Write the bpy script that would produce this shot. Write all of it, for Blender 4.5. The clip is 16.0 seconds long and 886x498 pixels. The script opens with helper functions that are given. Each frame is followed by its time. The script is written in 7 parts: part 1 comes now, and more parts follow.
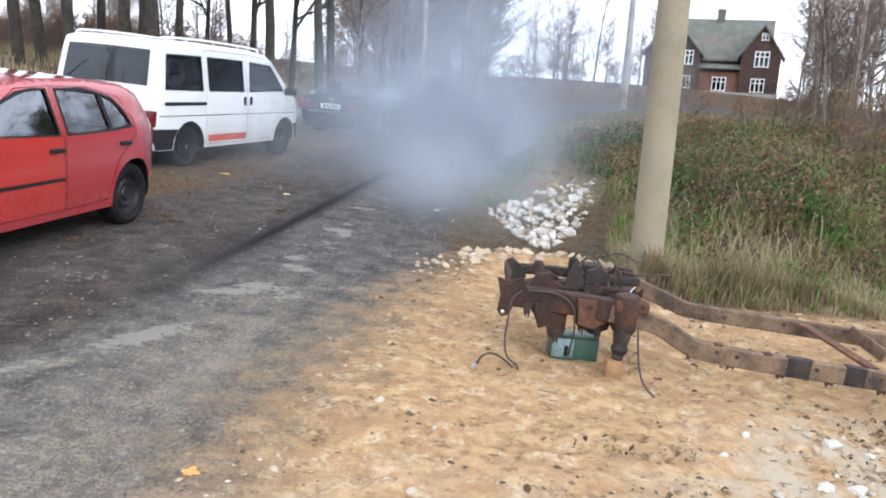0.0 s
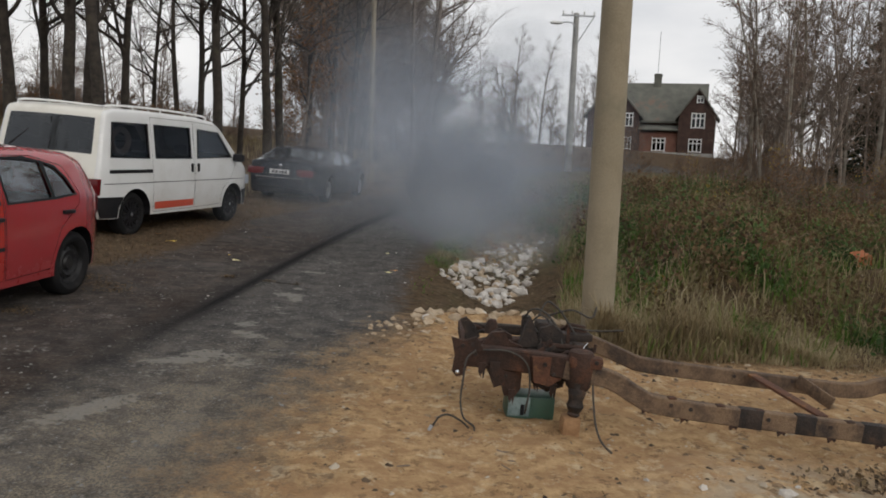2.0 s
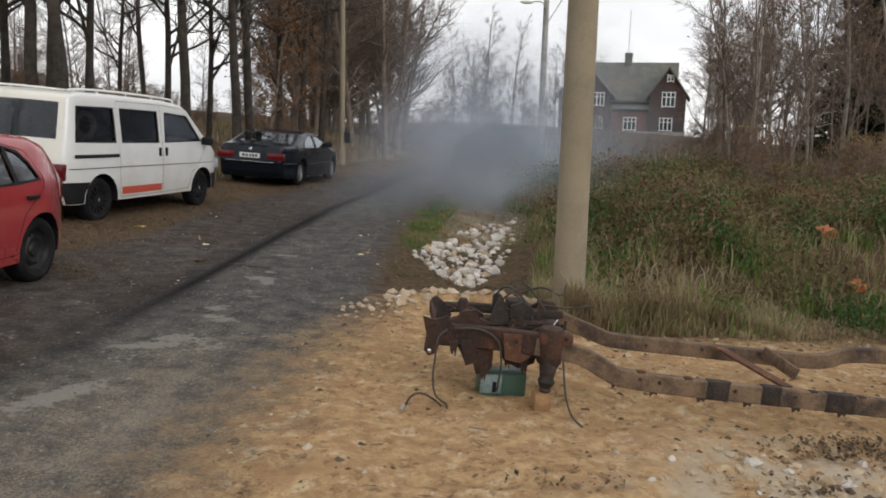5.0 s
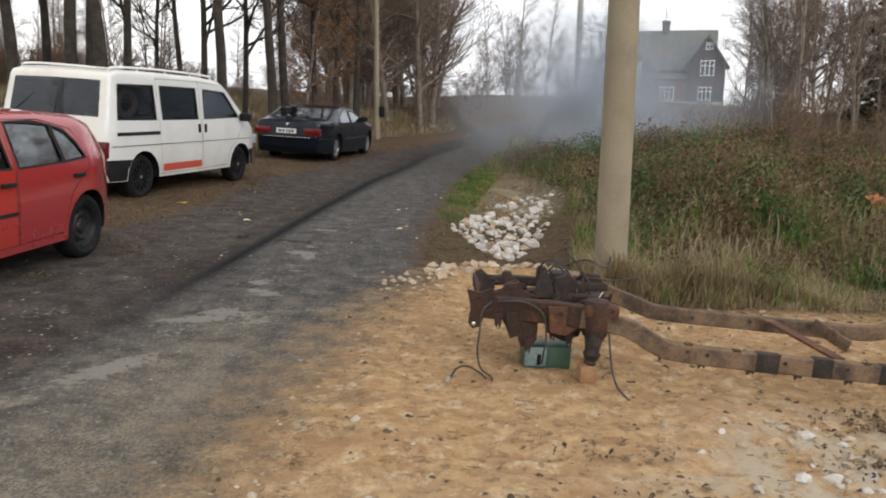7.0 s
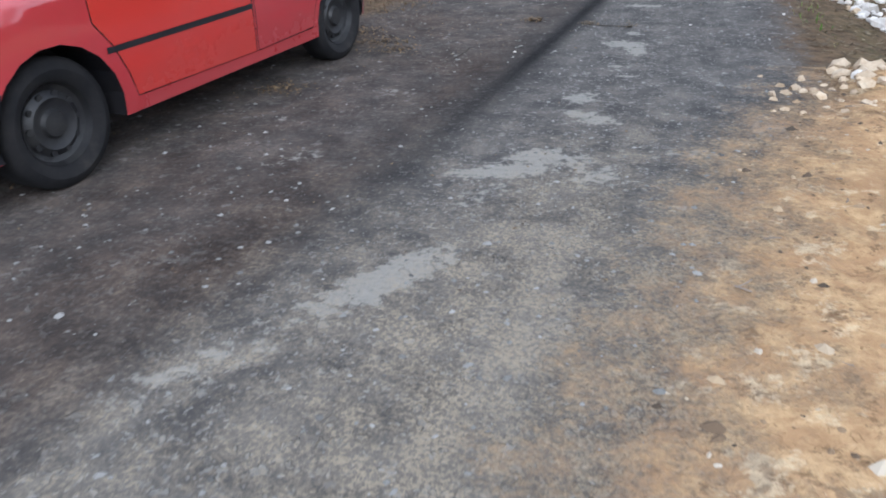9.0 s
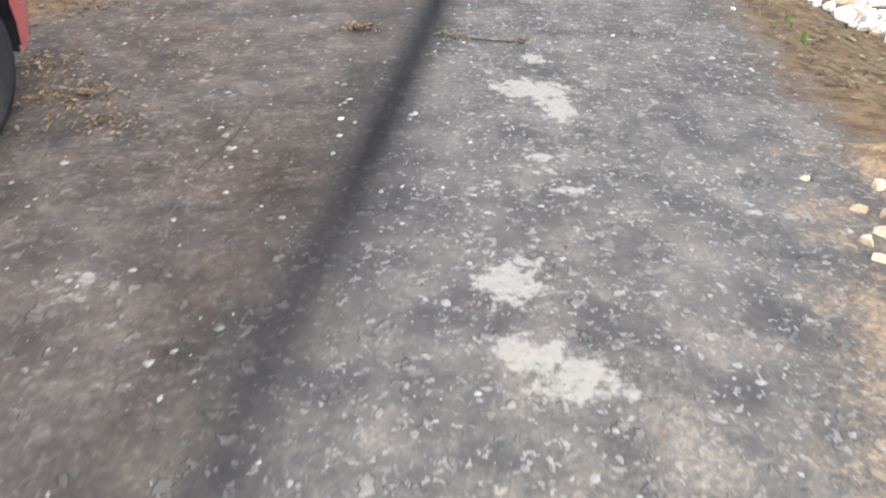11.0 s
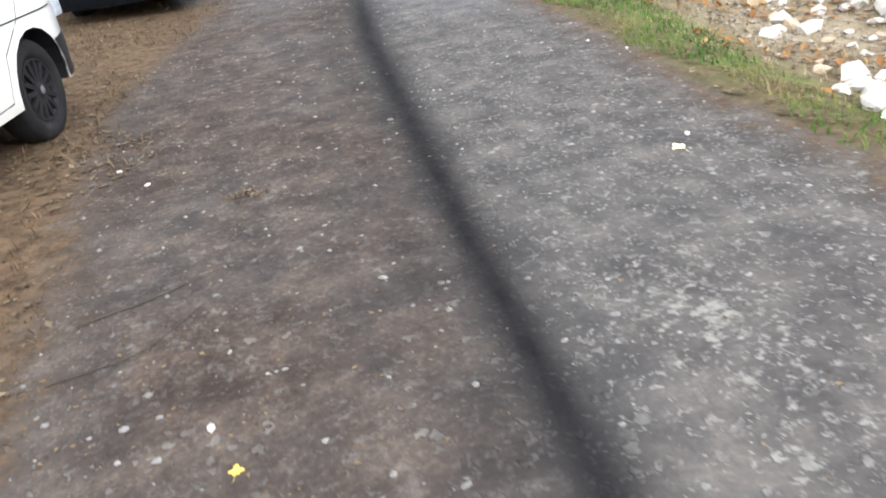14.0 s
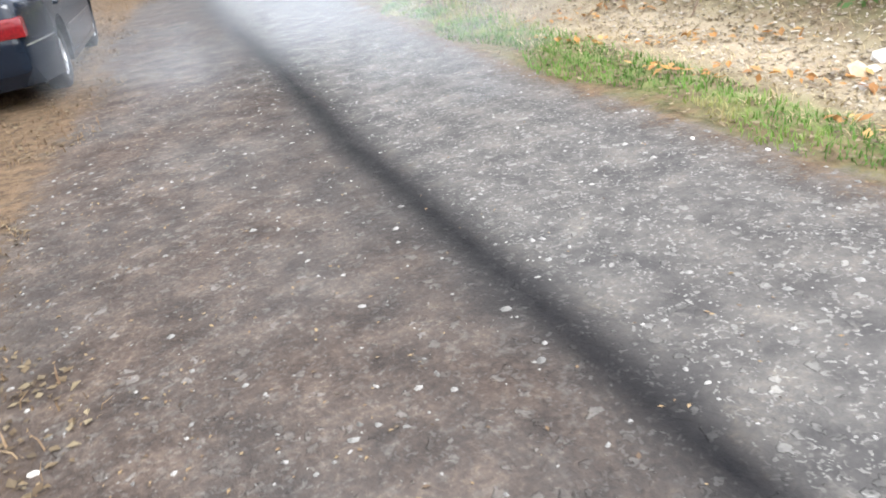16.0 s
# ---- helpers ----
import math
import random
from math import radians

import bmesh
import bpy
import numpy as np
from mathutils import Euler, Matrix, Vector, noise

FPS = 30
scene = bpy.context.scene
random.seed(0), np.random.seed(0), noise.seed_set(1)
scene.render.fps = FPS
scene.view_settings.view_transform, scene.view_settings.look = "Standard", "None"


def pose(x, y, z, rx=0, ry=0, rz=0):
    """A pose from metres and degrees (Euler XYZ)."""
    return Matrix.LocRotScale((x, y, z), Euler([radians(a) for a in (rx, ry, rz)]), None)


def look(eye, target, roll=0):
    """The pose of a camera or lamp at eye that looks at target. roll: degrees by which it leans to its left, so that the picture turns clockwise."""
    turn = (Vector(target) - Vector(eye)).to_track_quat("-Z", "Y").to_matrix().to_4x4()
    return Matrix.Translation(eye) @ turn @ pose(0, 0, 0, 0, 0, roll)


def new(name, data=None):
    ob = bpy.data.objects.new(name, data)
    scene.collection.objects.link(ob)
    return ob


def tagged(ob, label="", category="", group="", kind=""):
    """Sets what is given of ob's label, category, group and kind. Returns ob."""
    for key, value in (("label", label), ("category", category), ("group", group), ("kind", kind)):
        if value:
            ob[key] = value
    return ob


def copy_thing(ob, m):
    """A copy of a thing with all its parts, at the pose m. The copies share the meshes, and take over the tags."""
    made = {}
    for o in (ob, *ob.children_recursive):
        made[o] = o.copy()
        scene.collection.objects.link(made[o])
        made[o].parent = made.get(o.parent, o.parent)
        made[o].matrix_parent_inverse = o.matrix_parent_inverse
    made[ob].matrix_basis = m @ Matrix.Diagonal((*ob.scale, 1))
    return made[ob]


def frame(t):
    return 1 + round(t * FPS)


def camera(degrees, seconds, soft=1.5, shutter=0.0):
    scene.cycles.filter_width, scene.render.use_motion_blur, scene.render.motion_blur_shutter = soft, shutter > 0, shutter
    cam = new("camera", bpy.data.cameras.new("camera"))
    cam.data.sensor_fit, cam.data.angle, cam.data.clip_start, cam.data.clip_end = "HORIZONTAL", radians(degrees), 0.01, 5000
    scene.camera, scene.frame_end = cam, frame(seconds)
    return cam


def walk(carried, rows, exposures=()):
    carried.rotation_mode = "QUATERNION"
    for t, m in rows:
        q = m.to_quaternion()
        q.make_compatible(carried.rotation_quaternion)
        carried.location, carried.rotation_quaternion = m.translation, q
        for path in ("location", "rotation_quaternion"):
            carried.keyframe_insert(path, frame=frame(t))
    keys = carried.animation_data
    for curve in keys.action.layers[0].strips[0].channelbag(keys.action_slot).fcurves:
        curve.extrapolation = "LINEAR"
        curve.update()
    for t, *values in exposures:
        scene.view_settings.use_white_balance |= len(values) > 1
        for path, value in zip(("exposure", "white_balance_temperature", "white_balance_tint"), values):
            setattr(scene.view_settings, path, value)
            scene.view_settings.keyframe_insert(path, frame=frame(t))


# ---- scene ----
cam = camera(59.5, 16.0, 1.8, 0.22)

PATH = [
    (0, (0.05, 0.693, 1.722), (0.086, 2.645, 1.288), 5.7),
    (0.5, (0.05, 0.684, 1.712), (0.149, 2.656, 1.389), 5.1),
    (1, (0.039, 0.676, 1.719), (0.147, 2.654, 1.444), 4.9),
    (1.5, (0.041, 0.689, 1.71), (0.175, 2.667, 1.448), 4.9),
    (2, (0.046, 0.694, 1.709), (0.193, 2.671, 1.444), 4.8),
    (2.5, (0.061, 0.683, 1.708), (0.241, 2.658, 1.446), 4.4),
    (3, (0.068, 0.678, 1.702), (0.289, 2.647, 1.427), 4.5),
    (3.5, (0.067, 0.669, 1.702), (0.302, 2.634, 1.412), 4.6),
    (4, (0.074, 0.68, 1.696), (0.3, 2.644, 1.394), 4.4),
    (6.5, (0.059, 0.68, 1.699), (0.252, 2.646, 1.389), 3.9),
    (7, (0.016, 0.704, 1.682), (0.147, 2.663, 1.305), 3.3),
    (7.4, (-0.044, 0.904, 1.575), (-0.075, 2.83, 1.037), 3.0),
    (7.5, (-0.077, 0.991, 1.566), (-0.17, 2.891, 0.95), 3.1),
    (8, (-0.251, 1.589, 1.552), (-0.683, 3.34, 0.688), -1.8),
    (8.2, (-0.386, 1.826, 1.505), (-0.911, 3.546, 0.63), -0.9),
    (10.3, (-1.214, 4.814, 1.354), (-1.469, 6.49, 0.292), -1.7),
    (10.5, (-1.3, 5.08, 1.326), (-1.524, 6.756, 0.259), -0.2),
    (11, (-1.361, 5.746, 1.278), (-1.324, 7.403, 0.158), 1.3),
    (11.5, (-1.406, 6.394, 1.276), (-1.483, 8.054, 0.163), -4.3),
    (12, (-1.48, 7.048, 1.288), (-1.411, 8.697, 0.158), 1.7),
    (12.5, (-1.476, 7.735, 1.289), (-1.312, 9.373, 0.154), -3.4),
    (13, (-1.636, 8.38, 1.331), (-1.359, 10.056, 0.276), -1.8),
    (13.5, (-1.726, 8.952, 1.309), (-1.225, 10.625, 0.335), -3.8),
    (14, (-1.852, 9.529, 1.367), (-1.395, 11.247, 0.449), -8.9),
    (14.5, (-2.003, 10.133, 1.387), (-1.347, 11.82, 0.535), -6.0),
    (15, (-2.057, 10.719, 1.419), (-1.369, 12.387, 0.558), -9.7),
    (15.5, (-2.123, 11.288, 1.397), (-1.397, 12.952, 0.557), -7.1),
    (16, (-2.14, 11.792, 1.381), (-1.317, 13.4, 0.523), -9.1),
]

# seconds, stops, kelvin, tint: the clip's camera settles its picture
EXPOSURES = [(0.0, 1.2, 5700, 10), (0.5, 0.75, 6000, 10), (1.0, 0.25, 6200, 10), (1.5, 0.05, 6400, 10), (2.0, -0.2, 6500, 10), (2.5, -0.2, 6500, 10), (3.5, -0.1, 6500, 10), (4.2, 0.0, 6500, 10),
             (6.5, 0.32, 6500, 10), (7.0, 0.42, 6500, 10), (7.5, 0.55, 6000, 10), (8.2, 0.65, 5250, 10), (10.3, 2.05, 5800, 10), (10.6, 2.1, 5850, 10), (11.0, 2.14, 6050, 10), (11.5, 2.28, 6150, 10), (12.5, 1.8, 6250, 10), (13.5, 1.7, 6200, 10),
             (14.5, 2.22, 6000, 10), (15.0, 2.32, 6100, 10), (15.5, 2.48, 6100, 10), (16.0, 2.48, 6100, 10)]
walk(cam, [(t, look(eye, target, roll)) for t, eye, target, roll in PATH], EXPOSURES)

# ---- light: overcast November afternoon ----
world = bpy.data.worlds.new("world")
scene.world = world
world.use_nodes = True
wt = world.node_tree
wt.nodes.clear()
SUN_EL, SUN_ROT = radians(32), radians(150)


def world_nodes():
    out = wt.nodes.new("ShaderNodeOutputWorld")
    bg = wt.nodes.new("ShaderNodeBackground")
    sky = wt.nodes.new("ShaderNodeTexSky")
    sky.sky_type, sky.sun_disc = "NISHITA", False
    sky.sun_elevation, sky.sun_rotation = SUN_EL, SUN_ROT
    sky.air_density, sky.dust_density = 1.0, 4.0
    hs = wt.nodes.new("ShaderNodeHueSaturation")
    hs.inputs["Saturation"].default_value = 0.25
    hs.inputs["Value"].default_value = 0.9
    tc = wt.nodes.new("ShaderNodeTexCoord")
    mp = wt.nodes.new("ShaderNodeMapping")
    mp.inputs["Scale"].default_value = (1.0, 1.0, 3.0)
    nz = wt.nodes.new("ShaderNodeTexNoise")
    nz.inputs["Scale"].default_value, nz.inputs["Detail"].default_value = 2.6, 6
    rp = wt.nodes.new("ShaderNodeValToRGB")
    rp.color_ramp.elements[0].position, rp.color_ramp.elements[0].color = 0.35, (8.6, 8.8, 9.2, 1)
    rp.color_ramp.elements[1].position, rp.color_ramp.elements[1].color = 0.65, (12.8, 12.7, 12.6, 1)
    mx = wt.nodes.new("ShaderNodeMix")
    mx.data_type = "RGBA"
    mx.inputs[0].default_value = 0.8
    lk = wt.links.new
    lk(sky.outputs[0], hs.inputs["Color"])
    lk(tc.outputs["Generated"], mp.inputs[0])
    lk(mp.outputs[0], nz.inputs["Vector"])
    lk(nz.outputs["Fac"], rp.inputs[0])
    lk(hs.outputs[0], mx.inputs[6])
    lk(rp.outputs[0], mx.inputs[7])
    lk(mx.outputs[2], bg.inputs[0])
    bg.inputs[1].default_value = 0.1
    lk(bg.outputs[0], out.inputs[0])


world_nodes()
sun = new("sun", bpy.data.lights.new("sun", "SUN"))
sun.data.energy, sun.data.angle, sun.data.color = 0.7, radians(25), (1, 0.96, 0.9)
sun.rotation_euler = (radians(90) - SUN_EL, 0, radians(180) - SUN_ROT)

# ---- materials ----
class Net:
    """A small writer of node trees."""

    def __init__(self, name):
        self.m = bpy.data.materials.new(name)
        self.m.use_nodes = True
        self.t = self.m.node_tree
        self.b = self.t.nodes["Principled BSDF"]
        self.o = self.t.nodes["Material Output"]

    def n(self, kind, **kw):
        nd = self.t.nodes.new("ShaderNode" + kind)
        if "operation" in kw:
            nd.operation = kw["operation"]
        if "interpolation_type" in kw:
            nd.interpolation_type = kw["interpolation_type"]
        if "data_type" in kw:
            nd.data_type = kw["data_type"]
        if "blend_type" in kw:
            nd.blend_type = kw["blend_type"]
        if "attribute_name" in kw:
            nd.attribute_name = kw["attribute_name"]
        return nd

    def put(self, v, sock):
        if isinstance(v, bpy.types.NodeSocket):
            self.t.links.new(v, sock)
        elif isinstance(v, (tuple, list)) and len(v) == 3 and sock.type == "RGBA":
            sock.default_value = (*v, 1)
        else:
            sock.default_value = v

    def pos(self, world=True):
        if world:
            return self.n("NewGeometry").outputs["Position"]
        return self.n("TexCoord").outputs["Object"]

    def noise(self, p, scale, detail=4, rough=0.6):
        nd = self.n("TexNoise")
        self.put(p, nd.inputs["Vector"])
        nd.inputs["Scale"].default_value, nd.inputs["Detail"].default_value = scale, detail
        nd.inputs["Roughness"].default_value = rough
        return nd.outputs["Fac"]

    def voronoi(self, p, scale):
        nd = self.n("TexVoronoi")
        self.put(p, nd.inputs["Vector"])
        nd.inputs["Scale"].default_value = scale
        return nd.outputs["Distance"], nd.outputs["Color"]

    def math(self, op, a, b=0.0, c=0.0):
        nd = self.n("Math", operation=op)
        for v, s in zip((a, b, c), nd.inputs):
            self.put(v, s)
        return nd.outputs[0]

    def step(self, v, lo, hi, a=0.0, b=1.0):
        nd = self.n("MapRange", interpolation_type="SMOOTHSTEP")
        for x, s in zip((v, lo, hi, a, b), nd.inputs):
            self.put(x, s)
        return nd.outputs[0]

    def mix(self, f, a, b, kind="MIX"):
        nd = self.n("Mix", data_type="RGBA", blend_type=kind)
        self.put(f, nd.inputs[0])
        self.put(a, nd.inputs[6])
        self.put(b, nd.inputs[7])
        return nd.outputs[2]

    def attr(self, name):
        return self.n("Attribute", attribute_name=name).outputs["Fac"]

    def rand(self):
        return self.n("ObjectInfo").outputs["Random"]

    def island(self):
        return self.n("NewGeometry").outputs["Random Per Island"]

    def bump(self, h, strength, dist):
        nd = self.n("Bump")
        nd.inputs["Strength"].default_value, nd.inputs["Distance"].default_value = strength, dist
        self.put(h, nd.inputs["Height"])
        self.t.links.new(nd.outputs[0], self.b.inputs["Normal"])

    def done(self, color, rough=0.8, metal=0.0, spec=0.5):
        self.put(color, self.b.inputs["Base Color"])
        self.put(rough, self.b.inputs["Roughness"])
        self.put(metal, self.b.inputs["Metallic"])
        self.b.inputs["Specular IOR Level"].default_value = spec
        return self.m


def surface(name, c1, c2, scale=6.0, rough=0.7, metal=0.0, bump=0.3, dist=0.01, spec=0.5, fine=60.0, dirt=None, amount=0.3, world=False, vary=0.0):
    """Two colours blotched at two scales, with an optional dirt colour, fine relief."""
    k = Net(name)
    p = k.pos(world)
    big, small = k.noise(p, scale, 5), k.noise(p, fine, 3)
    f = k.step(k.math("ADD", k.math("MULTIPLY", big, 0.7), k.math("MULTIPLY", small, 0.3)), 0.35, 0.65)
    col = k.mix(f, c1, c2)
    if dirt:
        d = k.step(k.noise(p, scale * 0.5, 6, 0.7), 0.62 - amount * 0.4, 0.72)
        col = k.mix(k.math("MULTIPLY", d, 0.8), col, dirt)
    if vary:
        col = k.mix(k.math("MULTIPLY", k.rand(), vary), col, (0.02, 0.018, 0.015))
    k.bump(k.math("ADD", k.math("MULTIPLY", big, 0.5), small), bump, dist)
    r = k.math("ADD", k.math("MULTIPLY", small, 0.2), rough - 0.1)
    return k.done(col, r, metal, spec)


def island_mat(name, colors, rough=0.8, spec=0.3, back=0.0, clump=0.0, size=1.1):
    """Colour picked for each loose piece from a ramp; clump 1 lets neighbours share it."""
    k = Net(name)
    rp = k.n("ValToRGB")
    els = rp.color_ramp.elements
    while len(els) < len(colors):
        els.new(0.5)
    for i, c in enumerate(colors):
        els[i].position, els[i].color = i / (len(colors) - 1), (*c, 1)
    p = k.pos(True)
    pick = k.island()
    if clump:
        patch = k.step(k.noise(p, size, 3, 0.55), 0.36, 0.64)
        pick = k.math("ADD", k.math("MULTIPLY", patch, clump), k.math("MULTIPLY", pick, 1 - clump))
    k.put(pick, rp.inputs[0])
    col = k.mix(k.math("MULTIPLY", k.noise(p, 0.9, 3), 0.5), rp.outputs[0], (0.03, 0.025, 0.015))
    m = k.done(col, rough, 0.0, spec)
    if back:
        tr = k.n("BsdfTranslucent")
        k.put(col, tr.inputs["Color"])
        mx = k.n("MixShader")
        mx.inputs[0].default_value = back
        k.t.links.new(k.b.outputs[0], mx.inputs[1])
        k.t.links.new(tr.outputs[0], mx.inputs[2])
        k.t.links.new(mx.outputs[0], k.o.inputs[0])
    return m


def glass_mat(name, tint, gloss):
    k = Net(name)
    tr, gl, mx = k.n("BsdfTransparent"), k.n("BsdfGlossy"), k.n("MixShader")
    k.put(tint, tr.inputs[0])
    gl.inputs["Roughness"].default_value = 0.04
    k.put((0.85, 0.9, 0.95), gl.inputs[0])
    fr = k.n("Fresnel")
    fr.inputs[0].default_value = 1.5
    k.put(k.math("ADD", k.math("MULTIPLY", fr.outputs[0], 0.9), gloss), mx.inputs[0])
    k.t.links.new(tr.outputs[0], mx.inputs[1])
    k.t.links.new(gl.outputs[0], mx.inputs[2])
    k.t.links.new(mx.outputs[0], k.o.inputs[0])
    return k.m


def car_paint(name, c, dirt, rough=0.22, amount=0.35, coat=0.8, spec=0.5):
    k = Net(name)
    p = k.pos(False)
    big = k.noise(p, 1.7, 6, 0.7)
    fine = k.noise(p, 26, 4, 0.7)
    sep = k.n("SeparateXYZ")
    k.put(p, sep.inputs[0])
    splash = k.step(sep.outputs[2], 0.75, 0.2, 0.0, 0.5)
    f = k.step(k.math("ADD", k.math("ADD", k.math("MULTIPLY", big, 0.85), k.math("MULTIPLY", fine, 0.15)), k.math("MULTIPLY", splash, 0.5)), 0.4, 0.95, 0.0, amount + 0.25)
    col = k.mix(f, c, dirt)
    k.bump(fine, 0.03, 0.004)
    m = k.done(col, k.math("ADD", k.math("MULTIPLY", f, 0.5), rough), 0.0, spec)
    k.b.inputs["Coat Weight"].default_value = coat
    k.b.inputs["Coat Roughness"].default_value = 0.06
    return m


def terrain_mat():
    k = Net("terrain")
    p = k.pos(True)
    n_lo, n_mid, n_hi = k.noise(p, 0.7, 5), k.noise(p, 4.0, 6, 0.65), k.noise(p, 40.0, 4, 0.7)
    wob = k.math("SUBTRACT", k.math("ADD", k.math("MULTIPLY", n_mid, 0.6), k.math("MULTIPLY", n_hi, 0.4)), 0.5)
    # asphalt: old, gritty, with pale grit set in it and brown dust on it
    warp = k.n("VectorMath", operation="MULTIPLY_ADD")
    nv = k.n("TexNoise")
    k.put(p, nv.inputs["Vector"])
    nv.inputs["Scale"].default_value, nv.inputs["Detail"].default_value = 28.0, 3
    k.put(nv.outputs["Color"], warp.inputs[0])
    warp.inputs[1].default_value = (0.085, 0.085, 0.085)
    k.put(p, warp.inputs[2])
    q = warp.outputs[0]
    d1, c1 = k.voronoi(q, 48.0)
    d2, c2 = k.voronoi(q, 19.0)
    s1, s2 = k.n("SeparateColor"), k.n("SeparateColor")
    k.put(c1, s1.inputs[0])
    k.put(c2, s2.inputs[0])
    grit1 = k.math("MULTIPLY", k.step(d1, 0.5, 0.36), k.step(s1.outputs[0], 0.62, 0.75))
    rad2 = k.math("MULTIPLY_ADD", s2.outputs[2], 0.36, 0.05)
    grit2 = k.math("MULTIPLY", k.step(k.math("SUBTRACT", d2, rad2), 0.05, -0.06), k.step(s2.outputs[0], 0.5, 0.6))
    asp = k.mix(k.step(n_mid, 0.3, 0.7), (0.050, 0.048, 0.047), (0.10, 0.095, 0.089))
    brown = k.math("MULTIPLY", k.attr("dust"), k.step(k.math("ADD", n_lo, k.math("MULTIPLY", wob, 0.5)), 0.25, 0.75, 0.4, 1.0))
    asp = k.mix(brown, asp, k.mix(k.step(k.math("ADD", k.math("MULTIPLY", n_mid, 0.6), k.math("MULTIPLY", n_hi, 0.4)), 0.36, 0.64), (0.027, 0.020, 0.016), (0.078, 0.058, 0.047)))
    asp = k.mix(k.math("MULTIPLY", grit1, k.step(k.attr("dust"), 0.2, 1.0, 0.55, 0.16)), asp, k.mix(s1.outputs[1], (0.12, 0.112, 0.104), (0.27, 0.26, 0.24)))
    asp = k.mix(k.math("MULTIPLY", k.math("MULTIPLY", grit2, k.step(n_mid, 0.38, 0.62, 0.25, 1.0)), k.step(k.attr("dust"), 0.2, 1.0, 0.6, 0.35)), asp, k.mix(s2.outputs[1], (0.13, 0.125, 0.115), (0.28, 0.27, 0.25)))
    ragged = k.math("SUBTRACT", k.noise(p, 15.0, 6, 0.68), 0.5)
    pat = k.step(k.math("ADD", k.attr("patch"), k.math("MULTIPLY", ragged, 2.0)), 0.08, 0.34)
    # dried mud and worn binder in irregular blotches
    blot = k.math("MULTIPLY", k.step(k.noise(p, 13.0, 6, 0.72), 0.53, 0.66), k.step(k.noise(p, 1.6, 4), 0.36, 0.66, 0.1, 0.55))
    asp = k.mix(blot, asp, k.mix(n_lo, (0.15, 0.14, 0.125), (0.125, 0.115, 0.105)))
    asp = k.mix(k.math("MULTIPLY", pat, k.step(n_hi, 0.25, 0.5, 0.65, 0.97)), asp, k.mix(n_hi, (0.165, 0.156, 0.14), (0.245, 0.232, 0.208)))
    # dusty streaks left by wheels, along the lane
    mp = k.n("Mapping")
    mp.inputs["Rotation"].default_value = (0, 0, radians(9))
    mp.inputs["Scale"].default_value = (3.6, 0.8, 1.0)
    k.put(q, mp.inputs[0])
    streak = k.step(k.noise(mp.outputs[0], 1.0, 6, 0.65), 0.48, 0.8)
    asp = k.mix(k.math("MULTIPLY", k.math("MULTIPLY", streak, k.attr("trail")), k.step(n_hi, 0.3, 0.6, 0.25, 0.9)), asp, (0.19, 0.172, 0.15))
    # film of blown sand beside the sand
    film = k.math("MULTIPLY", k.step(k.math("ADD", k.attr("film"), k.math("MULTIPLY", wob, 2.2)), 0.0, 0.8), k.math("MULTIPLY", k.step(k.noise(p, 75.0, 3, 0.7), 0.4, 0.62, 0.2, 0.95), k.step(k.noise(p, 6.0, 6, 0.7), 0.36, 0.58, 0.35, 0.95)))
    asp = k.mix(film, asp, (0.25, 0.208, 0.152))
    # soot streak
    soot = k.math("MULTIPLY", k.attr("soot"), k.step(n_mid, 0.2, 0.7, 0.75, 1.0))
    asp = k.mix(soot, asp, (0.006, 0.006, 0.007))
    # sand
    n_s = k.noise(p, 9.0, 7, 0.72)
    sand = k.mix(k.step(n_s, 0.35, 0.7), (0.32, 0.196, 0.10), (0.54, 0.368, 0.195))
    sand = k.mix(k.step(k.noise(p, 2.2, 6, 0.75), 0.46, 0.6, 0.0, 0.65), sand, (0.34, 0.205, 0.108))
    sand = k.mix(k.step(k.noise(p, 5.5, 6, 0.75), 0.54, 0.64, 0.0, 0.7), sand, (0.58, 0.46, 0.30))
    sand = k.mix(k.step(k.noise(p, 6.0, 8, 0.85), 0.545, 0.62, 0.0, 0.8), sand, (0.15, 0.09, 0.048))
    d3, c3 = k.voronoi(q, 11.0)
    s3 = k.n("SeparateColor")
    k.put(c3, s3.inputs[0])
    sand = k.mix(k.math("MULTIPLY", k.step(k.math("ADD", d3, k.math("MULTIPLY", wob, 0.6)), 0.34, 0.2), k.step(s3.outputs[0], 0.7, 0.78, 0.0, 0.6)), sand, (0.17, 0.11, 0.065))
    sand = k.mix(k.math("MULTIPLY", k.step(k.attr("pale"), 0.1, 0.9), k.step(k.math("ADD", n_mid, wob), 0.32, 0.62)), sand, (0.44, 0.37, 0.275))
    # soil with dead grass and leaf mould
    soil = k.mix(k.step(n_s, 0.3, 0.7), (0.045, 0.030, 0.020), (0.14, 0.094, 0.058))
    soil = k.mix(k.math("MULTIPLY", k.attr("green"), k.step(n_mid, 0.3, 0.65)), soil, k.mix(n_hi, (0.05, 0.085, 0.018), (0.12, 0.17, 0.035)))
    soil = k.mix(k.math("MULTIPLY", k.attr("tan"), k.step(n_mid, 0.3, 0.6, 0.5, 0.95)), soil, k.mix(n_hi, (0.2, 0.15, 0.095), (0.38, 0.32, 0.24)))
    a = k.step(k.math("ADD", k.attr("road_d"), k.math("MULTIPLY", wob, 1.5)), -0.12, 0.2)
    col = k.mix(a, soil, asp)
    s = k.step(k.math("ADD", k.attr("sand_d"), k.math("MULTIPLY", wob, 2.4)), -0.42, 0.55)
    col = k.mix(s, col, sand)
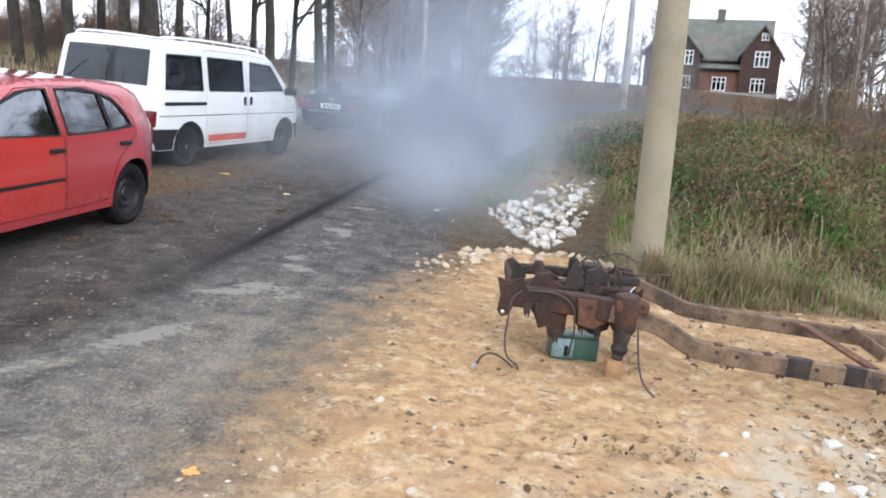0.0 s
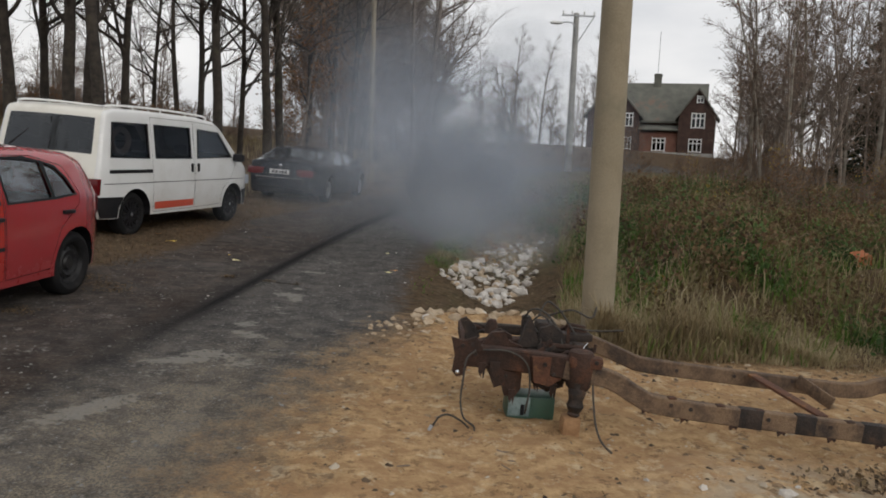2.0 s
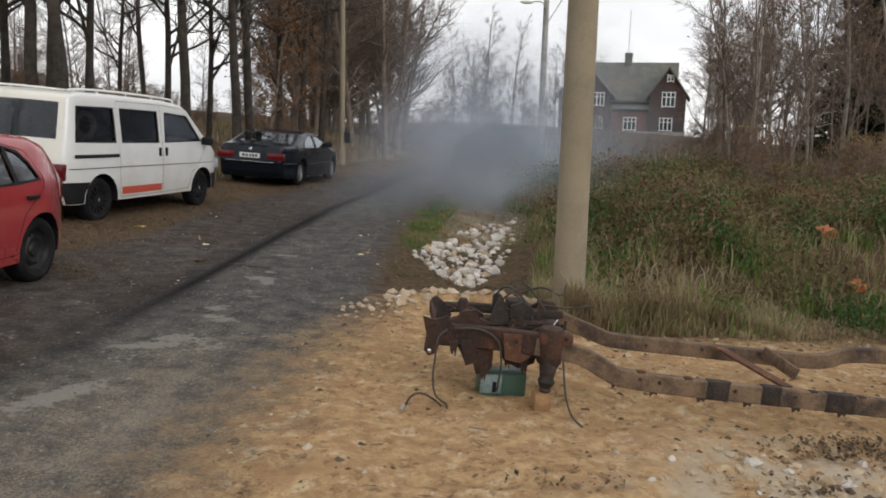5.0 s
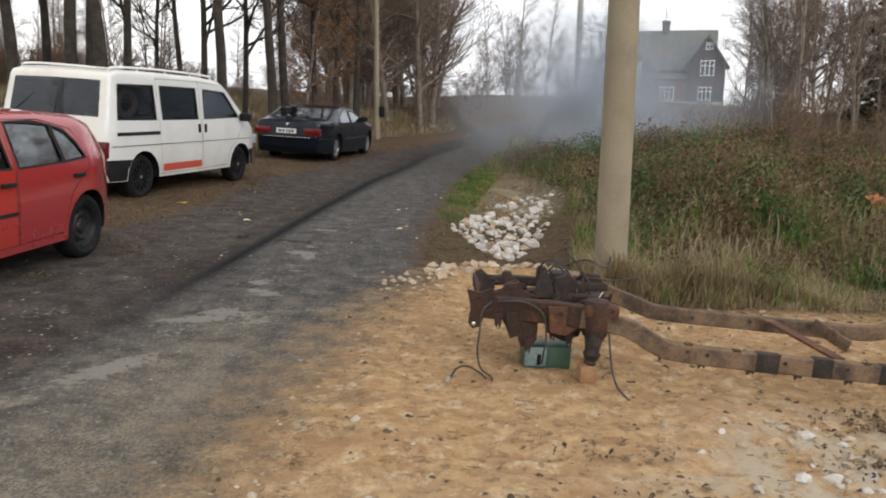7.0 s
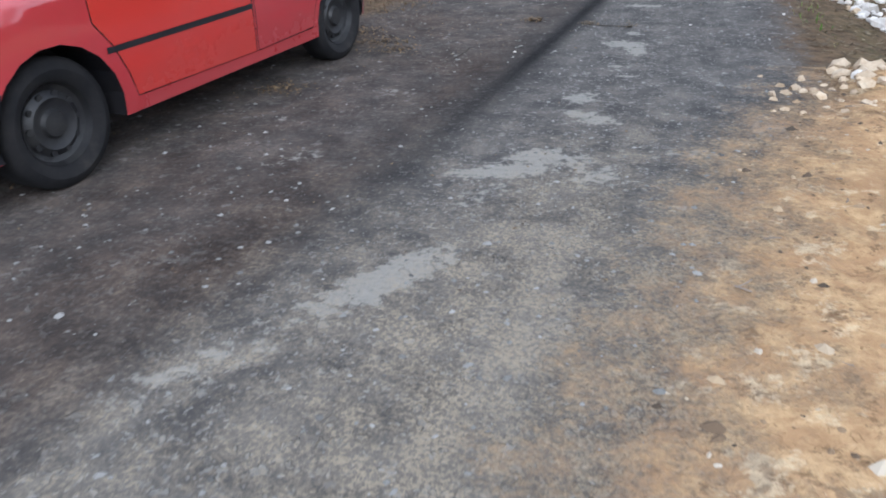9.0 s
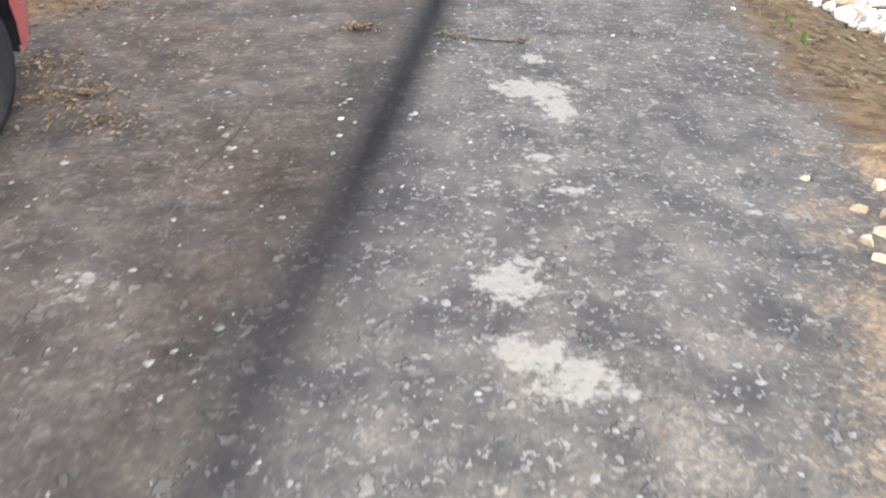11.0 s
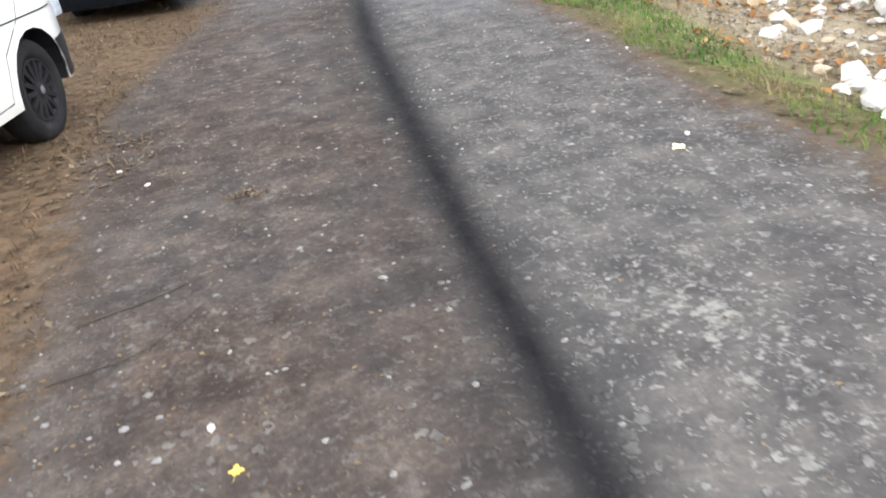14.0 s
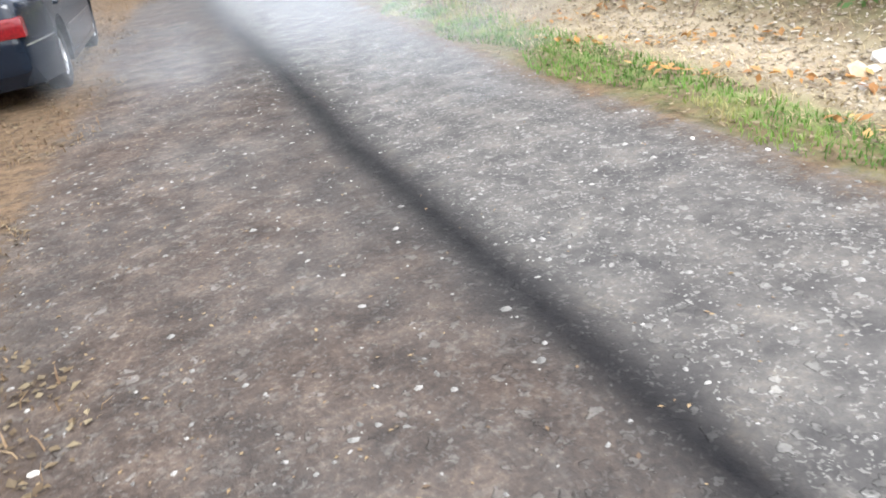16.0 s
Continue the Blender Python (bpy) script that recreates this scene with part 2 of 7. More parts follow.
    h = k.math("ADD", k.math("MULTIPLY", n_mid, 0.6), k.math("ADD", k.math("MULTIPLY", n_hi, 0.5), k.math("ADD", k.math("MULTIPLY", grit2, 0.4), k.math("MULTIPLY", n_s, k.math("MULTIPLY", s, 1.6)))))
    k.bump(h, 0.85, 0.027)
    return k.done(col, k.math("ADD", k.math("MULTIPLY", n_hi, 0.15), 0.85), 0.0, 0.08)


TERRAIN = terrain_mat()
RED = car_paint("red_paint", (0.31, 0.024, 0.029), (0.22, 0.05, 0.046), 0.16, 0.12, 1.0)
RED_DOOR = car_paint("repainted_red", (0.38, 0.024, 0.018), (0.27, 0.045, 0.038), 0.16, 0.12, 1.0)
WHITE = car_paint("white_paint", (0.66, 0.66, 0.645), (0.34, 0.29, 0.22), 0.3, 0.25)
CREAM = car_paint("cream_paint", (0.72, 0.70, 0.63), (0.36, 0.30, 0.21), 0.35, 0.3)
NAVY = car_paint("dark_paint", (0.005, 0.008, 0.014), (0.02, 0.02, 0.02), 0.1, -0.15, 0.08, 0.28)
PLASTIC = surface("black_plastic", (0.007, 0.007, 0.009), (0.014, 0.013, 0.014), 5, 0.6, 0, 0.2, 0.003, spec=0.2)
RUBBER = surface("tyre_rubber", (0.007, 0.007, 0.008), (0.016, 0.015, 0.015), 6, 0.9, 0, 0.3, 0.004, dirt=(0.03, 0.027, 0.024), amount=0.1, spec=0.2)
RIM_DARK = surface("dark_steel", (0.010, 0.010, 0.012), (0.026, 0.025, 0.024), 9, 0.5, 0.3, 0.2, 0.003)
ALLOY = surface("alloy", (0.42, 0.43, 0.45), (0.3, 0.3, 0.3), 9, 0.35, 0.8, 0.1, 0.002)
CHROME = surface("chrome", (0.7, 0.7, 0.72), (0.55, 0.55, 0.57), 9, 0.15, 1.0, 0.05, 0.001)
GLASS = glass_mat("window_glass", (0.30, 0.34, 0.36), 0.2)
GLASS_DARK = glass_mat("tinted_glass", (0.10, 0.085, 0.09), 0.03)
LENS_RED = surface("red_lens", (0.13, 0.006, 0.008), (0.08, 0.004, 0.006), 30, 0.15, 0, 0.1, 0.002)
LENS_WHITE = surface("clear_lens", (0.62, 0.66, 0.72), (0.42, 0.46, 0.52), 25, 0.08, 0.4, 0.1, 0.002)
PLATE = surface("plate_white", (0.72, 0.72, 0.7), (0.6, 0.6, 0.58), 20, 0.4)
INK = surface("plate_ink", (0.03, 0.03, 0.04), (0.05, 0.05, 0.06), 20, 0.5)
INNER = surface("interior_cloth", (0.035, 0.034, 0.034), (0.06, 0.058, 0.055), 8, 0.9)
STRIPE = surface("orange_red_band", (0.5, 0.07, 0.035), (0.42, 0.075, 0.045), 8, 0.5)
CONCRETE = surface("weathered_concrete", (0.22, 0.185, 0.125), (0.30, 0.255, 0.18), 2.2, 0.9, 0, 0.5, 0.006, dirt=(0.16, 0.145, 0.10), amount=0.35, world=True)
CONCRETE_GREY = surface("grey_concrete", (0.30, 0.29, 0.27), (0.42, 0.41, 0.38), 2.2, 0.9, 0, 0.4, 0.006, world=True)
RUST = surface("rusted_steel", (0.062, 0.030, 0.019), (0.022, 0.015, 0.012), 9, 0.85, 0.15, 0.9, 0.01, dirt=(0.15, 0.06, 0.028), amount=0.25, world=True)
RUST_BRIGHT = surface("orange_rust", (0.12, 0.05, 0.026), (0.055, 0.027, 0.018), 11, 0.9, 0.1, 0.7, 0.006, dirt=(0.30, 0.14, 0.055), amount=0.2, world=True)
RAIL = surface("painted_rail_steel", (0.19, 0.125, 0.075), (0.075, 0.047, 0.031), 5, 0.85, 0.05, 0.9, 0.008, dirt=(0.024, 0.021, 0.02), amount=0.42, world=True)
GREASE = surface("greasy_black_steel", (0.012, 0.010, 0.009), (0.042, 0.028, 0.021), 12, 0.75, 0.1, 0.9, 0.008, dirt=(0.085, 0.045, 0.026), amount=0.2, world=True)
CABLE = surface("black_cable", (0.02, 0.018, 0.016), (0.05, 0.04, 0.03), 20, 0.6)
GREEN_BOX = surface("green_plastic", (0.045, 0.095, 0.075), (0.05, 0.11, 0.075), 9, 0.35, 0, 0.2, 0.003, dirt=(0.07, 0.075, 0.06), amount=0.3)
BLUE_GLAZE = surface("blue_grey_cover", (0.10, 0.15, 0.155), (0.22, 0.29, 0.29), 9, 0.3)
WOOD_BLOCK = surface("wood_block", (0.24, 0.13, 0.06), (0.34, 0.20, 0.10), 14, 0.85, 0, 0.5, 0.006)
BARK = surface("dark_bark", (0.02, 0.016, 0.013), (0.058, 0.046, 0.035), 5, 0.95, 0, 0.8, 0.02, fine=25, dirt=(0.06, 0.07, 0.03), amount=0.15)
BARK_BROWN = surface("brown_bark", (0.12, 0.095, 0.076), (0.23, 0.185, 0.15), 5, 0.95, 0, 0.8, 0.02, fine=25)
BARK_PALE = surface("birch_bark", (0.34, 0.31, 0.26), (0.16, 0.135, 0.105), 3, 0.9, 0, 0.5, 0.01, dirt=(0.05, 0.045, 0.04), amount=0.3)
TWIGS = surface("twigs", (0.095, 0.072, 0.056), (0.18, 0.14, 0.11), 3, 0.95)
TWIGS_RED = surface("reddish_twigs", (0.13, 0.085, 0.06), (0.22, 0.155, 0.112), 3, 0.95)
STONE_WHITE = surface("pale_limestone", (0.45, 0.41, 0.36), (0.68, 0.65, 0.61), 7, 0.9, 0, 0.5, 0.01, dirt=(0.42, 0.32, 0.20), amount=0.3, world=True, vary=0.25)
STONE_SAND = surface("sandstone", (0.33, 0.235, 0.14), (0.52, 0.42, 0.30), 7, 0.9, 0, 0.5, 0.01, world=True, vary=0.3)
BRICK_RED = surface("orange_brick", (0.42, 0.16, 0.06), (0.52, 0.25, 0.11), 9, 0.9, 0, 0.5, 0.008, world=True)
PEBBLES = island_mat("road_grit", [(0.08, 0.077, 0.074), (0.15, 0.146, 0.138), (0.2, 0.196, 0.185), (0.23, 0.222, 0.21), (0.3, 0.29, 0.27)])
CLODS = island_mat("earth_clods", [(0.06, 0.042, 0.028), (0.12, 0.08, 0.05), (0.3, 0.2, 0.115), (0.42, 0.31, 0.19), (0.55, 0.49, 0.4)])
LITTER = island_mat("leaf_litter", [(0.055, 0.038, 0.024), (0.11, 0.074, 0.04), (0.17, 0.125, 0.072), (0.08, 0.058, 0.036), (0.27, 0.215, 0.13)], back=0.2)
GRASS_DRY = island_mat("dry_grass", [(0.24, 0.175, 0.095), (0.34, 0.265, 0.145), (0.44, 0.36, 0.21), (0.52, 0.44, 0.28)], back=0.3, clump=0.5, size=1.6)
GRASS_GREEN = island_mat("green_grass", [(0.05, 0.10, 0.02), (0.085, 0.17, 0.025), (0.12, 0.24, 0.035), (0.20, 0.25, 0.06), (0.34, 0.30, 0.13), (0.24, 0.17, 0.08)], back=0.3, clump=0.8, size=0.9)
WEEDS = island_mat("bramble_leaves", [(0.035, 0.065, 0.02), (0.06, 0.12, 0.03), (0.10, 0.17, 0.05), (0.16, 0.18, 0.065), (0.21, 0.16, 0.08), (0.16, 0.105, 0.055), (0.09, 0.06, 0.035)], back=0.3, clump=0.85, size=0.9)
YELLOW_LEAVES = island_mat("yellow_leaves", [(0.45, 0.30, 0.04), (0.55, 0.40, 0.08), (0.36, 0.2, 0.04)], back=0.35)
RUSTY_LEAVES = island_mat("rusty_leaves", [(0.24, 0.10, 0.034), (0.33, 0.16, 0.055), (0.15, 0.075, 0.034)], back=0.3)
NEEDLES = island_mat("conifer_needles", [(0.012, 0.022, 0.012), (0.022, 0.036, 0.018), (0.03, 0.045, 0.02)], back=0.1)
PALE_LEAF = surface("pale_leaf", (0.75, 0.66, 0.30), (0.80, 0.72, 0.42), 30, 0.7)
YELLOW_LEAF = surface("yellow_leaf", (0.75, 0.48, 0.05), (0.68, 0.5, 0.1), 30, 0.7)
ORANGE_LEAF = surface("orange_leaf", (0.65, 0.26, 0.07), (0.55, 0.3, 0.1), 30, 0.7)
WALL_TIMBER = surface("dark_timber_wall", (0.05, 0.028, 0.022), (0.085, 0.048, 0.036), 2, 0.85, 0, 0.4, 0.02)
WALL_BRICK = surface("reddish_plinth", (0.15, 0.065, 0.045), (0.2, 0.1, 0.07), 2, 0.9, 0, 0.4, 0.02)
ROOF = surface("grey_slate", (0.10, 0.10, 0.085), (0.15, 0.15, 0.125), 1.2, 0.85, 0, 0.5, 0.03, dirt=(0.19, 0.11, 0.08), amount=0.2)
FRAME_WHITE = surface("white_frame", (0.78, 0.78, 0.76), (0.7, 0.7, 0.68), 8, 0.6)
GALV = surface("galvanised_steel", (0.32, 0.33, 0.34), (0.42, 0.43, 0.44), 7, 0.5, 0.6)


# ---- mesh helpers ----
def link(name, bm, material, parent=None, label="", smooth=False):
    me = bpy.data.meshes.new(name)
    bm.to_mesh(me)
    bm.free()
    for m in material if isinstance(material, (list, tuple)) else [material]:
        me.materials.append(m)
    if smooth:
        me.shade_smooth()
        me.set_sharp_from_angle(angle=radians(40))
    ob = new(name, me)
    if parent:
        ob.parent = parent
    if label:
        ob["label"] = label
    return ob


def part(name, bm, material, parent, label="", smooth=False):
    return link(name, bm, material, parent, label, smooth)


def fast(name, verts, faces, material, parent=None, smooth=False):
    me = bpy.data.meshes.new(name)
    me.from_pydata(verts, [], faces)
    me.materials.append(material)
    if smooth:
        me.shade_smooth()
    ob = new(name, me)
    if parent:
        ob.parent = parent
    return ob


def box(bm, x0, x1, y0, y1, z0, z1, bevel=0.0, m=None):
    r = bmesh.ops.create_cube(bm, size=1)
    mm = Matrix.Translation(((x0 + x1) / 2, (y0 + y1) / 2, (z0 + z1) / 2)) @ Matrix.Diagonal((x1 - x0, y1 - y0, z1 - z0, 1))
    bmesh.ops.transform(bm, matrix=(m or Matrix()) @ mm, verts=r["verts"])
    if bevel:
        es = list({e for v in r["verts"] for e in v.link_edges})
        bmesh.ops.bevel(bm, geom=es, offset=bevel, segments=2, affect="EDGES", profile=0.6)
    return bm


def tube(bm, pts, radii, sides=6, cap=True):
    """A tapered tube along pts."""
    rings = []
    up = Vector((0, 0, 1))
    for i, p in enumerate(pts):
        a = Vector(pts[max(0, i - 1)])
        b = Vector(pts[min(len(pts) - 1, i + 1)])
        d = (b - a).normalized()
        u = d.cross(up if abs(d.z) < 0.95 else Vector((1, 0, 0))).normalized()
        v = d.cross(u)
        r = radii[i] if isinstance(radii, (list, tuple)) else radii
        rings.append([bm.verts.new(Vector(p) + float(r) * (math.cos(t) * u + math.sin(t) * v)) for t in (2 * math.pi * j / sides for j in range(sides))])
    for r0, r1 in zip(rings, rings[1:]):
        for j in range(sides):
            bm.faces.new((r0[j], r0[(j + 1) % sides], r1[(j + 1) % sides], r1[j]))
    if cap:
        bm.faces.new(rings[0])
        bm.faces.new(rings[-1][::-1])
    return bm


def lathe(bm, profile, sides=24, axis="y"):
    """Profile of (radius, along) turned about the axis."""
    rings = []
    for r, h in profile:
        ring = []
        for j in range(sides):
            t = 2 * math.pi * j / sides
            c, s = r * math.cos(t), r * math.sin(t)
            ring.append(bm.verts.new((c, h, s) if axis == "y" else (c, s, h)))
        rings.append(ring)
    for r0, r1 in zip(rings, rings[1:]):
        for j in range(sides):
            bm.faces.new((r0[j], r0[(j + 1) % sides], r1[(j + 1) % sides], r1[j]))
    return bm


def smooth_path(pts, n=6):
    """Catmull-Rom through pts."""
    ps = [Vector(p) for p in pts]
    ps = [2 * ps[0] - ps[1]] + ps + [2 * ps[-1] - ps[-2]]
    out = []
    for a, b, c, d in zip(ps, ps[1:], ps[2:], ps[3:]):
        for i in range(n):
            t = i / n
            out.append(0.5 * ((2 * b) + (c - a) * t + (2 * a - 5 * b + 4 * c - d) * t * t + (3 * b - a - 3 * c + d) * t ** 3))
    return out + [ps[-2]]

# ---- ground ----
def lerp(v, xs, ys):
    return np.interp(v, xs, ys)


def road_left(y):
    return lerp(y, [-60, 2, 6, 9.8, 11.6, 15.5, 18.2, 20.3, 23.5, 28, 34, 40, 48, 54, 58, 62, 70], [-7, -6.2, -5.0, -3.3, -2.75, -2.6, -1.95, -1.3, -0.75, 0.5, 2.4, 4.8, 9, 16, 26, 45, 95])


def road_right(y):
    return lerp(y, [-60, 2, 8.6, 10.4, 11.5, 13, 14.8, 16.4, 20.2, 25, 30, 35, 40, 45, 49, 52, 55, 60], [4, 1.5, 0.30, 0.42, 0.60, 0.70, 0.98, 1.2, 1.95, 3.2, 4.8, 6.6, 9.2, 12.5, 18, 27, 46, 95])


def soot_line(y):
    return lerp(y, [3, 5.0, 5.4, 6.2, 6.9, 7.8, 8.65, 9.46, 10.2, 11.6, 12.3, 13.0, 13.6, 14.5, 15.25, 16, 18.9, 20.4, 24.5, 30],
                [-2.4, -2.05, -1.99, -1.88, -1.79, -1.64, -1.52, -1.41, -1.31, -1.12, -1.03, -.92, -.83, -.70, -.58, -.48, .09, .36, 1.05, 2.4])


def sand_edge(y):
    return lerp(y, [-10, 2, 3.7, 4.55, 5.5, 6.5, 7.4, 8.0], [-1.6, -1.1, -0.85, -0.68, -0.45, -0.26, 0.05, 0.35])


TABLE = np.random.RandomState(3).uniform(0, 1, (128, 128))


def value_noise(x, y, scale):
    u, v = x * scale + 40, y * scale + 40
    i, j = np.floor(u).astype(int), np.floor(v).astype(int)
    a, b = u - i, v - j
    a, b = a * a * (3 - 2 * a), b * b * (3 - 2 * b)
    at = lambda p, q: TABLE[p % 128, q % 128]
    return (at(i, j) * (1 - a) + at(i + 1, j) * a) * (1 - b) + (at(i, j + 1) * (1 - a) + at(i + 1, j + 1) * a) * b


def sand_depth(x, y):
    return np.where(y < 8.4, np.minimum(x - sand_edge(y), np.where(x > 1.7, 7.25 - y, 8.45 - y)), -2)


def sand_lumps(x, y):
    """Trodden, clotted sand."""
    ridged = 1 - 2 * np.abs(value_noise(x + 7, y, 6.0) - .5)
    h = .05 * (value_noise(x, y, 2.1) - .45) + .045 * (ridged - .5) * value_noise(x, y + 9, 1.3) + .045 * (value_noise(x, y + 3, 10.0) - .5) * value_noise(x + 5, y, 2.4)
    return h * np.clip(sand_depth(x, y) / .5, 0, 1) * np.clip((8.3 - y) / .3, 0, 1)


def height(x, y):
    """The lie of the land."""
    x, y = np.asarray(x, float), np.asarray(y, float)
    u = x - road_right(y)
    far = np.clip((y - 8.0) / 1.6, 0, 1)
    far = far * far * (3 - 2 * far)
    ditch = -0.24 * np.exp(-((u - 1.15) / 0.7) ** 2) * np.clip((15.5 - y) / 4, 0, 1)
    bank = lerp(u, [0.8, 2.6, 4.5, 8, 14, 30, 70, 200], [0, 0.05, 0.45, 0.75, 1.0, 1.6, 2.4, 4.5])
    right = far * (np.where(u > 0.2, ditch, 0) + np.where(u > 0.8, bank, 0))
    # bank behind the sand, near the pole
    v = np.minimum(y - 7.25, (x - 1.75) * 1.5)
    near = lerp(v, [0, 1.0, 3.0, 8, 20], [0, 0.10, 0.5, 0.85, 1.1]) * np.clip((x - 1.7) / 1.2, 0, 1)
    right = np.where(x > 1.7, np.maximum(right, near * np.clip((x - 2.1) / 1.4, 0, 1) + right * (1 - np.clip((x - 2.1) / 1.4, 0, 1))), right)
    ridge = 0.10 * np.exp(-((y - 8.15) / 0.28) ** 2) * np.clip((x - 0.3) / 0.5, 0, 1) * np.clip((2.0 - x) / 0.4, 0, 1)
    w = road_left(y) - x
    left = lerp(w, [0, 1.5, 3.2, 6, 12, 40, 200], [0, 0.04, 0.06, 0.7, 1.1, 1.2, 2.0]) * np.where(w > 0, 1, 0)
    bump = 0.012 * np.sin(3.1 * x + 1.3 * y) * np.sin(2.3 * y - 0.7 * x) * np.clip((x - sand_edge(y)) / 0.6, 0, 1) * (y < 8)
    knoll = 0.2 * np.exp(-((x - 26) / 16) ** 2 - ((y - 74) / 11) ** 2)
    inland = np.clip((u - 2.0) / 1.2, 0, 1) * np.clip((y - 7.7) / 1.0, 0, 1) * np.clip((40 - y) / 8, 0, 1) * np.clip((x - 2.4) / .8, 0, 1)
    hummocks = inland * (.55 * (value_noise(x, y, .75) - .45) + .28 * (value_noise(x + 3, y, 1.7) - .5))
    return right + ridge + left + bump + knoll + hummocks + sand_lumps(x, y)


# pale patches on the asphalt: x, y, half sizes, turn, strength
PATCHES = [(-1.13, 7.48, .10, .10, 0, 1), (-1.10, 7.17, .12, .07, -20, 1), (-1.0, 7.09, .13, .09, 0, .8), (-1.08, 8.0, .10, .06, 0, .5), (-.89, 7.99, .12, .06, 0, .5),
           (-.93, 8.84, .17, .11, -20, 1.1), (-.84, 8.66, .08, .15, 10, .9), (-.89, 9.21, .06, .07, 0, .9), (-.84, 10.32, .17, .07, 0, 1), (-.61, 11.2, .22, .5, -10, .35),
           (-1.25, 6.48, .15, .13, 30, 1.0), (-1.36, 6.29, .26, .10, 25, 1.0), (-1.07, 6.45, .11, .12, 0, .7), (-.94, 6.3, .15, .14, 0, .6), (-1.5, 6.25, .2, .1, 10, .7),
           (-.51, 6.64, .14, .10, 0, .5), (-2.44, 6.28, .17, .09, 10, .45), (-2.28, 7.44, .12, .06, 0, .45), (-1.62, 5.2, .36, .11, 56, 1.0), (-2.0, 4.62, .42, .10, 56, .45),
           (-1.43, 6.0, .3, .1, 60, .4), (-1.14, 7.5, .16, .08, 50, .4), (-2.17, 3.67, .34, .05, 42, .55), (-1.82, 3.42, .22, .13, 30, .35), (-1.62, 3.76, .2, .10, 40, .4),
           (-.97, 3.45, .06, .05, 0, .7), (-.12, 7.09, .16, .18, 0, .5), (.24, 10.65, .14, .06, 0, .5), (-.97, 8.2, .14, .1, 0, .35), (-2.77, 6.82, .12, .07, 0, .35)]


def axis_steps(lo, a, b, hi, fine):
    """Coordinates: fine between a and b, growing outwards."""
    mid = np.arange(a, b + 1e-6, fine)
    out, s, v = [], fine, b
    while v < hi:
        s *= 1.18
        v += s
        out.append(v)
    left, s, v = [], fine, a
    while v > lo:
        s *= 1.18
        v -= s
        left.append(v)
    return np.array(left[::-1] + list(mid) + out)


def terrain_mesh(name, X, Y, lift):
    Z = height(X, Y) + lift
    ny, nx = X.shape
    verts = np.stack([X, Y, Z], -1).reshape(-1, 3)
    i = np.arange(ny * nx).reshape(ny, nx)
    faces = np.stack([i[:-1, :-1], i[:-1, 1:], i[1:, 1:], i[1:, :-1]], -1).reshape(-1, 4)
    me = bpy.data.meshes.new(name)
    me.from_pydata(verts.tolist(), [], faces.tolist())
    x, y = X.ravel(), Y.ravel()
    road = np.minimum(x - road_left(y), road_right(y) - x)
    sand = sand_depth(x, y)
    w = lerp(y, [5, 7, 9, 12, 20, 30], [0.24, 0.15, 0.115, 0.13, 0.22, 0.3])
    soot = np.exp(-np.abs((x - soot_line(y)) / w) ** 1.7) * lerp(y, [4.6, 6.2, 7.4, 8.4, 17, 26], [0, 0.5, 0.8, 1.0, 1.0, 0.6])
    blow = np.where(x < soot_line(y), np.exp(-((x - soot_line(y)) / (2.6 * w)) ** 2), 0) * lerp(y, [3.6, 5.2, 8, 26], [0, 0.3, 0.45, 0.4])
    soot = np.maximum(soot, blow)
    patch = np.full(x.shape, -1.0)
    for px, py, rx, ry, turn, much in PATCHES:
        c, sn = math.cos(radians(turn)), math.sin(radians(turn))
        patch = np.maximum(patch, 0.6 * much * (1.25 - np.hypot(((x - px) * c + (y - py) * sn) / rx, ((y - py) * c - (x - px) * sn) / ry)) - 0.15 * (1 - much))
    dust = np.clip((soot_line(y) - 0.05 - x) / 0.35 + 0.5, 0.18, 1)
    dust = np.maximum(dust, np.clip(1 - (road_right(y) - x) / 0.5, 0, 1) * 0.8)
    pale = np.clip(np.exp(-((x - 2.5) / 1.0) ** 2 - ((y - 4.1) / 0.9) ** 2) * 0.9 + np.clip((4.4 - y) / 2.2, 0, 0.4), 0, 1)
    film = np.clip(1 + (x - sand_edge(y)) / 2.1, 0, 1) * np.clip((7.9 - y) / 2.6, 0, 1)
    track = lerp(y, [4.14, 4.82, 6.53, 8.31], [-0.98, -0.92, -0.67, -0.31])
    film = film * (1 - .4 * np.exp(-((x - track) / .10) ** 2)) * (1 - .2 * np.exp(-((x - track + .75) / .13) ** 2))
    u = x - road_right(y)
    tan = np.exp(-((u - 1.25) / 0.55) ** 2) * np.clip((y - 12.3) / 1.2, 0, 1) * np.clip((21 - y) / 4, 0, 1)
    trail = np.clip(lerp(y, [2, 5, 9, 14], [1, 1, 0.35, 0.25]), 0, 1) * np.where(x < soot_line(y), .4, 1)
    green = np.where(x > road_right(y), np.clip(1 - np.abs(x - road_right(y) - 0.5) / 0.5, 0.35, 1) * np.clip((y - 11) / 2, 0.15, 1), 0.03)
    for key, val in (("road_d", road), ("sand_d", sand), ("soot", soot), ("patch", patch), ("dust", dust), ("pale", pale), ("trail", trail), ("green", green), ("film", film), ("tan", tan)):
        at = me.attributes.new(key, "FLOAT", "POINT")
        at.data.foreach_set("value", np.clip(val, -2, 2).astype(np.float32))
    me.materials.append(TERRAIN)
    me.shade_smooth()
    return new(name, me)


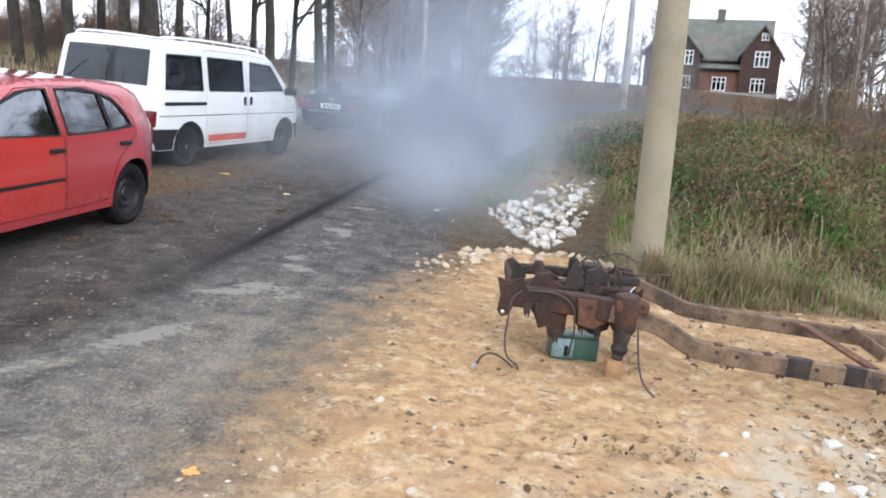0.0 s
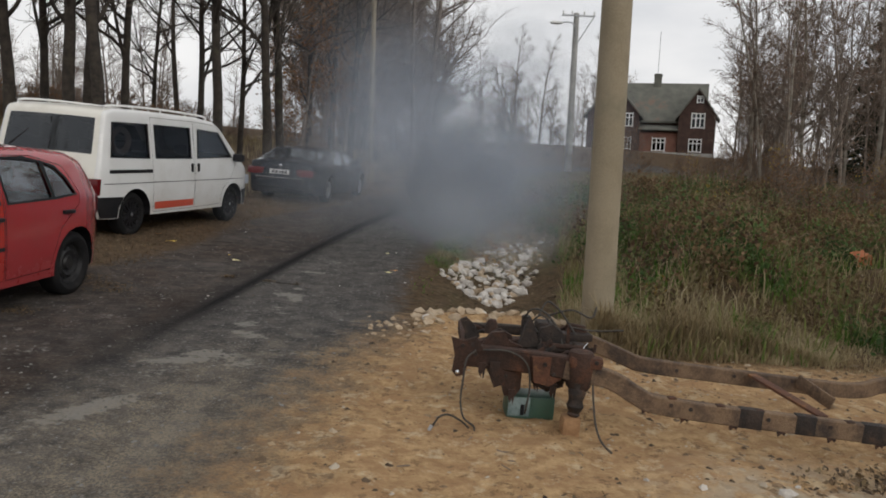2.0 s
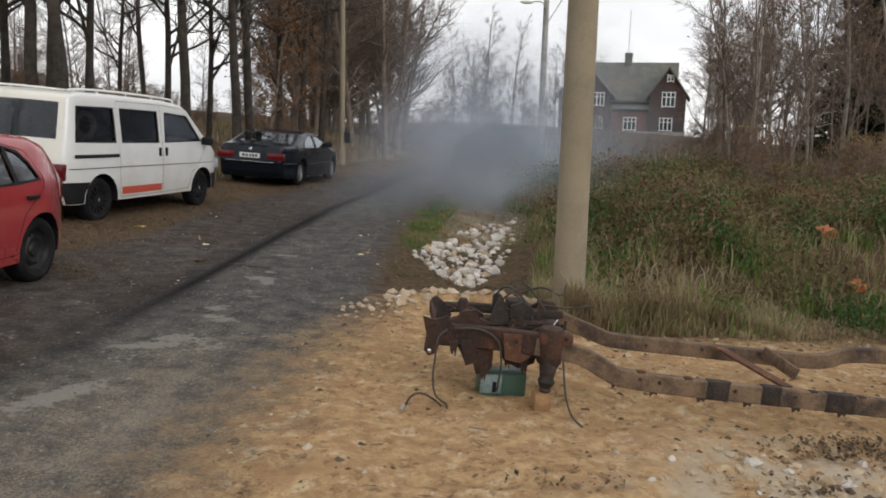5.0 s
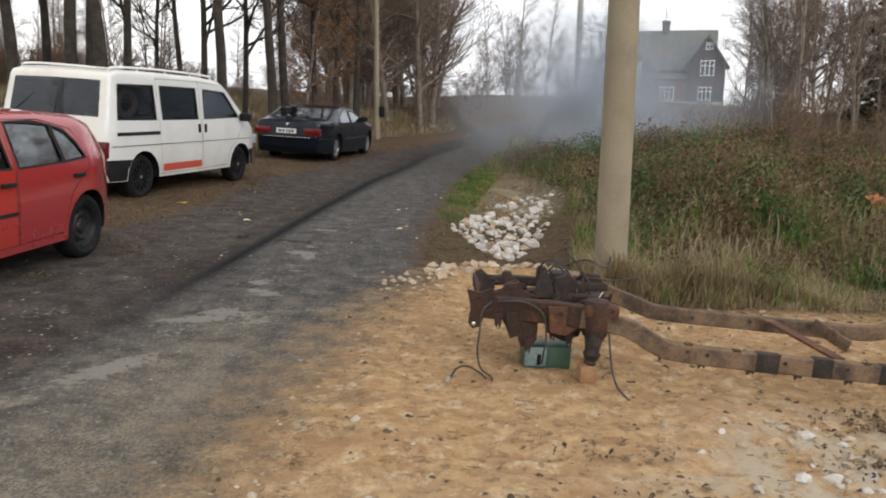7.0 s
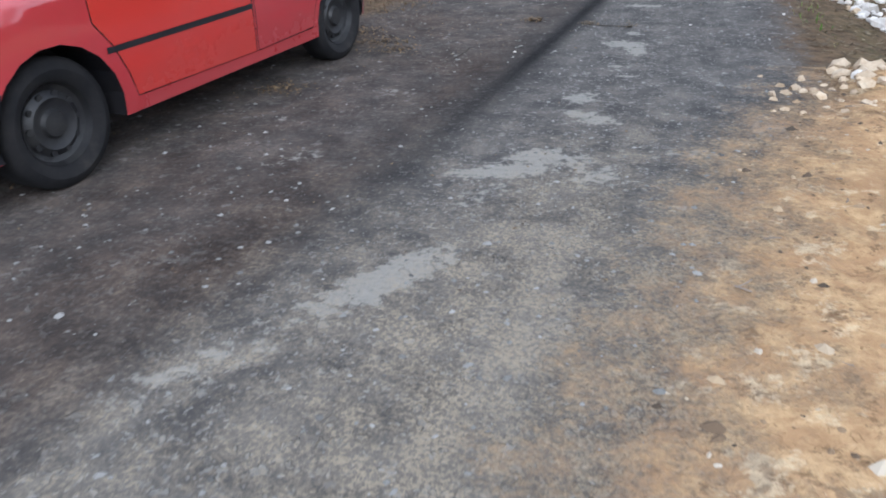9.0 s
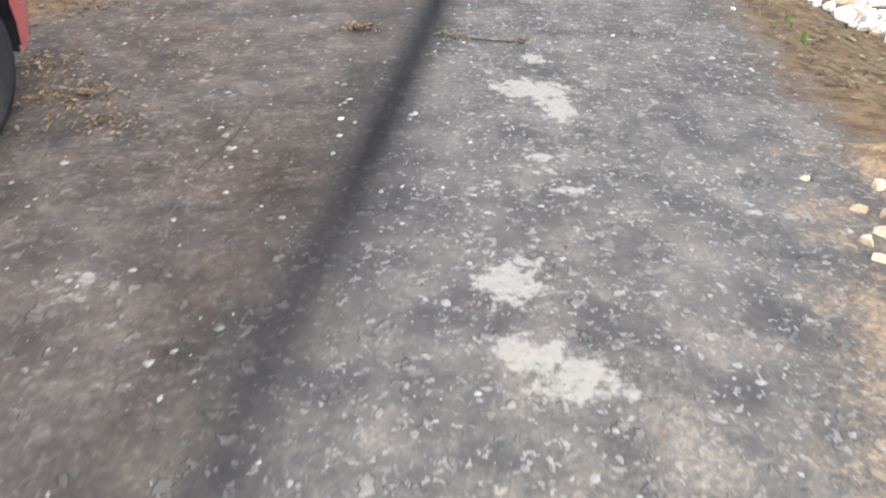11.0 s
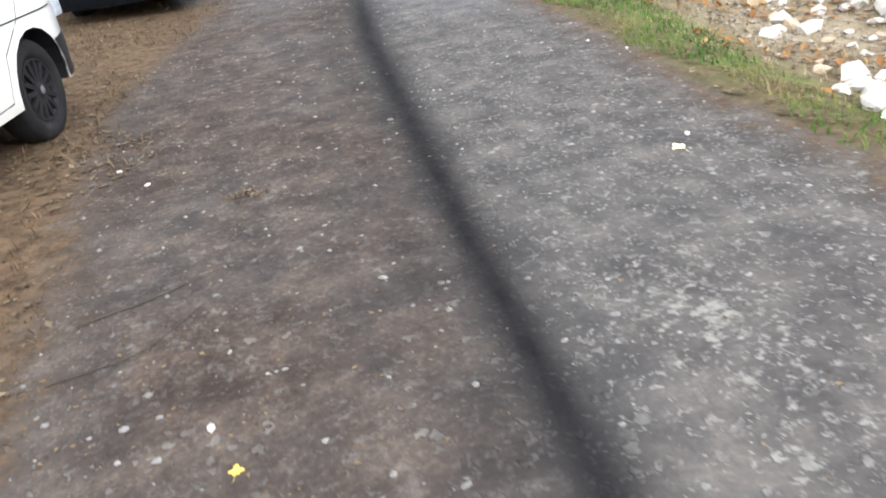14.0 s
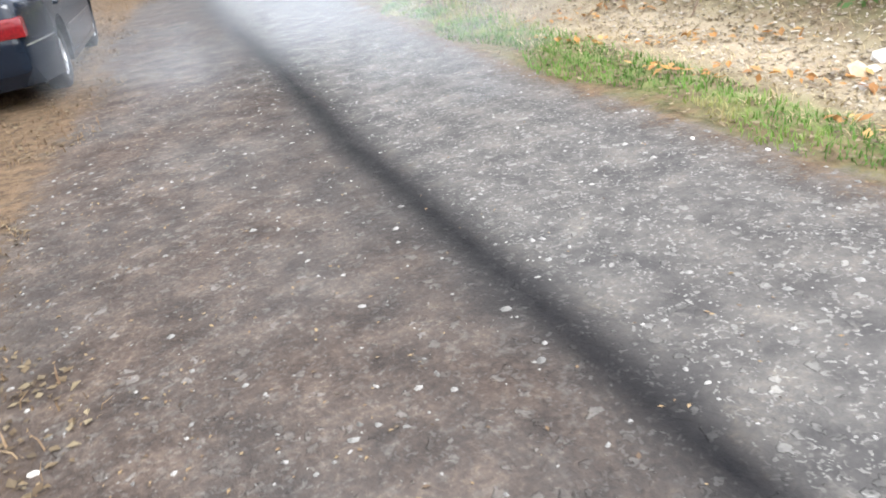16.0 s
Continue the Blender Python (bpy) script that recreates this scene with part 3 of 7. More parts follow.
def build_ground():
    gx, gy = np.meshgrid(axis_steps(-900, -6, 8, 900, 0.09), axis_steps(-900, 0.5, 26, 1500, 0.11))
    sunk = (gx > -2.2) & (gx < 7.4) & (gy > 1.2) & (gy < 8.0) & (sand_depth(gx, gy) > .25)
    g = terrain_mesh("ground", gx, gy, np.where(sunk, -.05, 0.0))
    tagged(g, "sandy and grassy roadside ground rising to both sides", "ground", kind="structure")
    # the trodden sand, its own finer sheet over the ground
    sx, sy = np.meshgrid(np.arange(-2.4, 7.9, .032), np.arange(.9, 8.3, .032))
    rim = np.minimum(np.minimum(sx + 2.4, 7.85 - sx), np.minimum(sy - .9, 8.26 - sy))
    sand = terrain_mesh("sand_ground", sx, sy, np.where(rim < .1, -.06, np.clip(sand_depth(sx, sy) / .2 * .02, -.02, .004)))
    tagged(sand, "trodden ochre sand with clods and darker brown spots", "ground", kind="structure")
    # the road's own sheet, 5 mm proud
    ys = axis_steps(-20, 1, 25, 64, 0.055)
    t = np.linspace(-0.02, 1.02, 110)
    Y, T = np.meshgrid(ys, t, indexing="ij")
    X = road_left(Y) * (1 - T) + road_right(Y) * T
    edge = np.clip(np.minimum(T, 1 - T) / 0.03, -1, 1)
    r = terrain_mesh("road", X, Y, 0.005 * edge)
    tagged(r, "worn grey asphalt lane with a black soot streak and pale patches", "road", kind="structure")


build_ground()

# ---- cars ----
from mathutils import geometry


def inside(pt, poly):
    x, y = pt
    c = False
    for (x0, y0), (x1, y1) in zip(poly, poly[1:] + poly[:1]):
        if (y0 > y) != (y1 > y) and x < (x1 - x0) * (y - y0) / (y1 - y0) + x0:
            c = not c
    return c


def resample(pts, step, closed):
    out = []
    seq = list(zip(pts, pts[1:] + pts[:1])) if closed else list(zip(pts, pts[1:]))
    for a, b in seq:
        n = max(1, int(math.ceil(math.dist(a, b) / step)))
        out += [(a[0] + (b[0] - a[0]) * i / n, a[1] + (b[1] - a[1]) * i / n) for i in range(n)]
    return out if closed else out + [pts[-1]]


def dist_to(p, line):
    best = 9.0
    for a, b in zip(line, line[1:]):
        dx, dy = b[0] - a[0], b[1] - a[1]
        t = max(0, min(1, ((p[0] - a[0]) * dx + (p[1] - a[1]) * dy) / (dx * dx + dy * dy + 1e-12)))
        best = min(best, math.hypot(p[0] - a[0] - t * dx, p[1] - a[1] - t * dy))
    return best


def grow(poly, d):
    """The polygon with each corner moved out from the middle by about d."""
    cx, cy = sum(p[0] for p in poly) / len(poly), sum(p[1] for p in poly) / len(poly)
    out = []
    for x, y in poly:
        r = math.hypot(x - cx, y - cy)
        out.append((x + (x - cx) / r * d * 1.3, y + (y - cy) / r * d * 1.3))
    return out


def flat_mesh(outer, holes=(), step=0.07, extra=()):
    """Triangles of a flat panel with holes."""
    loops = [resample(list(outer), step, True)] + [resample(list(h), step, True) for h in holes]
    pts, edges = [], []
    for lp in loops:
        b = len(pts)
        pts += lp
        edges += [(b + i, b + (i + 1) % len(lp)) for i in range(len(lp))]
    rim = list(pts)
    for p in extra:
        if inside(p, loops[0]) and not any(inside(p, h) for h in loops[1:]) and min((p[0] - q[0]) ** 2 + (p[1] - q[1]) ** 2 for q in rim) > 0.012 ** 2:
            pts.append(p)
    rim = list(pts)
    xs, ys = [p[0] for p in outer], [p[1] for p in outer]
    for i in np.arange(min(xs) + step / 2, max(xs), step):
        for j in np.arange(min(ys) + step / 2, max(ys), step):
            p = (float(i), float(j))
            if inside(p, loops[0]) and not any(inside(p, h) for h in loops[1:]) and min((p[0] - q[0]) ** 2 + (p[1] - q[1]) ** 2 for q in rim) > (step * 0.45) ** 2:
                pts.append(p)
    vs, _, fs, *_ = geometry.delaunay_2d_cdt([Vector(p) for p in pts], edges, [], 0, 1e-6)
    keep = []
    for f in fs:
        c = (sum(vs[i].x for i in f) / len(f), sum(vs[i].y for i in f) / len(f))
        if inside(c, loops[0]) and not any(inside(c, h) for h in loops[1:]):
            keep.append(f)
    return [(v.x, v.y) for v in vs], keep


class Shell:
    """The outer skin of a car: half-width over the side view."""

    def __init__(self, upper, half, belt, lean, ends, r=0.09, bulge=0.05):
        self.upper, self.half, self.belt, self.lean, self.ends, self.r, self.bulge = upper, half, belt, lean, ends, r, bulge
        # rows of points just inside the outline, so that the rounded edge is smooth
        self.rings = []
        pts = resample(list(upper), 0.05, False)
        for a, b in zip(pts, pts[1:]):
            dx, dy = b[0] - a[0], b[1] - a[1]
            ln = math.hypot(dx, dy)
            for d in (0.14 * r, 0.4 * r, 0.85 * r):
                self.rings.append((a[0] + dx / 2 + dy / ln * d, a[1] + dy / 2 - dx / ln * d))
                self.rings.append((a[0] + dx / 2 - dy / ln * d, a[1] + dy / 2 + dx / ln * d))
        self.rings = [p for p in self.rings if inside(p, list(upper))]

    def width(self, x, z, d=None):
        w = self.half - self.bulge * ((z - 0.62) / 0.62) ** 2 if z < 0.62 else self.half - 0.02 * ((z - 0.62) / 0.4) ** 2
        if z > self.belt:
            w = self.half - 0.02 * ((self.belt - 0.62) / 0.4) ** 2 - self.lean * (z - self.belt)
        xf, ef, cf, xr, er, cr = self.ends
        if x > xf:
            w -= cf * ((x - xf) / (ef - xf)) ** 2
        if x < xr:
            w -= cr * ((x - xr) / (er - xr)) ** 2
        d = dist_to((x, z), self.upper) if d is None else d
        if d < self.r:
            w -= self.r * (1 - math.sqrt(max(0, 1 - (1 - d / self.r) ** 2)))
        return w

    def panel(self, name, outer, holes, material, parent, s, off=0.0, step=0.07, label=""):
        vs, fs = flat_mesh(outer, holes, step, self.rings if step < 0.1 else ())
        bm = bmesh.new()
        bv = [bm.verts.new((x, s * (self.width(x, z) + off), z)) for x, z in vs]
        for f in fs:
            bm.faces.new([bv[i] for i in (f if s < 0 else f[::-1])])
        return part(name, bm, material, parent, label, True)

    def cap(self, body_name, panes, material, glass, parent, step=0.06):
        """The skin across the car along the upper outline; panes: (name, from, to) in outline points become glass."""
        cols = [-1, -0.9, -0.7, -0.35, 0, 0.35, 0.7, 0.9, 1]
        rows, tags = [], []
        for i, (a, b) in enumerate(zip(self.upper, self.upper[1:])):
            n = max(1, int(math.ceil(math.dist(a, b) / step)))
            nx, nz = (b[1] - a[1]), -(b[0] - a[0])
            ln = math.hypot(nx, nz)
            nx, nz = nx / ln, nz / ln
            for j in range(n + (1 if i == len(self.upper) - 2 else 0)):
                t = j / n
                x, z = a[0] + (b[0] - a[0]) * t, a[1] + (b[1] - a[1]) * t
                rows.append((x, z, nx, nz))
                tags.append(i)
        # outward normals: away from the middle of the car
        grid = []
        sm = [(sum(r[2] for r in rows[max(0, i - 2):i + 3]), sum(r[3] for r in rows[max(0, i - 2):i + 3])) for i in range(len(rows))]
        for (x, z, _, _), (nx, nz) in zip(rows, sm):
            ln = math.hypot(nx, nz) or 1
            nx, nz = nx / ln, nz / ln
            if nx * x + nz * (z - 0.6) * 2 < 0:
                nx, nz = -nx, -nz
            w = self.width(x, z, 0.0)
            b = 0.02 + 0.03 * nx * nx
            grid.append([(x + nx * b * (1 - c * c), c * w, z + nz * b * (1 - c * c)) for c in cols])
        groups = {body_name: []}
        for nme, *_ in panes:
            groups[nme] = []
        for i in range(len(grid) - 1):
            for j in range(len(cols) - 1):
                key = body_name
                for nme, i0, i1, *own in panes:
                    if own and i0 <= tags[i] < i1:
                        key = nme
                    elif not own and i0 <= tags[i] < i1 and 1 <= j < len(cols) - 2 and (tags[i - 1] == tags[i] or tags[i] > i0) and (tags[i + 1] == tags[i] or tags[i] < i1 - 1):
                        key = nme
                groups[key].append((i, j))
        for key, cells in groups.items():
            bm = bmesh.new()
            at = {}
            for i, j in cells:
                q = []
                for a, b in ((i, j), (i, j + 1), (i + 1, j + 1), (i + 1, j)):
                    if (a, b) not in at:
                        at[a, b] = bm.verts.new(grid[a][b])
                    q.append(at[a, b])
                bm.faces.new(q)
            bmesh.ops.recalc_face_normals(bm, faces=bm.faces)
            own = [p[3] for p in panes if p[0] == key and len(p) > 3]
            part(key, bm, own[0] if own else material if key == body_name else glass, parent, "", True)


def arch(cx, cz, r, z0, n=12):
    """Points over a wheel, from behind to in front."""
    a0 = math.asin((z0 - cz) / r)
    return [(cx - r * math.cos(a), cz + r * math.sin(a)) for a in np.linspace(a0, math.pi - a0, n)]


def wheel(parent, x, y, s, rad, width, style):
    """A wheel with its outer face at y on side s."""
    base = bpy.data.objects.new("wheel", None)
    scene.collection.objects.link(base)
    base.parent = parent
    base.location = (x, y, rad)
    o = s
    bm = bmesh.new()
    ri = rad * 0.63
    lathe(bm, [(ri, -0.02 * o), (ri + 0.02, 0.0), (rad * 0.82, 0.012 * o), (rad * 0.95, -0.005 * o), (rad, -0.03 * o), (rad, -width * o + 0.03 * o), (rad * 0.93, -width * o), (ri, -width * o)], 36)
    bmesh.ops.recalc_face_normals(bm, faces=bm.faces)
    part("tyre", bm, RUBBER, base, "", True)
    bm = bmesh.new()
    if style == "steel":
        lathe(bm, [(ri, -0.015 * o), (ri * 0.93, -0.05 * o), (ri * 0.8, -0.06 * o), (ri * 0.62, -0.035 * o), (ri * 0.45, -0.05 * o), (ri * 0.36, -0.05 * o), (ri * 0.3, -0.03 * o), (0.001, -0.028 * o)], 32)
        for k in range(10):
            t = 2 * math.pi * k / 10
            m = Matrix.Translation((ri * 0.71 * math.cos(t), -0.047 * o, ri * 0.71 * math.sin(t))) @ Matrix.Rotation(radians(90), 4, "X")
            bmesh.ops.create_cone(bm, cap_ends=True, segments=8, radius1=0.017, radius2=0.017, depth=0.012, matrix=m)
        mat = [RIM_DARK]
        rim = part("rim", bm, mat, base, "", True)
    else:
        n = 14 if style == "black" else 10
        mat = PLASTIC if style == "black" else ALLOY
        lathe(bm, [(ri, -0.01 * o), (ri * 0.94, -0.008 * o), (ri * 0.88, -0.03 * o)], 32)
        lathe(bm, [(ri * 0.3, -0.012 * o), (ri * 0.22, -0.002 * o), (0.001, 0.0)], 20)
        for k in range(n):
            m = Matrix.Rotation(2 * math.pi * k / n, 4, "Y")
            box(bm, ri * 0.2, ri * 0.92, -0.03, -0.008, -0.016, 0.016, 0, m @ Matrix.Diagonal((1, o, 1, 1)))
        part("rim", bm, mat, base, "", True)
        bm = bmesh.new()
        lathe(bm, [(ri, -0.05 * o), (0.001, -0.055 * o)], 24)
        part("brake_disc", bm, GREASE, base)
        if style == "black":
            bm = bmesh.new()
            lathe(bm, [(ri * 0.13, 0.002 * o), (0.001, 0.006 * o)], 16)
            part("hub_badge", bm, ALLOY, base)
    return base


def bumper(bm, shell, x_end, x_arch, z0, z1, out=0.02, depth=0.12):
    """A band wrapped round the end of the car between two heights."""
    sg = 1 if x_end > x_arch else -1
    plan = []
    zm = (z0 + z1) / 2
    wc = shell.width(x_end - sg * 0.25, zm, 1.0) + out
    side = [(x_arch + (x_end - sg * 0.16 - x_arch) * t, shell.width(x_arch + (x_end - sg * 0.16 - x_arch) * t, zm, 1.0) + out) for t in np.linspace(0, 1, 6)]
    last = side[-1]
    xe = x_end + sg * 0.05
    arcpts = [(last[0] + (xe - sg * 0.07 - last[0]) * math.sin(a), last[1] - 0.17 * (1 - math.cos(a))) for a in np.linspace(0.2, math.pi / 2, 6)]
    front = [(xe - sg * 0.07 + sg * 0.07 * (1 - (t ** 2)), (last[1] - 0.17) * t) for t in np.linspace(0.9, 0, 5)]
    plan = side + arcpts + front
    plan = plan + [(x, -y) for x, y in plan[-2::-1]]
    rings = []
    for i, (x, y) in enumerate(plan):
        a, b = plan[max(0, i - 1)], plan[min(len(plan) - 1, i + 1)]
        d = Vector((b[0] - a[0], b[1] - a[1], 0)).normalized()
        n = Vector((d.y, -d.x, 0)) * (-1 if sg > 0 else 1)
        if n.x * (x - x_arch) * 1 + n.y * y < 0:
            n = -n
        prof = [(-depth, z0), (-0.02, z0), (0, z0 + 0.03), (0.012, zm), (0, z1 - 0.025), (-0.02, z1), (-depth, z1)]
        rings.append([bm.verts.new((x + n.x * o, y + n.y * o, z)) for o, z in prof])
    for r0, r1 in zip(rings, rings[1:]):
        for j in range(len(r0) - 1):
            bm.faces.new((r0[j], r0[j + 1], r1[j + 1], r1[j]))
    bmesh.ops.recalc_face_normals(bm, faces=bm.faces)
    return bm


def seat(parent, x, y, z, w=0.5):
    bm = bmesh.new()
    box(bm, x - 0.25, x + 0.27, y - w / 2, y + w / 2, z, z + 0.16, 0.05)
    m = Matrix.Translation((x - 0.27, y, z + 0.1)) @ Matrix.Rotation(radians(-14), 4, "Y")
    box(bm, -0.07, 0.07, -w / 2, w / 2, 0, 0.55, 0.05, m)
    box(bm, -0.05, 0.05, -0.13, 0.13, 0.6, 0.78, 0.04, m)
    part("seat", bm, INNER, parent, "", True)


def mirror(parent, x, y, s, z, material):
    bm = bmesh.new()
    box(bm, x - 0.05, x + 0.06, min(y, y + s * 0.2), max(y, y + s * 0.2), z, z + 0.14, 0.035)
    part("wing_mirror", bm, material, parent, "", True)


def handle(parent, shell, x, z, s, material, vertical=False):
    bm = bmesh.new()
    y = shell.width(x, z) + 0.012
    w, h = (0.018, 0.07) if vertical else (0.085, 0.018)
    box(bm, x - w, x + w, s * y - 0.02, s * y + 0.02, z - h, z + h, 0.012)
    part("handle", bm, material, parent, "", True)


def plate(parent, x, z, sg, w=0.52):
    bm = bmesh.new()
    box(bm, x - 0.008, x + 0.008, -w / 2, w / 2, z - 0.055, z + 0.055, 0.004)
    pl = part("number_plate", bm, PLATE, parent)
    for a, b in ((-0.2, -0.14), (-0.12, -0.06), (-0.04, 0.0), (0.04, 0.1), (0.12, 0.2)):
        bm = bmesh.new()
        box(bm, x + min(sg * 0.009, sg * 0.012), x + max(sg * 0.009, sg * 0.012), a * w / 0.52, b * w / 0.52, z - 0.03, z + 0.03)
        part("plate_bar", bm, INK, pl)


def stand(rear, front, s, half):
    """Pose of a car from the ground points of its wheels on side s (+1 left, -1 right)."""
    r, f = Vector(rear), Vector(front)
    d = (f - r).normalized()
    n = Vector((-d.y, d.x))
    o = (r + f) / 2 - n * (s * half)
    return pose(o.x, o.y, 0, 0, 0, math.degrees(math.atan2(d.y, d.x)))


def build_car(name, spec):
    car = new(name)
    up = spec["upper"]
    sh = Shell(up, spec["half"], spec["belt"], spec["lean"], spec["ends"], spec.get("r", 0.09))
    fa, ra, rad, ar, zs = spec["front_axle"], spec["rear_axle"], spec["wheel"], spec["arch"], spec["sill"]
    side = up + arch(ra, rad, ar, zs) + arch(fa, rad, ar, zs)
    doors = spec["doors"]
    for s in (1, -1):
        free = [w for w in spec["windows"] if w["door"] is None]
        sh.panel("body_side", side, [d["poly"] for d in doors if s in d.get("sides", (1, -1))] + [w["poly"] for w in free if s in w.get("sides", (1, -1))], spec["paint"], car, s)
        for i, d in enumerate(doors):
            if s not in d.get("sides", (1, -1)):
                continue
            wins = [w["poly"] for w in spec["windows"] if w["door"] == i]
            do = sh.panel("door", grow(d["poly"], -0.006), wins, d.get("paint", spec["paint"]), car, s, 0.0)
            for hx, hz, vert in d.get("handles", ()):
                handle(do, sh, hx, hz, s, spec.get("handle_mat", PLASTIC), vert)
        for w in spec["windows"]:
            if s not in w.get("sides", (1, -1)):
                continue
            p = sh.panel("side_window", w["poly"], [], w.get("glass", GLASS), car, s, -0.012, 0.12)
            p.visible_shadow = False
            sh.panel("window_seal", grow(w["poly"], 0.014), [grow(w["poly"], -0.012)], PLASTIC, car, s, 0.003, 0.12)
        for nme, poly, m, lab in spec.get("strips", ()):
            sh.panel(nme, poly, [], m, car, s, 0.006, 0.08, lab)
        for ax in (fa, ra):
            wheel(car, ax, s * spec["track"], s, rad, spec.get("tyre", 0.19), spec["rims"])
            bm = bmesh.new()
            pts = arch(ax, rad, ar + 0.005, zs)
            vo = [bm.verts.new((x, s * (sh.width(x, z, 1.0) - 0.01), z)) for x, z in pts]
            vi = [bm.verts.new((x, s * (spec["half"] - 0.32), z)) for x, z in pts]
            for a in range(len(pts) - 1):
                bm.faces.new((vo[a], vo[a + 1], vi[a + 1], vi[a]))
            bm.faces.new(vi)
            part("arch_liner", bm, PLASTIC, car)
    sh.cap(spec.get("cap", "body"), spec["panes"], spec["cap_paint"] if "cap_paint" in spec else spec["paint"], spec.get("cap_glass", GLASS), car)
    bm = bmesh.new()
    box(bm, up[-1][0] + 0.12, ra - ar - 0.02, -spec["half"] + 0.14, spec["half"] - 0.14, zs, zs + 0.14)
    box(bm, ra - ar, ra + ar, -spec["half"] + 0.34, spec["half"] - 0.34, zs, zs + 0.2)
    box(bm, ra + ar, fa - ar, -spec["half"] + 0.1, spec["half"] - 0.1, zs, zs + 0.1)
    box(bm, fa - ar, fa + ar, -spec["half"] + 0.34, spec["half"] - 0.34, zs, zs + 0.45)
    box(bm, fa + ar, up[0][0] - 0.1, -spec["half"] + 0.2, spec["half"] - 0.2, zs, zs + 0.3)
    part("underbody", bm, PLASTIC, car)
    for sx, sy, sz, sw in spec["seats"]:
        seat(car, sx, sy, sz, sw)
    for z0, z1, x_end, x_arch, m in spec["bumpers"]:
        bm = bmesh.new()
        bumper(bm, sh, x_end, x_arch, z0, z1)
        part("bumper", bm, m, car, "", True)
    return car, sh


def hatchback():
    up = [(2.0, .25), (2.09, .35), (2.12, .5), (2.105, .56), (2.085, .63), (2.02, .72), (1.88, .79), (1.5, .90), (1.02, .985), (.24, 1.35), (-.1, 1.40), (-.7, 1.41), (-1.30, 1.37), (-1.55, 1.30), (-1.85, .98), (-1.93, .8), (-1.96, .55), (-1.94, .36), (-1.86, .26)]
    spec = dict(upper=up, half=.86, belt=.95, lean=.36, ends=(1.45, 2.12, .24, -1.25, -2.0, .27), front_axle=1.255, rear_axle=-1.255, wheel=.31, arch=.365, sill=.245,
                track=.80, rims="steel", paint=RED, r=.08,
                doors=[dict(poly=[(.80, .32), (.84, .45), (.91, .6), (1.0, .72), (1.0, .92), (.93, .99), (.2, 1.33), (-.19, 1.35), (-.2, .31)], handles=[(-.08, .83, False)], paint=RED_DOOR),
                       dict(poly=[(-.215, .31), (-.205, 1.35), (-.7, 1.345), (-1.14, 1.25), (-1.3, 1.01), (-1.28, .9), (-.98, .68), (-.87, .45), (-.83, .32)], handles=[(-1.08, .83, False)])],
                windows=[dict(poly=[(.86, .985), (.55, 1.17), (.22, 1.29), (.04, 1.32), (-.13, 1.325), (-.15, .955)], door=0), dict(poly=[(-.25, .955), (-.25, 1.325), (-.6, 1.32), (-.83, 1.29), (-.87, .965)], door=1),
                         dict(poly=[(-.895, .966), (-.86, 1.284), (-1.03, 1.235), (-1.14, 1.14), (-1.24, .99)], door=1)],
                panes=[("windscreen", 8, 9), ("rear_window", 13, 14), ("front_bumper", 0, 3, PLASTIC)], seats=[(.1, .36, .3, .5), (.1, -.36, .3, .5), (-.85, 0, .32, 1.2)],
                strips=[("sill_trim", [(.82, .25), (.80, .305), (-.83, .305), (-.85, .25)], RED, "red sill ledge"),
                        ("rub_strip", [(.95, .568), (.95, .598), (-.19, .598), (-.19, .568)], PLASTIC, "black rub strip"),
                        ("bumper_corner", [(1.604, .25), (1.623, .32), (1.613, .38), (1.545, .54), (2.106, .562), (2.121, .5), (2.091, .35), (2.001, .25)], PLASTIC, "black bumper corner")],
                bumpers=[])
    car, sh = build_car("hatchback_car", spec)
    for s in (1, -1):
        bm = bmesh.new()
        m = Matrix.Translation((1.965, s * .652, .612)) @ Matrix.Rotation(s * radians(-22), 4, "Z") @ Matrix.Rotation(radians(-20), 4, "Y") @ Matrix.Diagonal((.12, .21, .09, 1))
        bmesh.ops.create_uvsphere(bm, u_segments=20, v_segments=12, radius=1, matrix=m)
        lamp = part("headlight", bm, LENS_WHITE, car, "clear oval headlight", True)
        bm = bmesh.new()
        bmesh.ops.create_uvsphere(bm, u_segments=20, v_segments=12, radius=1, matrix=Matrix.Translation((-.022, -s * .004, 0)) @ m @ Matrix.Diagonal((1.0, 1.07, 1.14, 1)))
        part("bezel", bm, PLASTIC, lamp, "black rubber surround", True)
        bm = bmesh.new()
        box(bm, -1.93, -1.80, s * .575 - .09, s * .575 + .09, .72, .95, .04)
        part("tail_light", bm, LENS_RED, car, "", True)
        bm = bmesh.new()
        box(bm, 1.36, 1.43, s * .848, s * .858, .70, .74, .004)
        part("side_repeater", bm, PLASTIC, car)
        bm = bmesh.new()
        box(bm, 2.03, 2.078, s * .58 - .10, s * .58 + .10, .30, .385, .018)
        part("fog_light", bm, LENS_WHITE, car, "", True)
        mirror(car, .78, s * .80, s, .98, RED)
    bm = bmesh.new()
    for k in range(3):
        box(bm, 2.09, 2.12, -.42, .42, .63 + k * .035, .65 + k * .035, .006)
    part("grille", bm, PLASTIC, car)
    bm = bmesh.new()
    tube(bm, [(-1.45, 0, 1.40), (-1.58, 0, 1.47), (-1.75, 0, 1.56)], [.012, .008, .004], 6)
    part("aerial", bm, PLASTIC, car)
    plate(car, 2.15, .45, 1)
    tagged(car, "faded red hatchback with black steel wheels on the asphalt", "car")
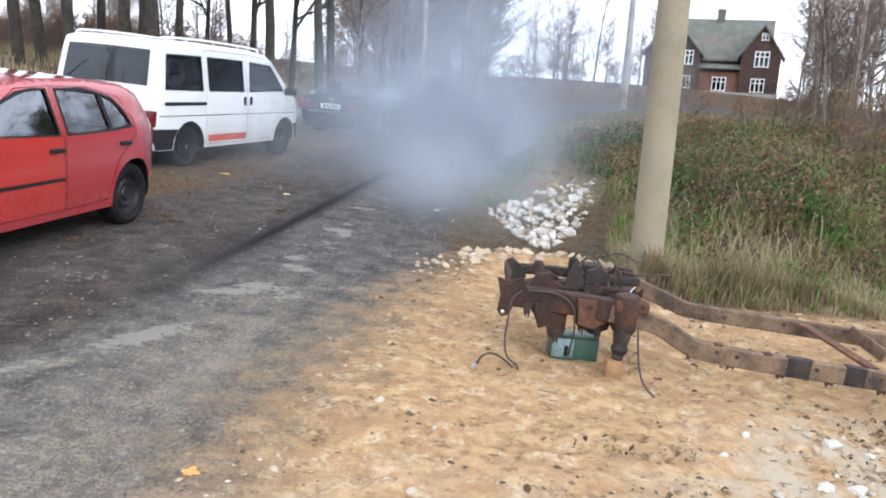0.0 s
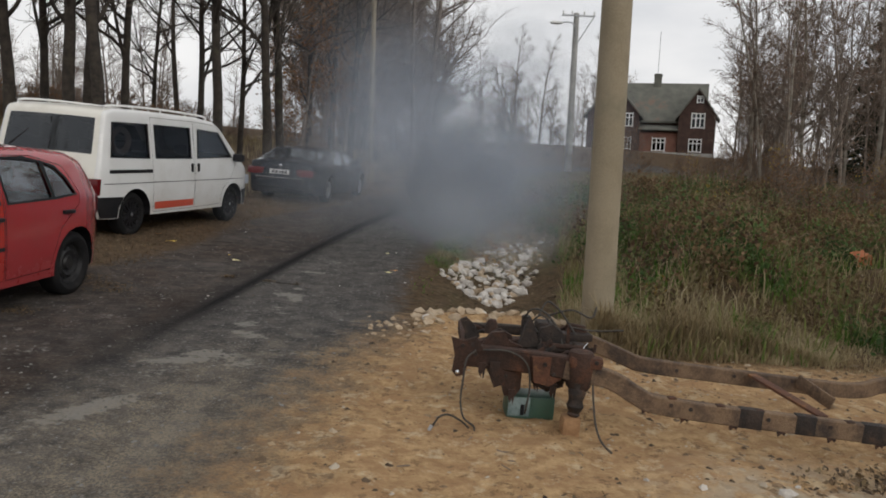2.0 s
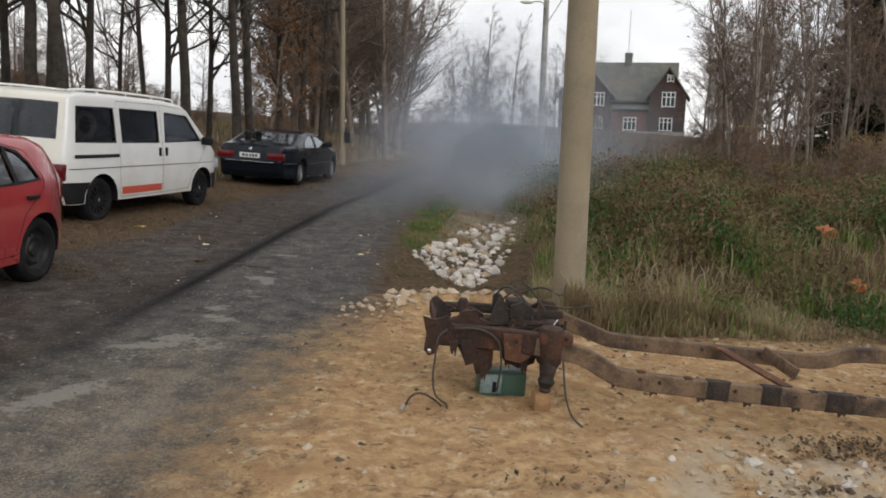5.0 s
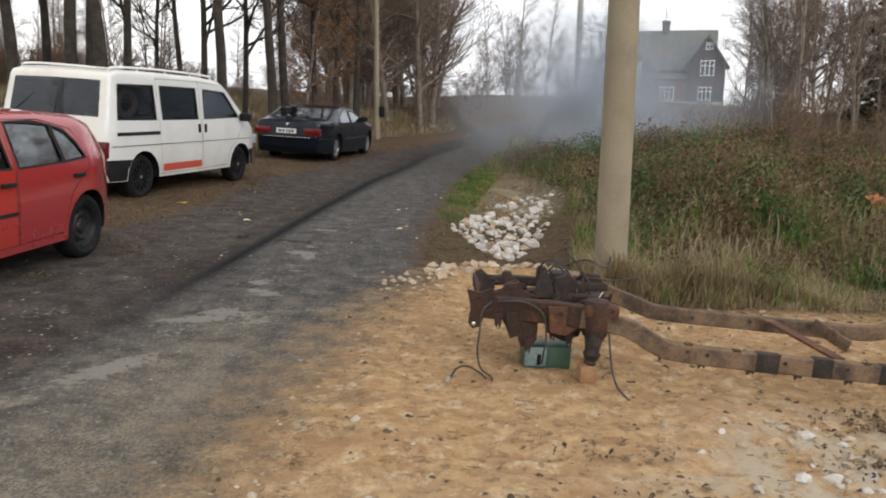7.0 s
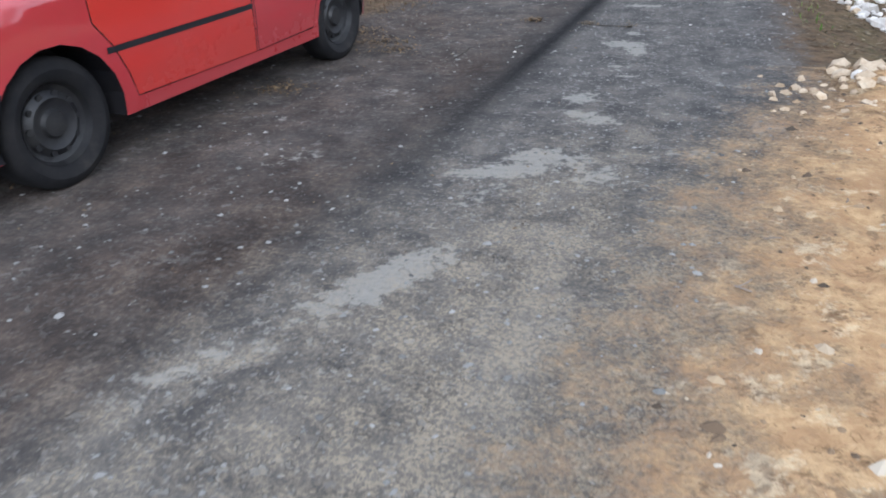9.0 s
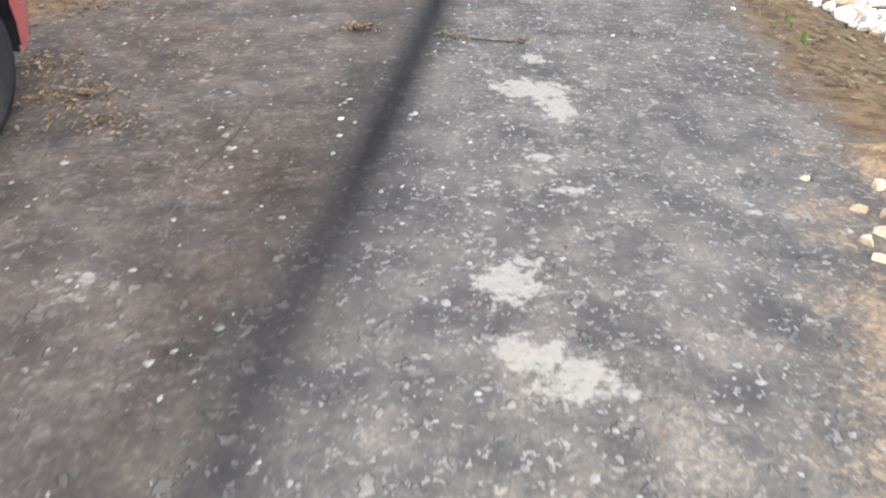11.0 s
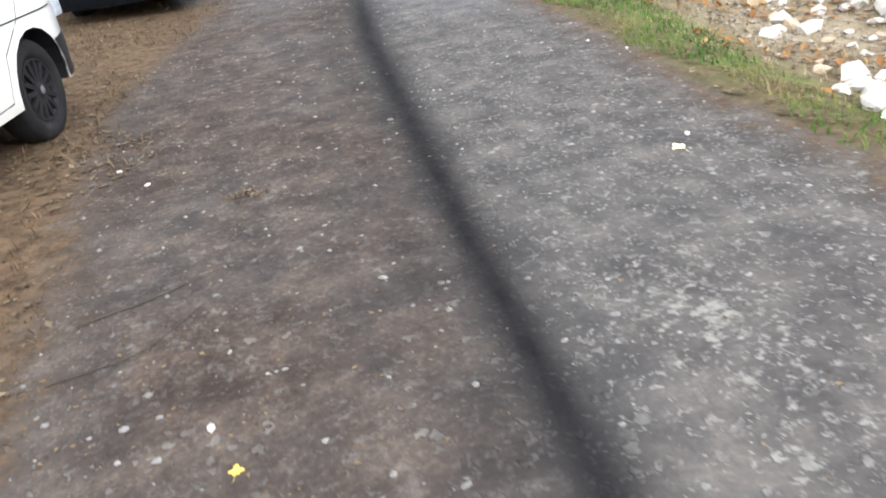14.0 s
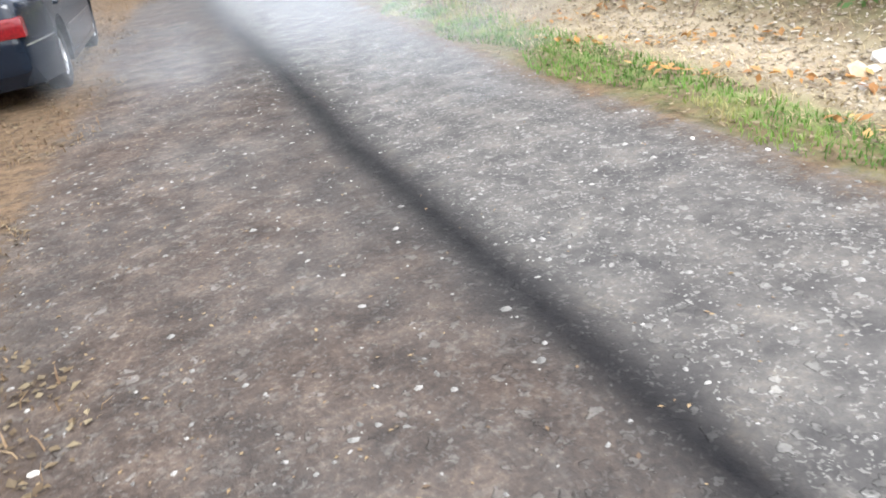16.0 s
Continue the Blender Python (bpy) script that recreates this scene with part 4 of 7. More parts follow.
    car.matrix_world = stand((-2.95, 8.225), (-3.385, 5.755), 1, .75) @ Matrix.Scale(.985, 4)


def van():
    up = [(2.22, .27), (2.31, .42), (2.33, .60), (2.28, .80), (2.19, .96), (1.72, 1.14), (1.06, 1.68), (.86, 1.77), (.3, 1.82), (-1.0, 1.84), (-1.85, 1.83), (-2.02, 1.785), (-2.06, 1.735), (-2.19, 1.13), (-2.24, .9), (-2.245, .61), (-2.24, .45), (-2.18, .3)]
    spec = dict(cap_glass=GLASS_DARK, upper=up, half=.92, belt=1.05, lean=.13, ends=(1.6, 2.33, .22, -1.95, -2.24, .06), front_axle=1.46, rear_axle=-1.46, wheel=.325, arch=.385, sill=.30,
                track=.86, rims="black", paint=WHITE, cap_paint=CREAM, r=.05,
                doors=[dict(poly=[(.98, .36), (1.08, .62), (1.35, .78), (1.6, 1.13), (1.02, 1.63), (.88, 1.71), (.17, 1.745), (.16, .34)], handles=[(.25, 1.0, True)]),
                       dict(poly=[(.14, .34), (.15, 1.745), (-1.02, 1.755), (-1.02, .34)], handles=[(.06, 1.0, True)], sides=(-1,))],
                windows=[dict(poly=[(1.42, 1.17), (.98, 1.585), (.3, 1.625), (.25, 1.15)], door=0, glass=GLASS), dict(poly=[(.06, 1.15), (.06, 1.635), (-.93, 1.645), (-.93, 1.15)], door=1, glass=GLASS_DARK, sides=(-1,)),
                         dict(poly=[(.06, 1.15), (.06, 1.635), (-.93, 1.645), (-.93, 1.15)], door=None, glass=GLASS_DARK, sides=(1,)),
                         dict(poly=[(-1.1, 1.15), (-1.1, 1.645), (-1.92, 1.64), (-2.0, 1.16)], door=None, glass=GLASS_DARK)],
                panes=[("windscreen", 5, 6), ("rear_window", 12, 13), ("front_bumper", 0, 2, PLASTIC), ("rear_bumper", 15, 17, PLASTIC)], seats=[(.95, .42, .5, .55), (.95, -.42, .5, .55), (-.2, -.1, .5, 1.2), (-1.3, 0, .5, 1.3)],
                strips=[("door_rail", [(-1.04, .935), (-1.04, .985), (-2.05, .985), (-2.05, .935)], PLASTIC, "dark sliding door rail"),
                        ("colour_band", [(.11, .38), (.11, .49), (-.98, .49), (-.98, .38)], STRIPE, "orange-red painted band"),
                        ("bumper_corner", [(-1.87, .31), (-1.85, .45), (-1.745, .60), (-2.235, .61), (-2.23, .45), (-2.175, .31)], PLASTIC, "black bumper corner"),
                        ("bumper_corner", [(1.87, .31), (1.845, .45), (1.75, .585), (2.32, .60), (2.30, .42), (2.215, .29)], PLASTIC, "black bumper corner"),
                        # thin dark strip: the shade along the body crease, put in as colour
                        ("body_crease", [(1.9, .785), (1.9, .795), (-2.15, .795), (-2.15, .785)], RIM_DARK, "")],
                bumpers=[])
    car, sh = build_car("van", spec)
    for s in (1, -1):
        bm = bmesh.new()
        box(bm, -2.262, -2.10, s * .79 - .085, s * .79 + .085, .63, .86, .02)
        part("tail_light", bm, LENS_RED, car, "", True)
        bm = bmesh.new()
        box(bm, 2.15, 2.33, s * .62 - .16, s * .62 + .16, .66, .84, .03)
        part("headlight", bm, LENS_WHITE, car, "", True)
        bm = bmesh.new()
        box(bm, 2.06, 2.24, s * .74 - .03, s * .74 + .02, .68, .80, .02)
        part("indicator", bm, LENS_WHITE, car, "", True)
        mirror(car, 1.45, s * .90, s, 1.1, PLASTIC)
        bm = bmesh.new()
        tube(bm, smooth_path([(.75, s * .70, 1.79), (.6, s * .71, 1.85), (-.7, s * .71, 1.885), (-1.8, s * .70, 1.87), (-1.95, s * .69, 1.80)], 5), .016, 8)
        for x in (.1, -.6, -1.3):
            tube(bm, [(x, s * .71, 1.80), (x, s * .71, 1.875)], .014, 6)
        part("roof_rail", bm, FRAME_WHITE, car, "white roof rail", True)
    bm = bmesh.new()
    box(bm, -2.30, -2.28, -.7, .7, .70, .705)
    part("tailgate_seam", bm, RIM_DARK, car)
    bm = bmesh.new()
    for k in range(14):
        a, b = 2 * math.pi * k / 14, 2 * math.pi * (k + 1) / 14
        tube(bm, [(-1.5 + .2 * math.cos(a), -.66, 1.38 + .17 * math.sin(a)), (-1.5 + .2 * math.cos(b), -.66, 1.38 + .17 * math.sin(b))], .045, 6)
    part("pale_ring_cushion", bm, CREAM, car)
    tagged(car, "dirty white van with black wheels and an orange-red band", "van")
    car.matrix_world = stand((-3.70, 12.30), (-2.861, 15.097), -1, .86)


def saloon():
    up = [(2.2, .22), (2.29, .40), (2.28, .6), (2.2, .70), (1.9, .81), (.98, .96), (.18, 1.30), (-.2, 1.345), (-.7, 1.35), (-1.18, 1.29), (-1.93, 1.03), (-2.1, 1.01), (-2.52, 1.0), (-2.6, .95), (-2.65, .6), (-2.62, .38), (-2.52, .24)]
    spec = dict(upper=up, half=.93, belt=.95, lean=.40, ends=(1.5, 2.29, .26, -1.6, -2.65, .16), front_axle=1.465, rear_axle=-1.465, wheel=.33, arch=.385, sill=.21,
                track=.86, rims="alloy", paint=NAVY, r=.08,
                doors=[dict(poly=[(.93, .28), (.98, .9), (.86, .98), (.15, 1.275), (-.37, 1.31), (-.38, .27)], handles=[(-.24, .80, False)]), dict(poly=[(-.40, .27), (-.39, 1.31), (-.8, 1.305), (-1.35, 1.12), (-1.45, .95), (-1.12, .70), (-1.06, .3)], handles=[(-1.22, .81, False)])],
                windows=[dict(poly=[(.74, .985), (.14, 1.235), (-.33, 1.27), (-.33, .955)], door=0), dict(poly=[(-.43, .955), (-.43, 1.27), (-.8, 1.26), (-1.22, 1.1), (-1.3, .965)], door=1)],
                panes=[("windscreen", 5, 6), ("rear_window", 9, 10)], seats=[(.1, .4, .3, .55), (.1, -.4, .3, .55), (-.95, 0, .33, 1.3)],
                strips=[("chrome_strip", [(1.0, .545), (1.0, .565), (-1.0, .565), (-1.0, .545)], CHROME, "thin chrome strip"),
                        ("chrome_strip", [(-1.9, .58), (-1.9, .595), (-2.6, .595), (-2.6, .58)], CHROME, "thin chrome strip")],
                bumpers=[], handle_mat=NAVY)
    car, sh = build_car("saloon_car", spec)
    for s in (1, -1):
        bm = bmesh.new()
        box(bm, -2.665, -2.5, s * .62 - .20, s * .62 + .21, .66, .83, .02)
        part("tail_light", bm, LENS_RED, car, "", True)
        bm = bmesh.new()
        box(bm, 2.12, 2.30, s * .58 - .2, s * .58 + .2, .52, .66, .03)
        part("headlight", bm, LENS_WHITE, car, "", True)
        mirror(car, .68, s * .86, s, .96, NAVY)
    bm = bmesh.new()
    box(bm, -2.73, -2.69, -.6, .6, .60, .615, .004)
    part("chrome_strip", bm, CHROME, car)
    bm = bmesh.new()
    bmesh.ops.create_uvsphere(bm, u_segments=12, v_segments=8, radius=1, matrix=Matrix.Translation((-2.665, 0, .90)) @ Matrix.Diagonal((.012, .04, .04, 1)))
    part("badge", bm, CHROME, car)
    plate(car, -2.715, .75, -1, .5)
    tagged(car, "dark blue saloon car with silver alloy wheels at the verge", "car")
    car.matrix_world = stand((-1.514, 20.669), (-.844, 23.52), -1, .86)


hatchback()
van()
saloon()

# ---- the rusty ladder frame on the sand ----
def bar(bm, a, b, h, w, up=(0, 0, 1), bevel=0.006):
    """A box beam from a to b: h high, w thick."""
    a, b = Vector(a), Vector(b)
    d = (b - a)
    x = d.normalized()
    y = Vector(up).cross(x).normalized()
    z = x.cross(y)
    m = Matrix((x, y, z)).transposed().to_4x4()
    m.translation = (a + b) / 2
    box(bm, -d.length / 2, d.length / 2, -w / 2, w / 2, -h / 2, h / 2, bevel, m)


def beam_path(bm, pts, h, w):
    """One continuous box beam along pts."""
    rings = []
    for i, p in enumerate(pts):
        d = (Vector(pts[min(len(pts) - 1, i + 1)]) - Vector(pts[max(0, i - 1)])).normalized()
        y = Vector((0, 0, 1)).cross(d).normalized()
        z = d.cross(y)
        c = 0.008
        prof = [(-w / 2 + c, -h / 2), (w / 2 - c, -h / 2), (w / 2, -h / 2 + c), (w / 2, h / 2 - c), (w / 2 - c, h / 2), (-w / 2 + c, h / 2), (-w / 2, h / 2 - c), (-w / 2, -h / 2 + c)]
        rings.append([bm.verts.new(Vector(p) + y * u + z * v) for u, v in prof])
    for r0, r1 in zip(rings, rings[1:]):
        for j in range(8):
            bm.faces.new((r0[j], r0[(j + 1) % 8], r1[(j + 1) % 8], r1[j]))
    bm.faces.new(rings[0])
    bm.faces.new(rings[-1][::-1])
    bmesh.ops.recalc_face_normals(bm, faces=bm.faces)


def gusset(bm, poly, y0, y1):
    """A plate cut to a polygon in x and z, between y0 and y1."""
    f = [bm.verts.new((x, y0, z)) for x, z in poly]
    b = [bm.verts.new((x, y1, z)) for x, z in poly]
    bm.faces.new(f)
    bm.faces.new(b[::-1])
    for i in range(len(poly)):
        j = (i + 1) % len(poly)
        bm.faces.new((f[i], b[i], b[j], f[j]))
    bmesh.ops.recalc_face_normals(bm, faces=bm.faces)


def ladder_frame():
    fr = new("vehicle_frame")

    def add(name, m, fn, label=""):
        bm = bmesh.new()
        fn(bm)
        return part(name, bm, m, fr, label, True)

    near = [(1.20, 5.29, .40), (1.42, 5.27, .375), (1.53, 5.255, .345), (1.66, 5.235, .275), (1.78, 5.22, .235), (2.2, 5.17, .208), (3.1, 5.06, .182), (3.9, 4.97, .14), (4.6, 4.88, .08)]
    far = [(1.30, 6.02, .44), (1.52, 6.0, .41), (1.66, 5.97, .37), (1.80, 5.95, .32), (1.95, 5.93, .285), (2.5, 5.87, .262), (3.2, 5.79, .24), (3.45, 5.765, .25), (3.7, 5.74, .31), (4.6, 5.64, .30)]
    nr = add("side_rail", RAIL, lambda b: beam_path(b, smooth_path(near, 4), .115, .065), "mud-brown box rail with black patches")
    fr_ = add("side_rail", RAIL, lambda b: beam_path(b, smooth_path(far, 4), .105, .06), "mud-brown box rail with black patches")
    for x, z in ((1.86, .235), (1.98, .222), (2.45, .205), (2.82, .195), (3.05, .185)):
        y = np.interp(x, [1.78, 2.2, 3.1, 3.9], [5.22, 5.17, 5.06, 4.97])
        bm = bmesh.new()
        bmesh.ops.create_cone(bm, cap_ends=True, segments=12, radius1=.013, radius2=.013, depth=.006, matrix=Matrix.Translation((x, y - .034, z + .01)) @ Matrix.Rotation(radians(90), 4, "X"))
        part("bolt_hole", bm, GREASE, nr)
    for x in (2.15, 2.55, 2.95):
        y = np.interp(x, [1.95, 2.5, 3.2], [5.93, 5.87, 5.79])
        bm = bmesh.new()
        bmesh.ops.create_cone(bm, cap_ends=True, segments=12, radius1=.013, radius2=.013, depth=.006, matrix=Matrix.Translation((x, y - .032, .272)) @ Matrix.Rotation(radians(90), 4, "X"))
        part("bolt_hole", bm, GREASE, fr_)
    for x0, x1, z in ((2.28, 2.42, .207), (2.62, 2.74, .2), (3.02, 3.2, .185)):
        y0, y1 = (float(np.interp(x, [1.78, 2.2, 3.1, 3.9], [5.22, 5.17, 5.06, 4.97])) for x in (x0, x1))
        add("paint_patch", GREASE, lambda b, x0=x0, x1=x1, y0=y0, y1=y1, z=z: bar(b, (x0, y0 - .002, z), (x1, y1 - .002, z - (x1 - x0) * .03), .121, .066, bevel=.004), "black tar patch")
    # braces between the rails
    add("brace", RUST_BRIGHT, lambda b: bar(b, (2.66, 5.80, .30), (2.83, 5.16, .235), .02, .075), "pale rusted cross brace")
    add("brace", RAIL, lambda b: bar(b, (2.98, 5.78, .29), (3.12, 5.55, .20), .09, .02))
    add("crossmember", RUST, lambda b: tube(b, [(1.33, 5.30, .38), (1.38, 6.0, .42)], .045, 12))
    add("crossmember", RAIL, lambda b: bar(b, (4.3, 4.92, .12), (4.3, 5.67, .28), .07, .05))
    # front end: twin horns
    add("front_horn", RUST, lambda b: beam_path(b, smooth_path([(.56, 5.50, .40), (.75, 5.47, .40), (1.0, 5.38, .41), (1.25, 5.30, .41)], 4), .14, .08))
    add("front_horn", GREASE, lambda b: beam_path(b, smooth_path([(.62, 6.05, .44), (.85, 6.05, .45), (1.1, 6.04, .45), (1.35, 6.02, .44)], 4), .07, .05))
    add("nose_plate", RUST, lambda b: gusset(b, [(.50, .52), (.53, .40), (.52, .30), (.55, .265), (.60, .28), (.62, .36), (.68, .40), (.70, .46), (.66, .53), (.58, .50)], 5.44, 5.46), "torn rusty nose bracket")
    add("nose_plate", GREASE, lambda b: gusset(b, [(.56, .60), (.60, .62), (.66, .57), (.70, .50), (.66, .42), (.60, .44), (.60, .52)], 5.60, 5.62))
    add("rib", RUST, lambda b: gusset(b, [(.78, .40), (.80, .52), (.84, .54), (.92, .50), (.94, .40)], 5.66, 5.70))
    add("rib", GREASE, lambda b: gusset(b, [(1.08, .44), (1.10, .57), (1.18, .60), (1.25, .55), (1.28, .44)], 5.62, 5.66))
    add("rib", RUST, lambda b: gusset(b, [(1.30, .44), (1.36, .56), (1.46, .55), (1.50, .44)], 5.86, 5.90))
    add("shield", GREASE, lambda b: gusset(b, [(1.0, .34), (1.26, .33), (1.24, .24), (1.14, .20), (1.04, .25)], 5.44, 5.46))
    for bx, bz, by in ((.575, .47, 5.432), (.64, .48, 5.432), (.66, .42, 5.432), (.60, .585, 5.592), (.66, .55, 5.592), (1.08, .42, 5.292), (1.14, .36, 5.292), (.86, .30, 5.392), (1.38, .47, 5.215)):
        add("bolt_hole", GREASE, lambda b, bx=bx, bz=bz, by=by: bmesh.ops.create_cone(b, cap_ends=True, segments=10, radius1=.013, radius2=.013, depth=.008, matrix=Matrix.Translation((bx, by, bz)) @ Matrix.Rotation(radians(90), 4, "X")))
    add("nose_bar", RUST, lambda b: bar(b, (.60, 5.48, .43), (.62, 6.05, .46), .07, .05))
    add("bolt", CHROME, lambda b: bmesh.ops.create_uvsphere(b, u_segments=12, v_segments=8, radius=.018, matrix=Matrix.Translation((.555, 5.43, .30))), "shiny bolt head")
    add("spring_bracket", RUST, lambda b: gusset(b, [(.72, .36), (.96, .36), (.96, .22), (.93, .17), (.86, .17), (.84, .24), (.79, .22), (.76, .29)], 5.40, 5.46), "jagged rusty bracket")
    add("spring_bracket", GREASE, lambda b: gusset(b, [(.80, .40), (1.0, .40), (.98, .24), (.90, .20)], 5.92, 5.98))
    add("engine_mount", RUST_BRIGHT, lambda b: gusset(b, [(1.0, .46), (1.17, .47), (1.19, .33), (1.12, .28), (1.02, .30)], 5.30, 5.345), "orange-rusted engine mount")
    add("engine_mount", GREASE, lambda b: box(b, 1.0, 1.14, 5.38, 5.56, .34, .46, .02))
    add("spring_tower", RUST, lambda b: (lathe(b, [(.001, .53), (.07, .52), (.08, .50), (.083, .40), (.075, .30), (.055, .27), (.001, .27)], 18, "z"), bmesh.ops.translate(b, verts=b.verts, vec=(1.30, 5.29, 0))), "round rusty spring tower")
    add("tower_cap", RUST_BRIGHT, lambda b: (box(b, 1.22, 1.43, 5.22, 5.30, .42, .50, .03)), "bright orange rust plate")
    add("lower_arm", GREASE, lambda b: (tube(b, smooth_path([(1.29, 5.26, .33), (1.285, 5.255, .24), (1.28, 5.25, .16), (1.275, 5.245, .115)], 3), [.05, .043, .058, .05, .045, .056, .046, .034, .04, .028], 9)), "black greasy knuckle")
    add("front_bridge", GREASE, lambda b: bar(b, (.98, 5.62, .45), (1.42, 5.66, .45), .05, .09))
    add("front_bridge", GREASE, lambda b: bar(b, (1.22, 5.82, .48), (1.50, 5.86, .48), .05, .10))
    add("sump_guard", RUST, lambda b: gusset(b, [(.70, .45), (.80, .48), (1.15, .47), (1.2, .36), (1.05, .30), (.95, .33), (.82, .30), (.72, .35)], 5.60, 5.72), "dented rusty crossplate")
    add("sump_guard", GREASE, lambda b: gusset(b, [(.95, .44), (1.4, .45), (1.42, .34), (1.3, .26), (1.12, .29), (1.0, .27)], 5.74, 5.90))
    add("shackle", RUST, lambda b: gusset(b, [(.70, .46), (.76, .55), (.84, .56), (.88, .50), (.97, .47)], 5.50, 5.54))
    add("shackle", GREASE, lambda b: gusset(b, [(.94, .46), (.98, .60), (1.01, .66), (1.04, .60), (1.08, .47)], 5.52, 5.57))
    add("bearing_block", GREASE, lambda b: box(b, 1.0, 1.06, 5.75, 5.83, .46, .62, .025))
    add("bearing_block", RUST, lambda b: (lathe(b, [(.001, .57), (.025, .57), (.035, .55), (.05, .48), (.001, .48)], 14, "z"), bmesh.ops.translate(b, verts=b.verts, vec=(.80, 5.8, 0))))
    add("steering_box", GREASE, lambda b: (box(b, 1.12, 1.26, 5.84, 5.98, .47, .56, .02)))
    add("steering_joint", GREASE, lambda b: bmesh.ops.create_uvsphere(b, u_segments=14, v_segments=10, radius=.034, matrix=Matrix.Translation((1.22, 5.7, .54))))
    add("linkage", RUST, lambda b: tube(b, [(.62, 5.55, .46), (.95, 5.62, .47), (1.4, 5.6, .46)], .018, 8))
    add("linkage", CHROME, lambda b: tube(b, [(1.35, 5.44, .50), (1.37, 5.43, .54)], .006, 6), "bare metal stub")
    # broken small parts on top of the front end
    rng = random.Random(77)
    for i in range(26):
        x, y = rng.uniform(.6, 1.5), rng.uniform(5.42, 6.0)
        z = .44 + .03 * math.sin(x * 5)
        h = rng.uniform(.04, .12) * (1.3 if .85 < x < 1.3 else .8)
        w = rng.uniform(.012, .035)
        m = RUST if i % 3 else GREASE
        if i % 4 == 0:
            add("stud", m, lambda b, x=x, y=y, z=z, h=h: tube(b, [(x, y, z), (x + rng.gauss(0, .012), y, z + h)], .011, 7))
        elif i % 4 == 1:
            add("torn_tab", m, lambda b, x=x, y=y, z=z, h=h, w=w: gusset(b, [(x - w, z - .02), (x - w * .8, z + h * .7), (x - w * .2, z + h), (x + w * .3, z + h * .6), (x + w, z + h * .75), (x + w * 1.2, z - .02)], y, y + .008))
        elif i % 4 == 2:
            add("bent_strap", m, lambda b, x=x, y=y, z=z, h=h: bar(b, (x - .05, y, z), (x + .06, y + .03, z + h * .7), .03, .008))
        else:
            add("pipe_stub", m, lambda b, x=x, y=y, z=z, h=h: tube(b, smooth_path([(x - .08, y, z), (x - .02, y, z + h * .6), (x + .05, y + .03, z + h * .5), (x + .1, y + .04, z + .02)], 3), .012, 7))
    # ragged flakes hanging under the near side
    for x, z in ((.70, .33), (.78, .34), (.90, .17), (1.05, .26), (1.16, .22), (1.25, .30), (1.36, .33), (1.42, .34)):
        w = rng.uniform(.02, .04)
        add("torn_tab", RUST, lambda b, x=x, z=z, w=w: gusset(b, [(x - w, z + .06), (x - w, z), (x - w * .3, z - .03), (x, z + .005), (x + w * .5, z - .04), (x + w, z + .06)], 5.35, 5.36))
    # mud and bolts along the near rail
    for i in range(12):
        x = 1.7 + i * .14 + rng.uniform(-.04, .04)
        y, z = float(np.interp(x, [1.66, 1.78, 2.2, 3.1, 3.9], [5.235, 5.22, 5.17, 5.06, 4.97])), float(np.interp(x, [1.66, 1.78, 2.2, 3.1, 3.9], [.275, .235, .208, .182, .14]))
        if i % 2:
            add("weld_bead", RUST, lambda b, x=x, y=y, z=z: bar(b, (x - .02, y - .01, z + .058), (x + .03, y - .01, z + .058), .014, .04, bevel=.004))
        else:
            add("torn_tab", RUST, lambda b, x=x, y=y, z=z: gusset(b, [(x - .03, z - .05), (x + .03, z - .05), (x + .02, z - .078), (x, z - .066), (x - .02, z - .084)], y - .03, y - .02))
    # cables and hoses
    hoses = [[(.66, 5.42, .45), (.60, 5.38, .40), (.585, 5.34, .28), (.575, 5.30, .15), (.60, 5.26, .06), (.66, 5.24, .02), (.665, 5.20, .005)],
             [(.63, 5.22, .012), (.58, 5.20, .06), (.50, 5.19, .10), (.44, 5.18, .085), (.40, 5.17, .02)],
             [(1.37, 5.22, .33), (1.375, 5.17, .22), (1.38, 5.10, .12), (1.40, 5.02, .05), (1.45, 4.95, .008)],
             [(.70, 5.40, .46), (.86, 5.36, .47), (.97, 5.33, .41), (1.0, 5.31, .28), (.99, 5.30, .15), (.99, 5.33, .085)],
             [(1.0, 5.75, .60), (1.05, 5.7, .68), (1.14, 5.68, .66), (1.22, 5.65, .56), (1.25, 5.6, .47)],
             [(1.05, 5.8, .55), (1.12, 5.76, .63), (1.18, 5.74, .58), (1.12, 5.7, .52), (1.06, 5.74, .56)],
             [(1.2, 5.9, .60), (1.35, 5.85, .66), (1.48, 5.82, .62), (1.52, 5.85, .69)],
             [(1.35, 5.8, .55), (1.5, 5.76, .545), (1.68, 5.7, .575)],
             [(1.12, 5.85, .6), (1.18, 5.88, .7), (1.26, 5.84, .66), (1.33, 5.8, .57), (1.36, 5.7, .52)]]
    for h in hoses:
        add("hose", CABLE, lambda b, h=h: tube(b, smooth_path(h, 6), .0065, 7))
    add("hose_end", GALV, lambda b: tube(b, [(.40, 5.17, .035), (.385, 5.165, .005)], .012, 8), "pale cable end")
    tagged(fr, "rusty bare vehicle ladder frame lying on the sand", "vehicle frame")

    # wooden prop under it, battery box beneath
    bm = bmesh.new()
    box(bm, 1.205, 1.325, 5.20, 5.32, -.01, .12, .035, Matrix())
    ob = link("wood_block", bm, WOOD_BLOCK, None, "", True)
    tagged(ob, "rounded brown wood block propping the frame on sand", "block")
    base = new("car_battery")
    bm = bmesh.new()
    box(bm, .90, 1.21, 5.47, 5.66, 0, .15, .012)
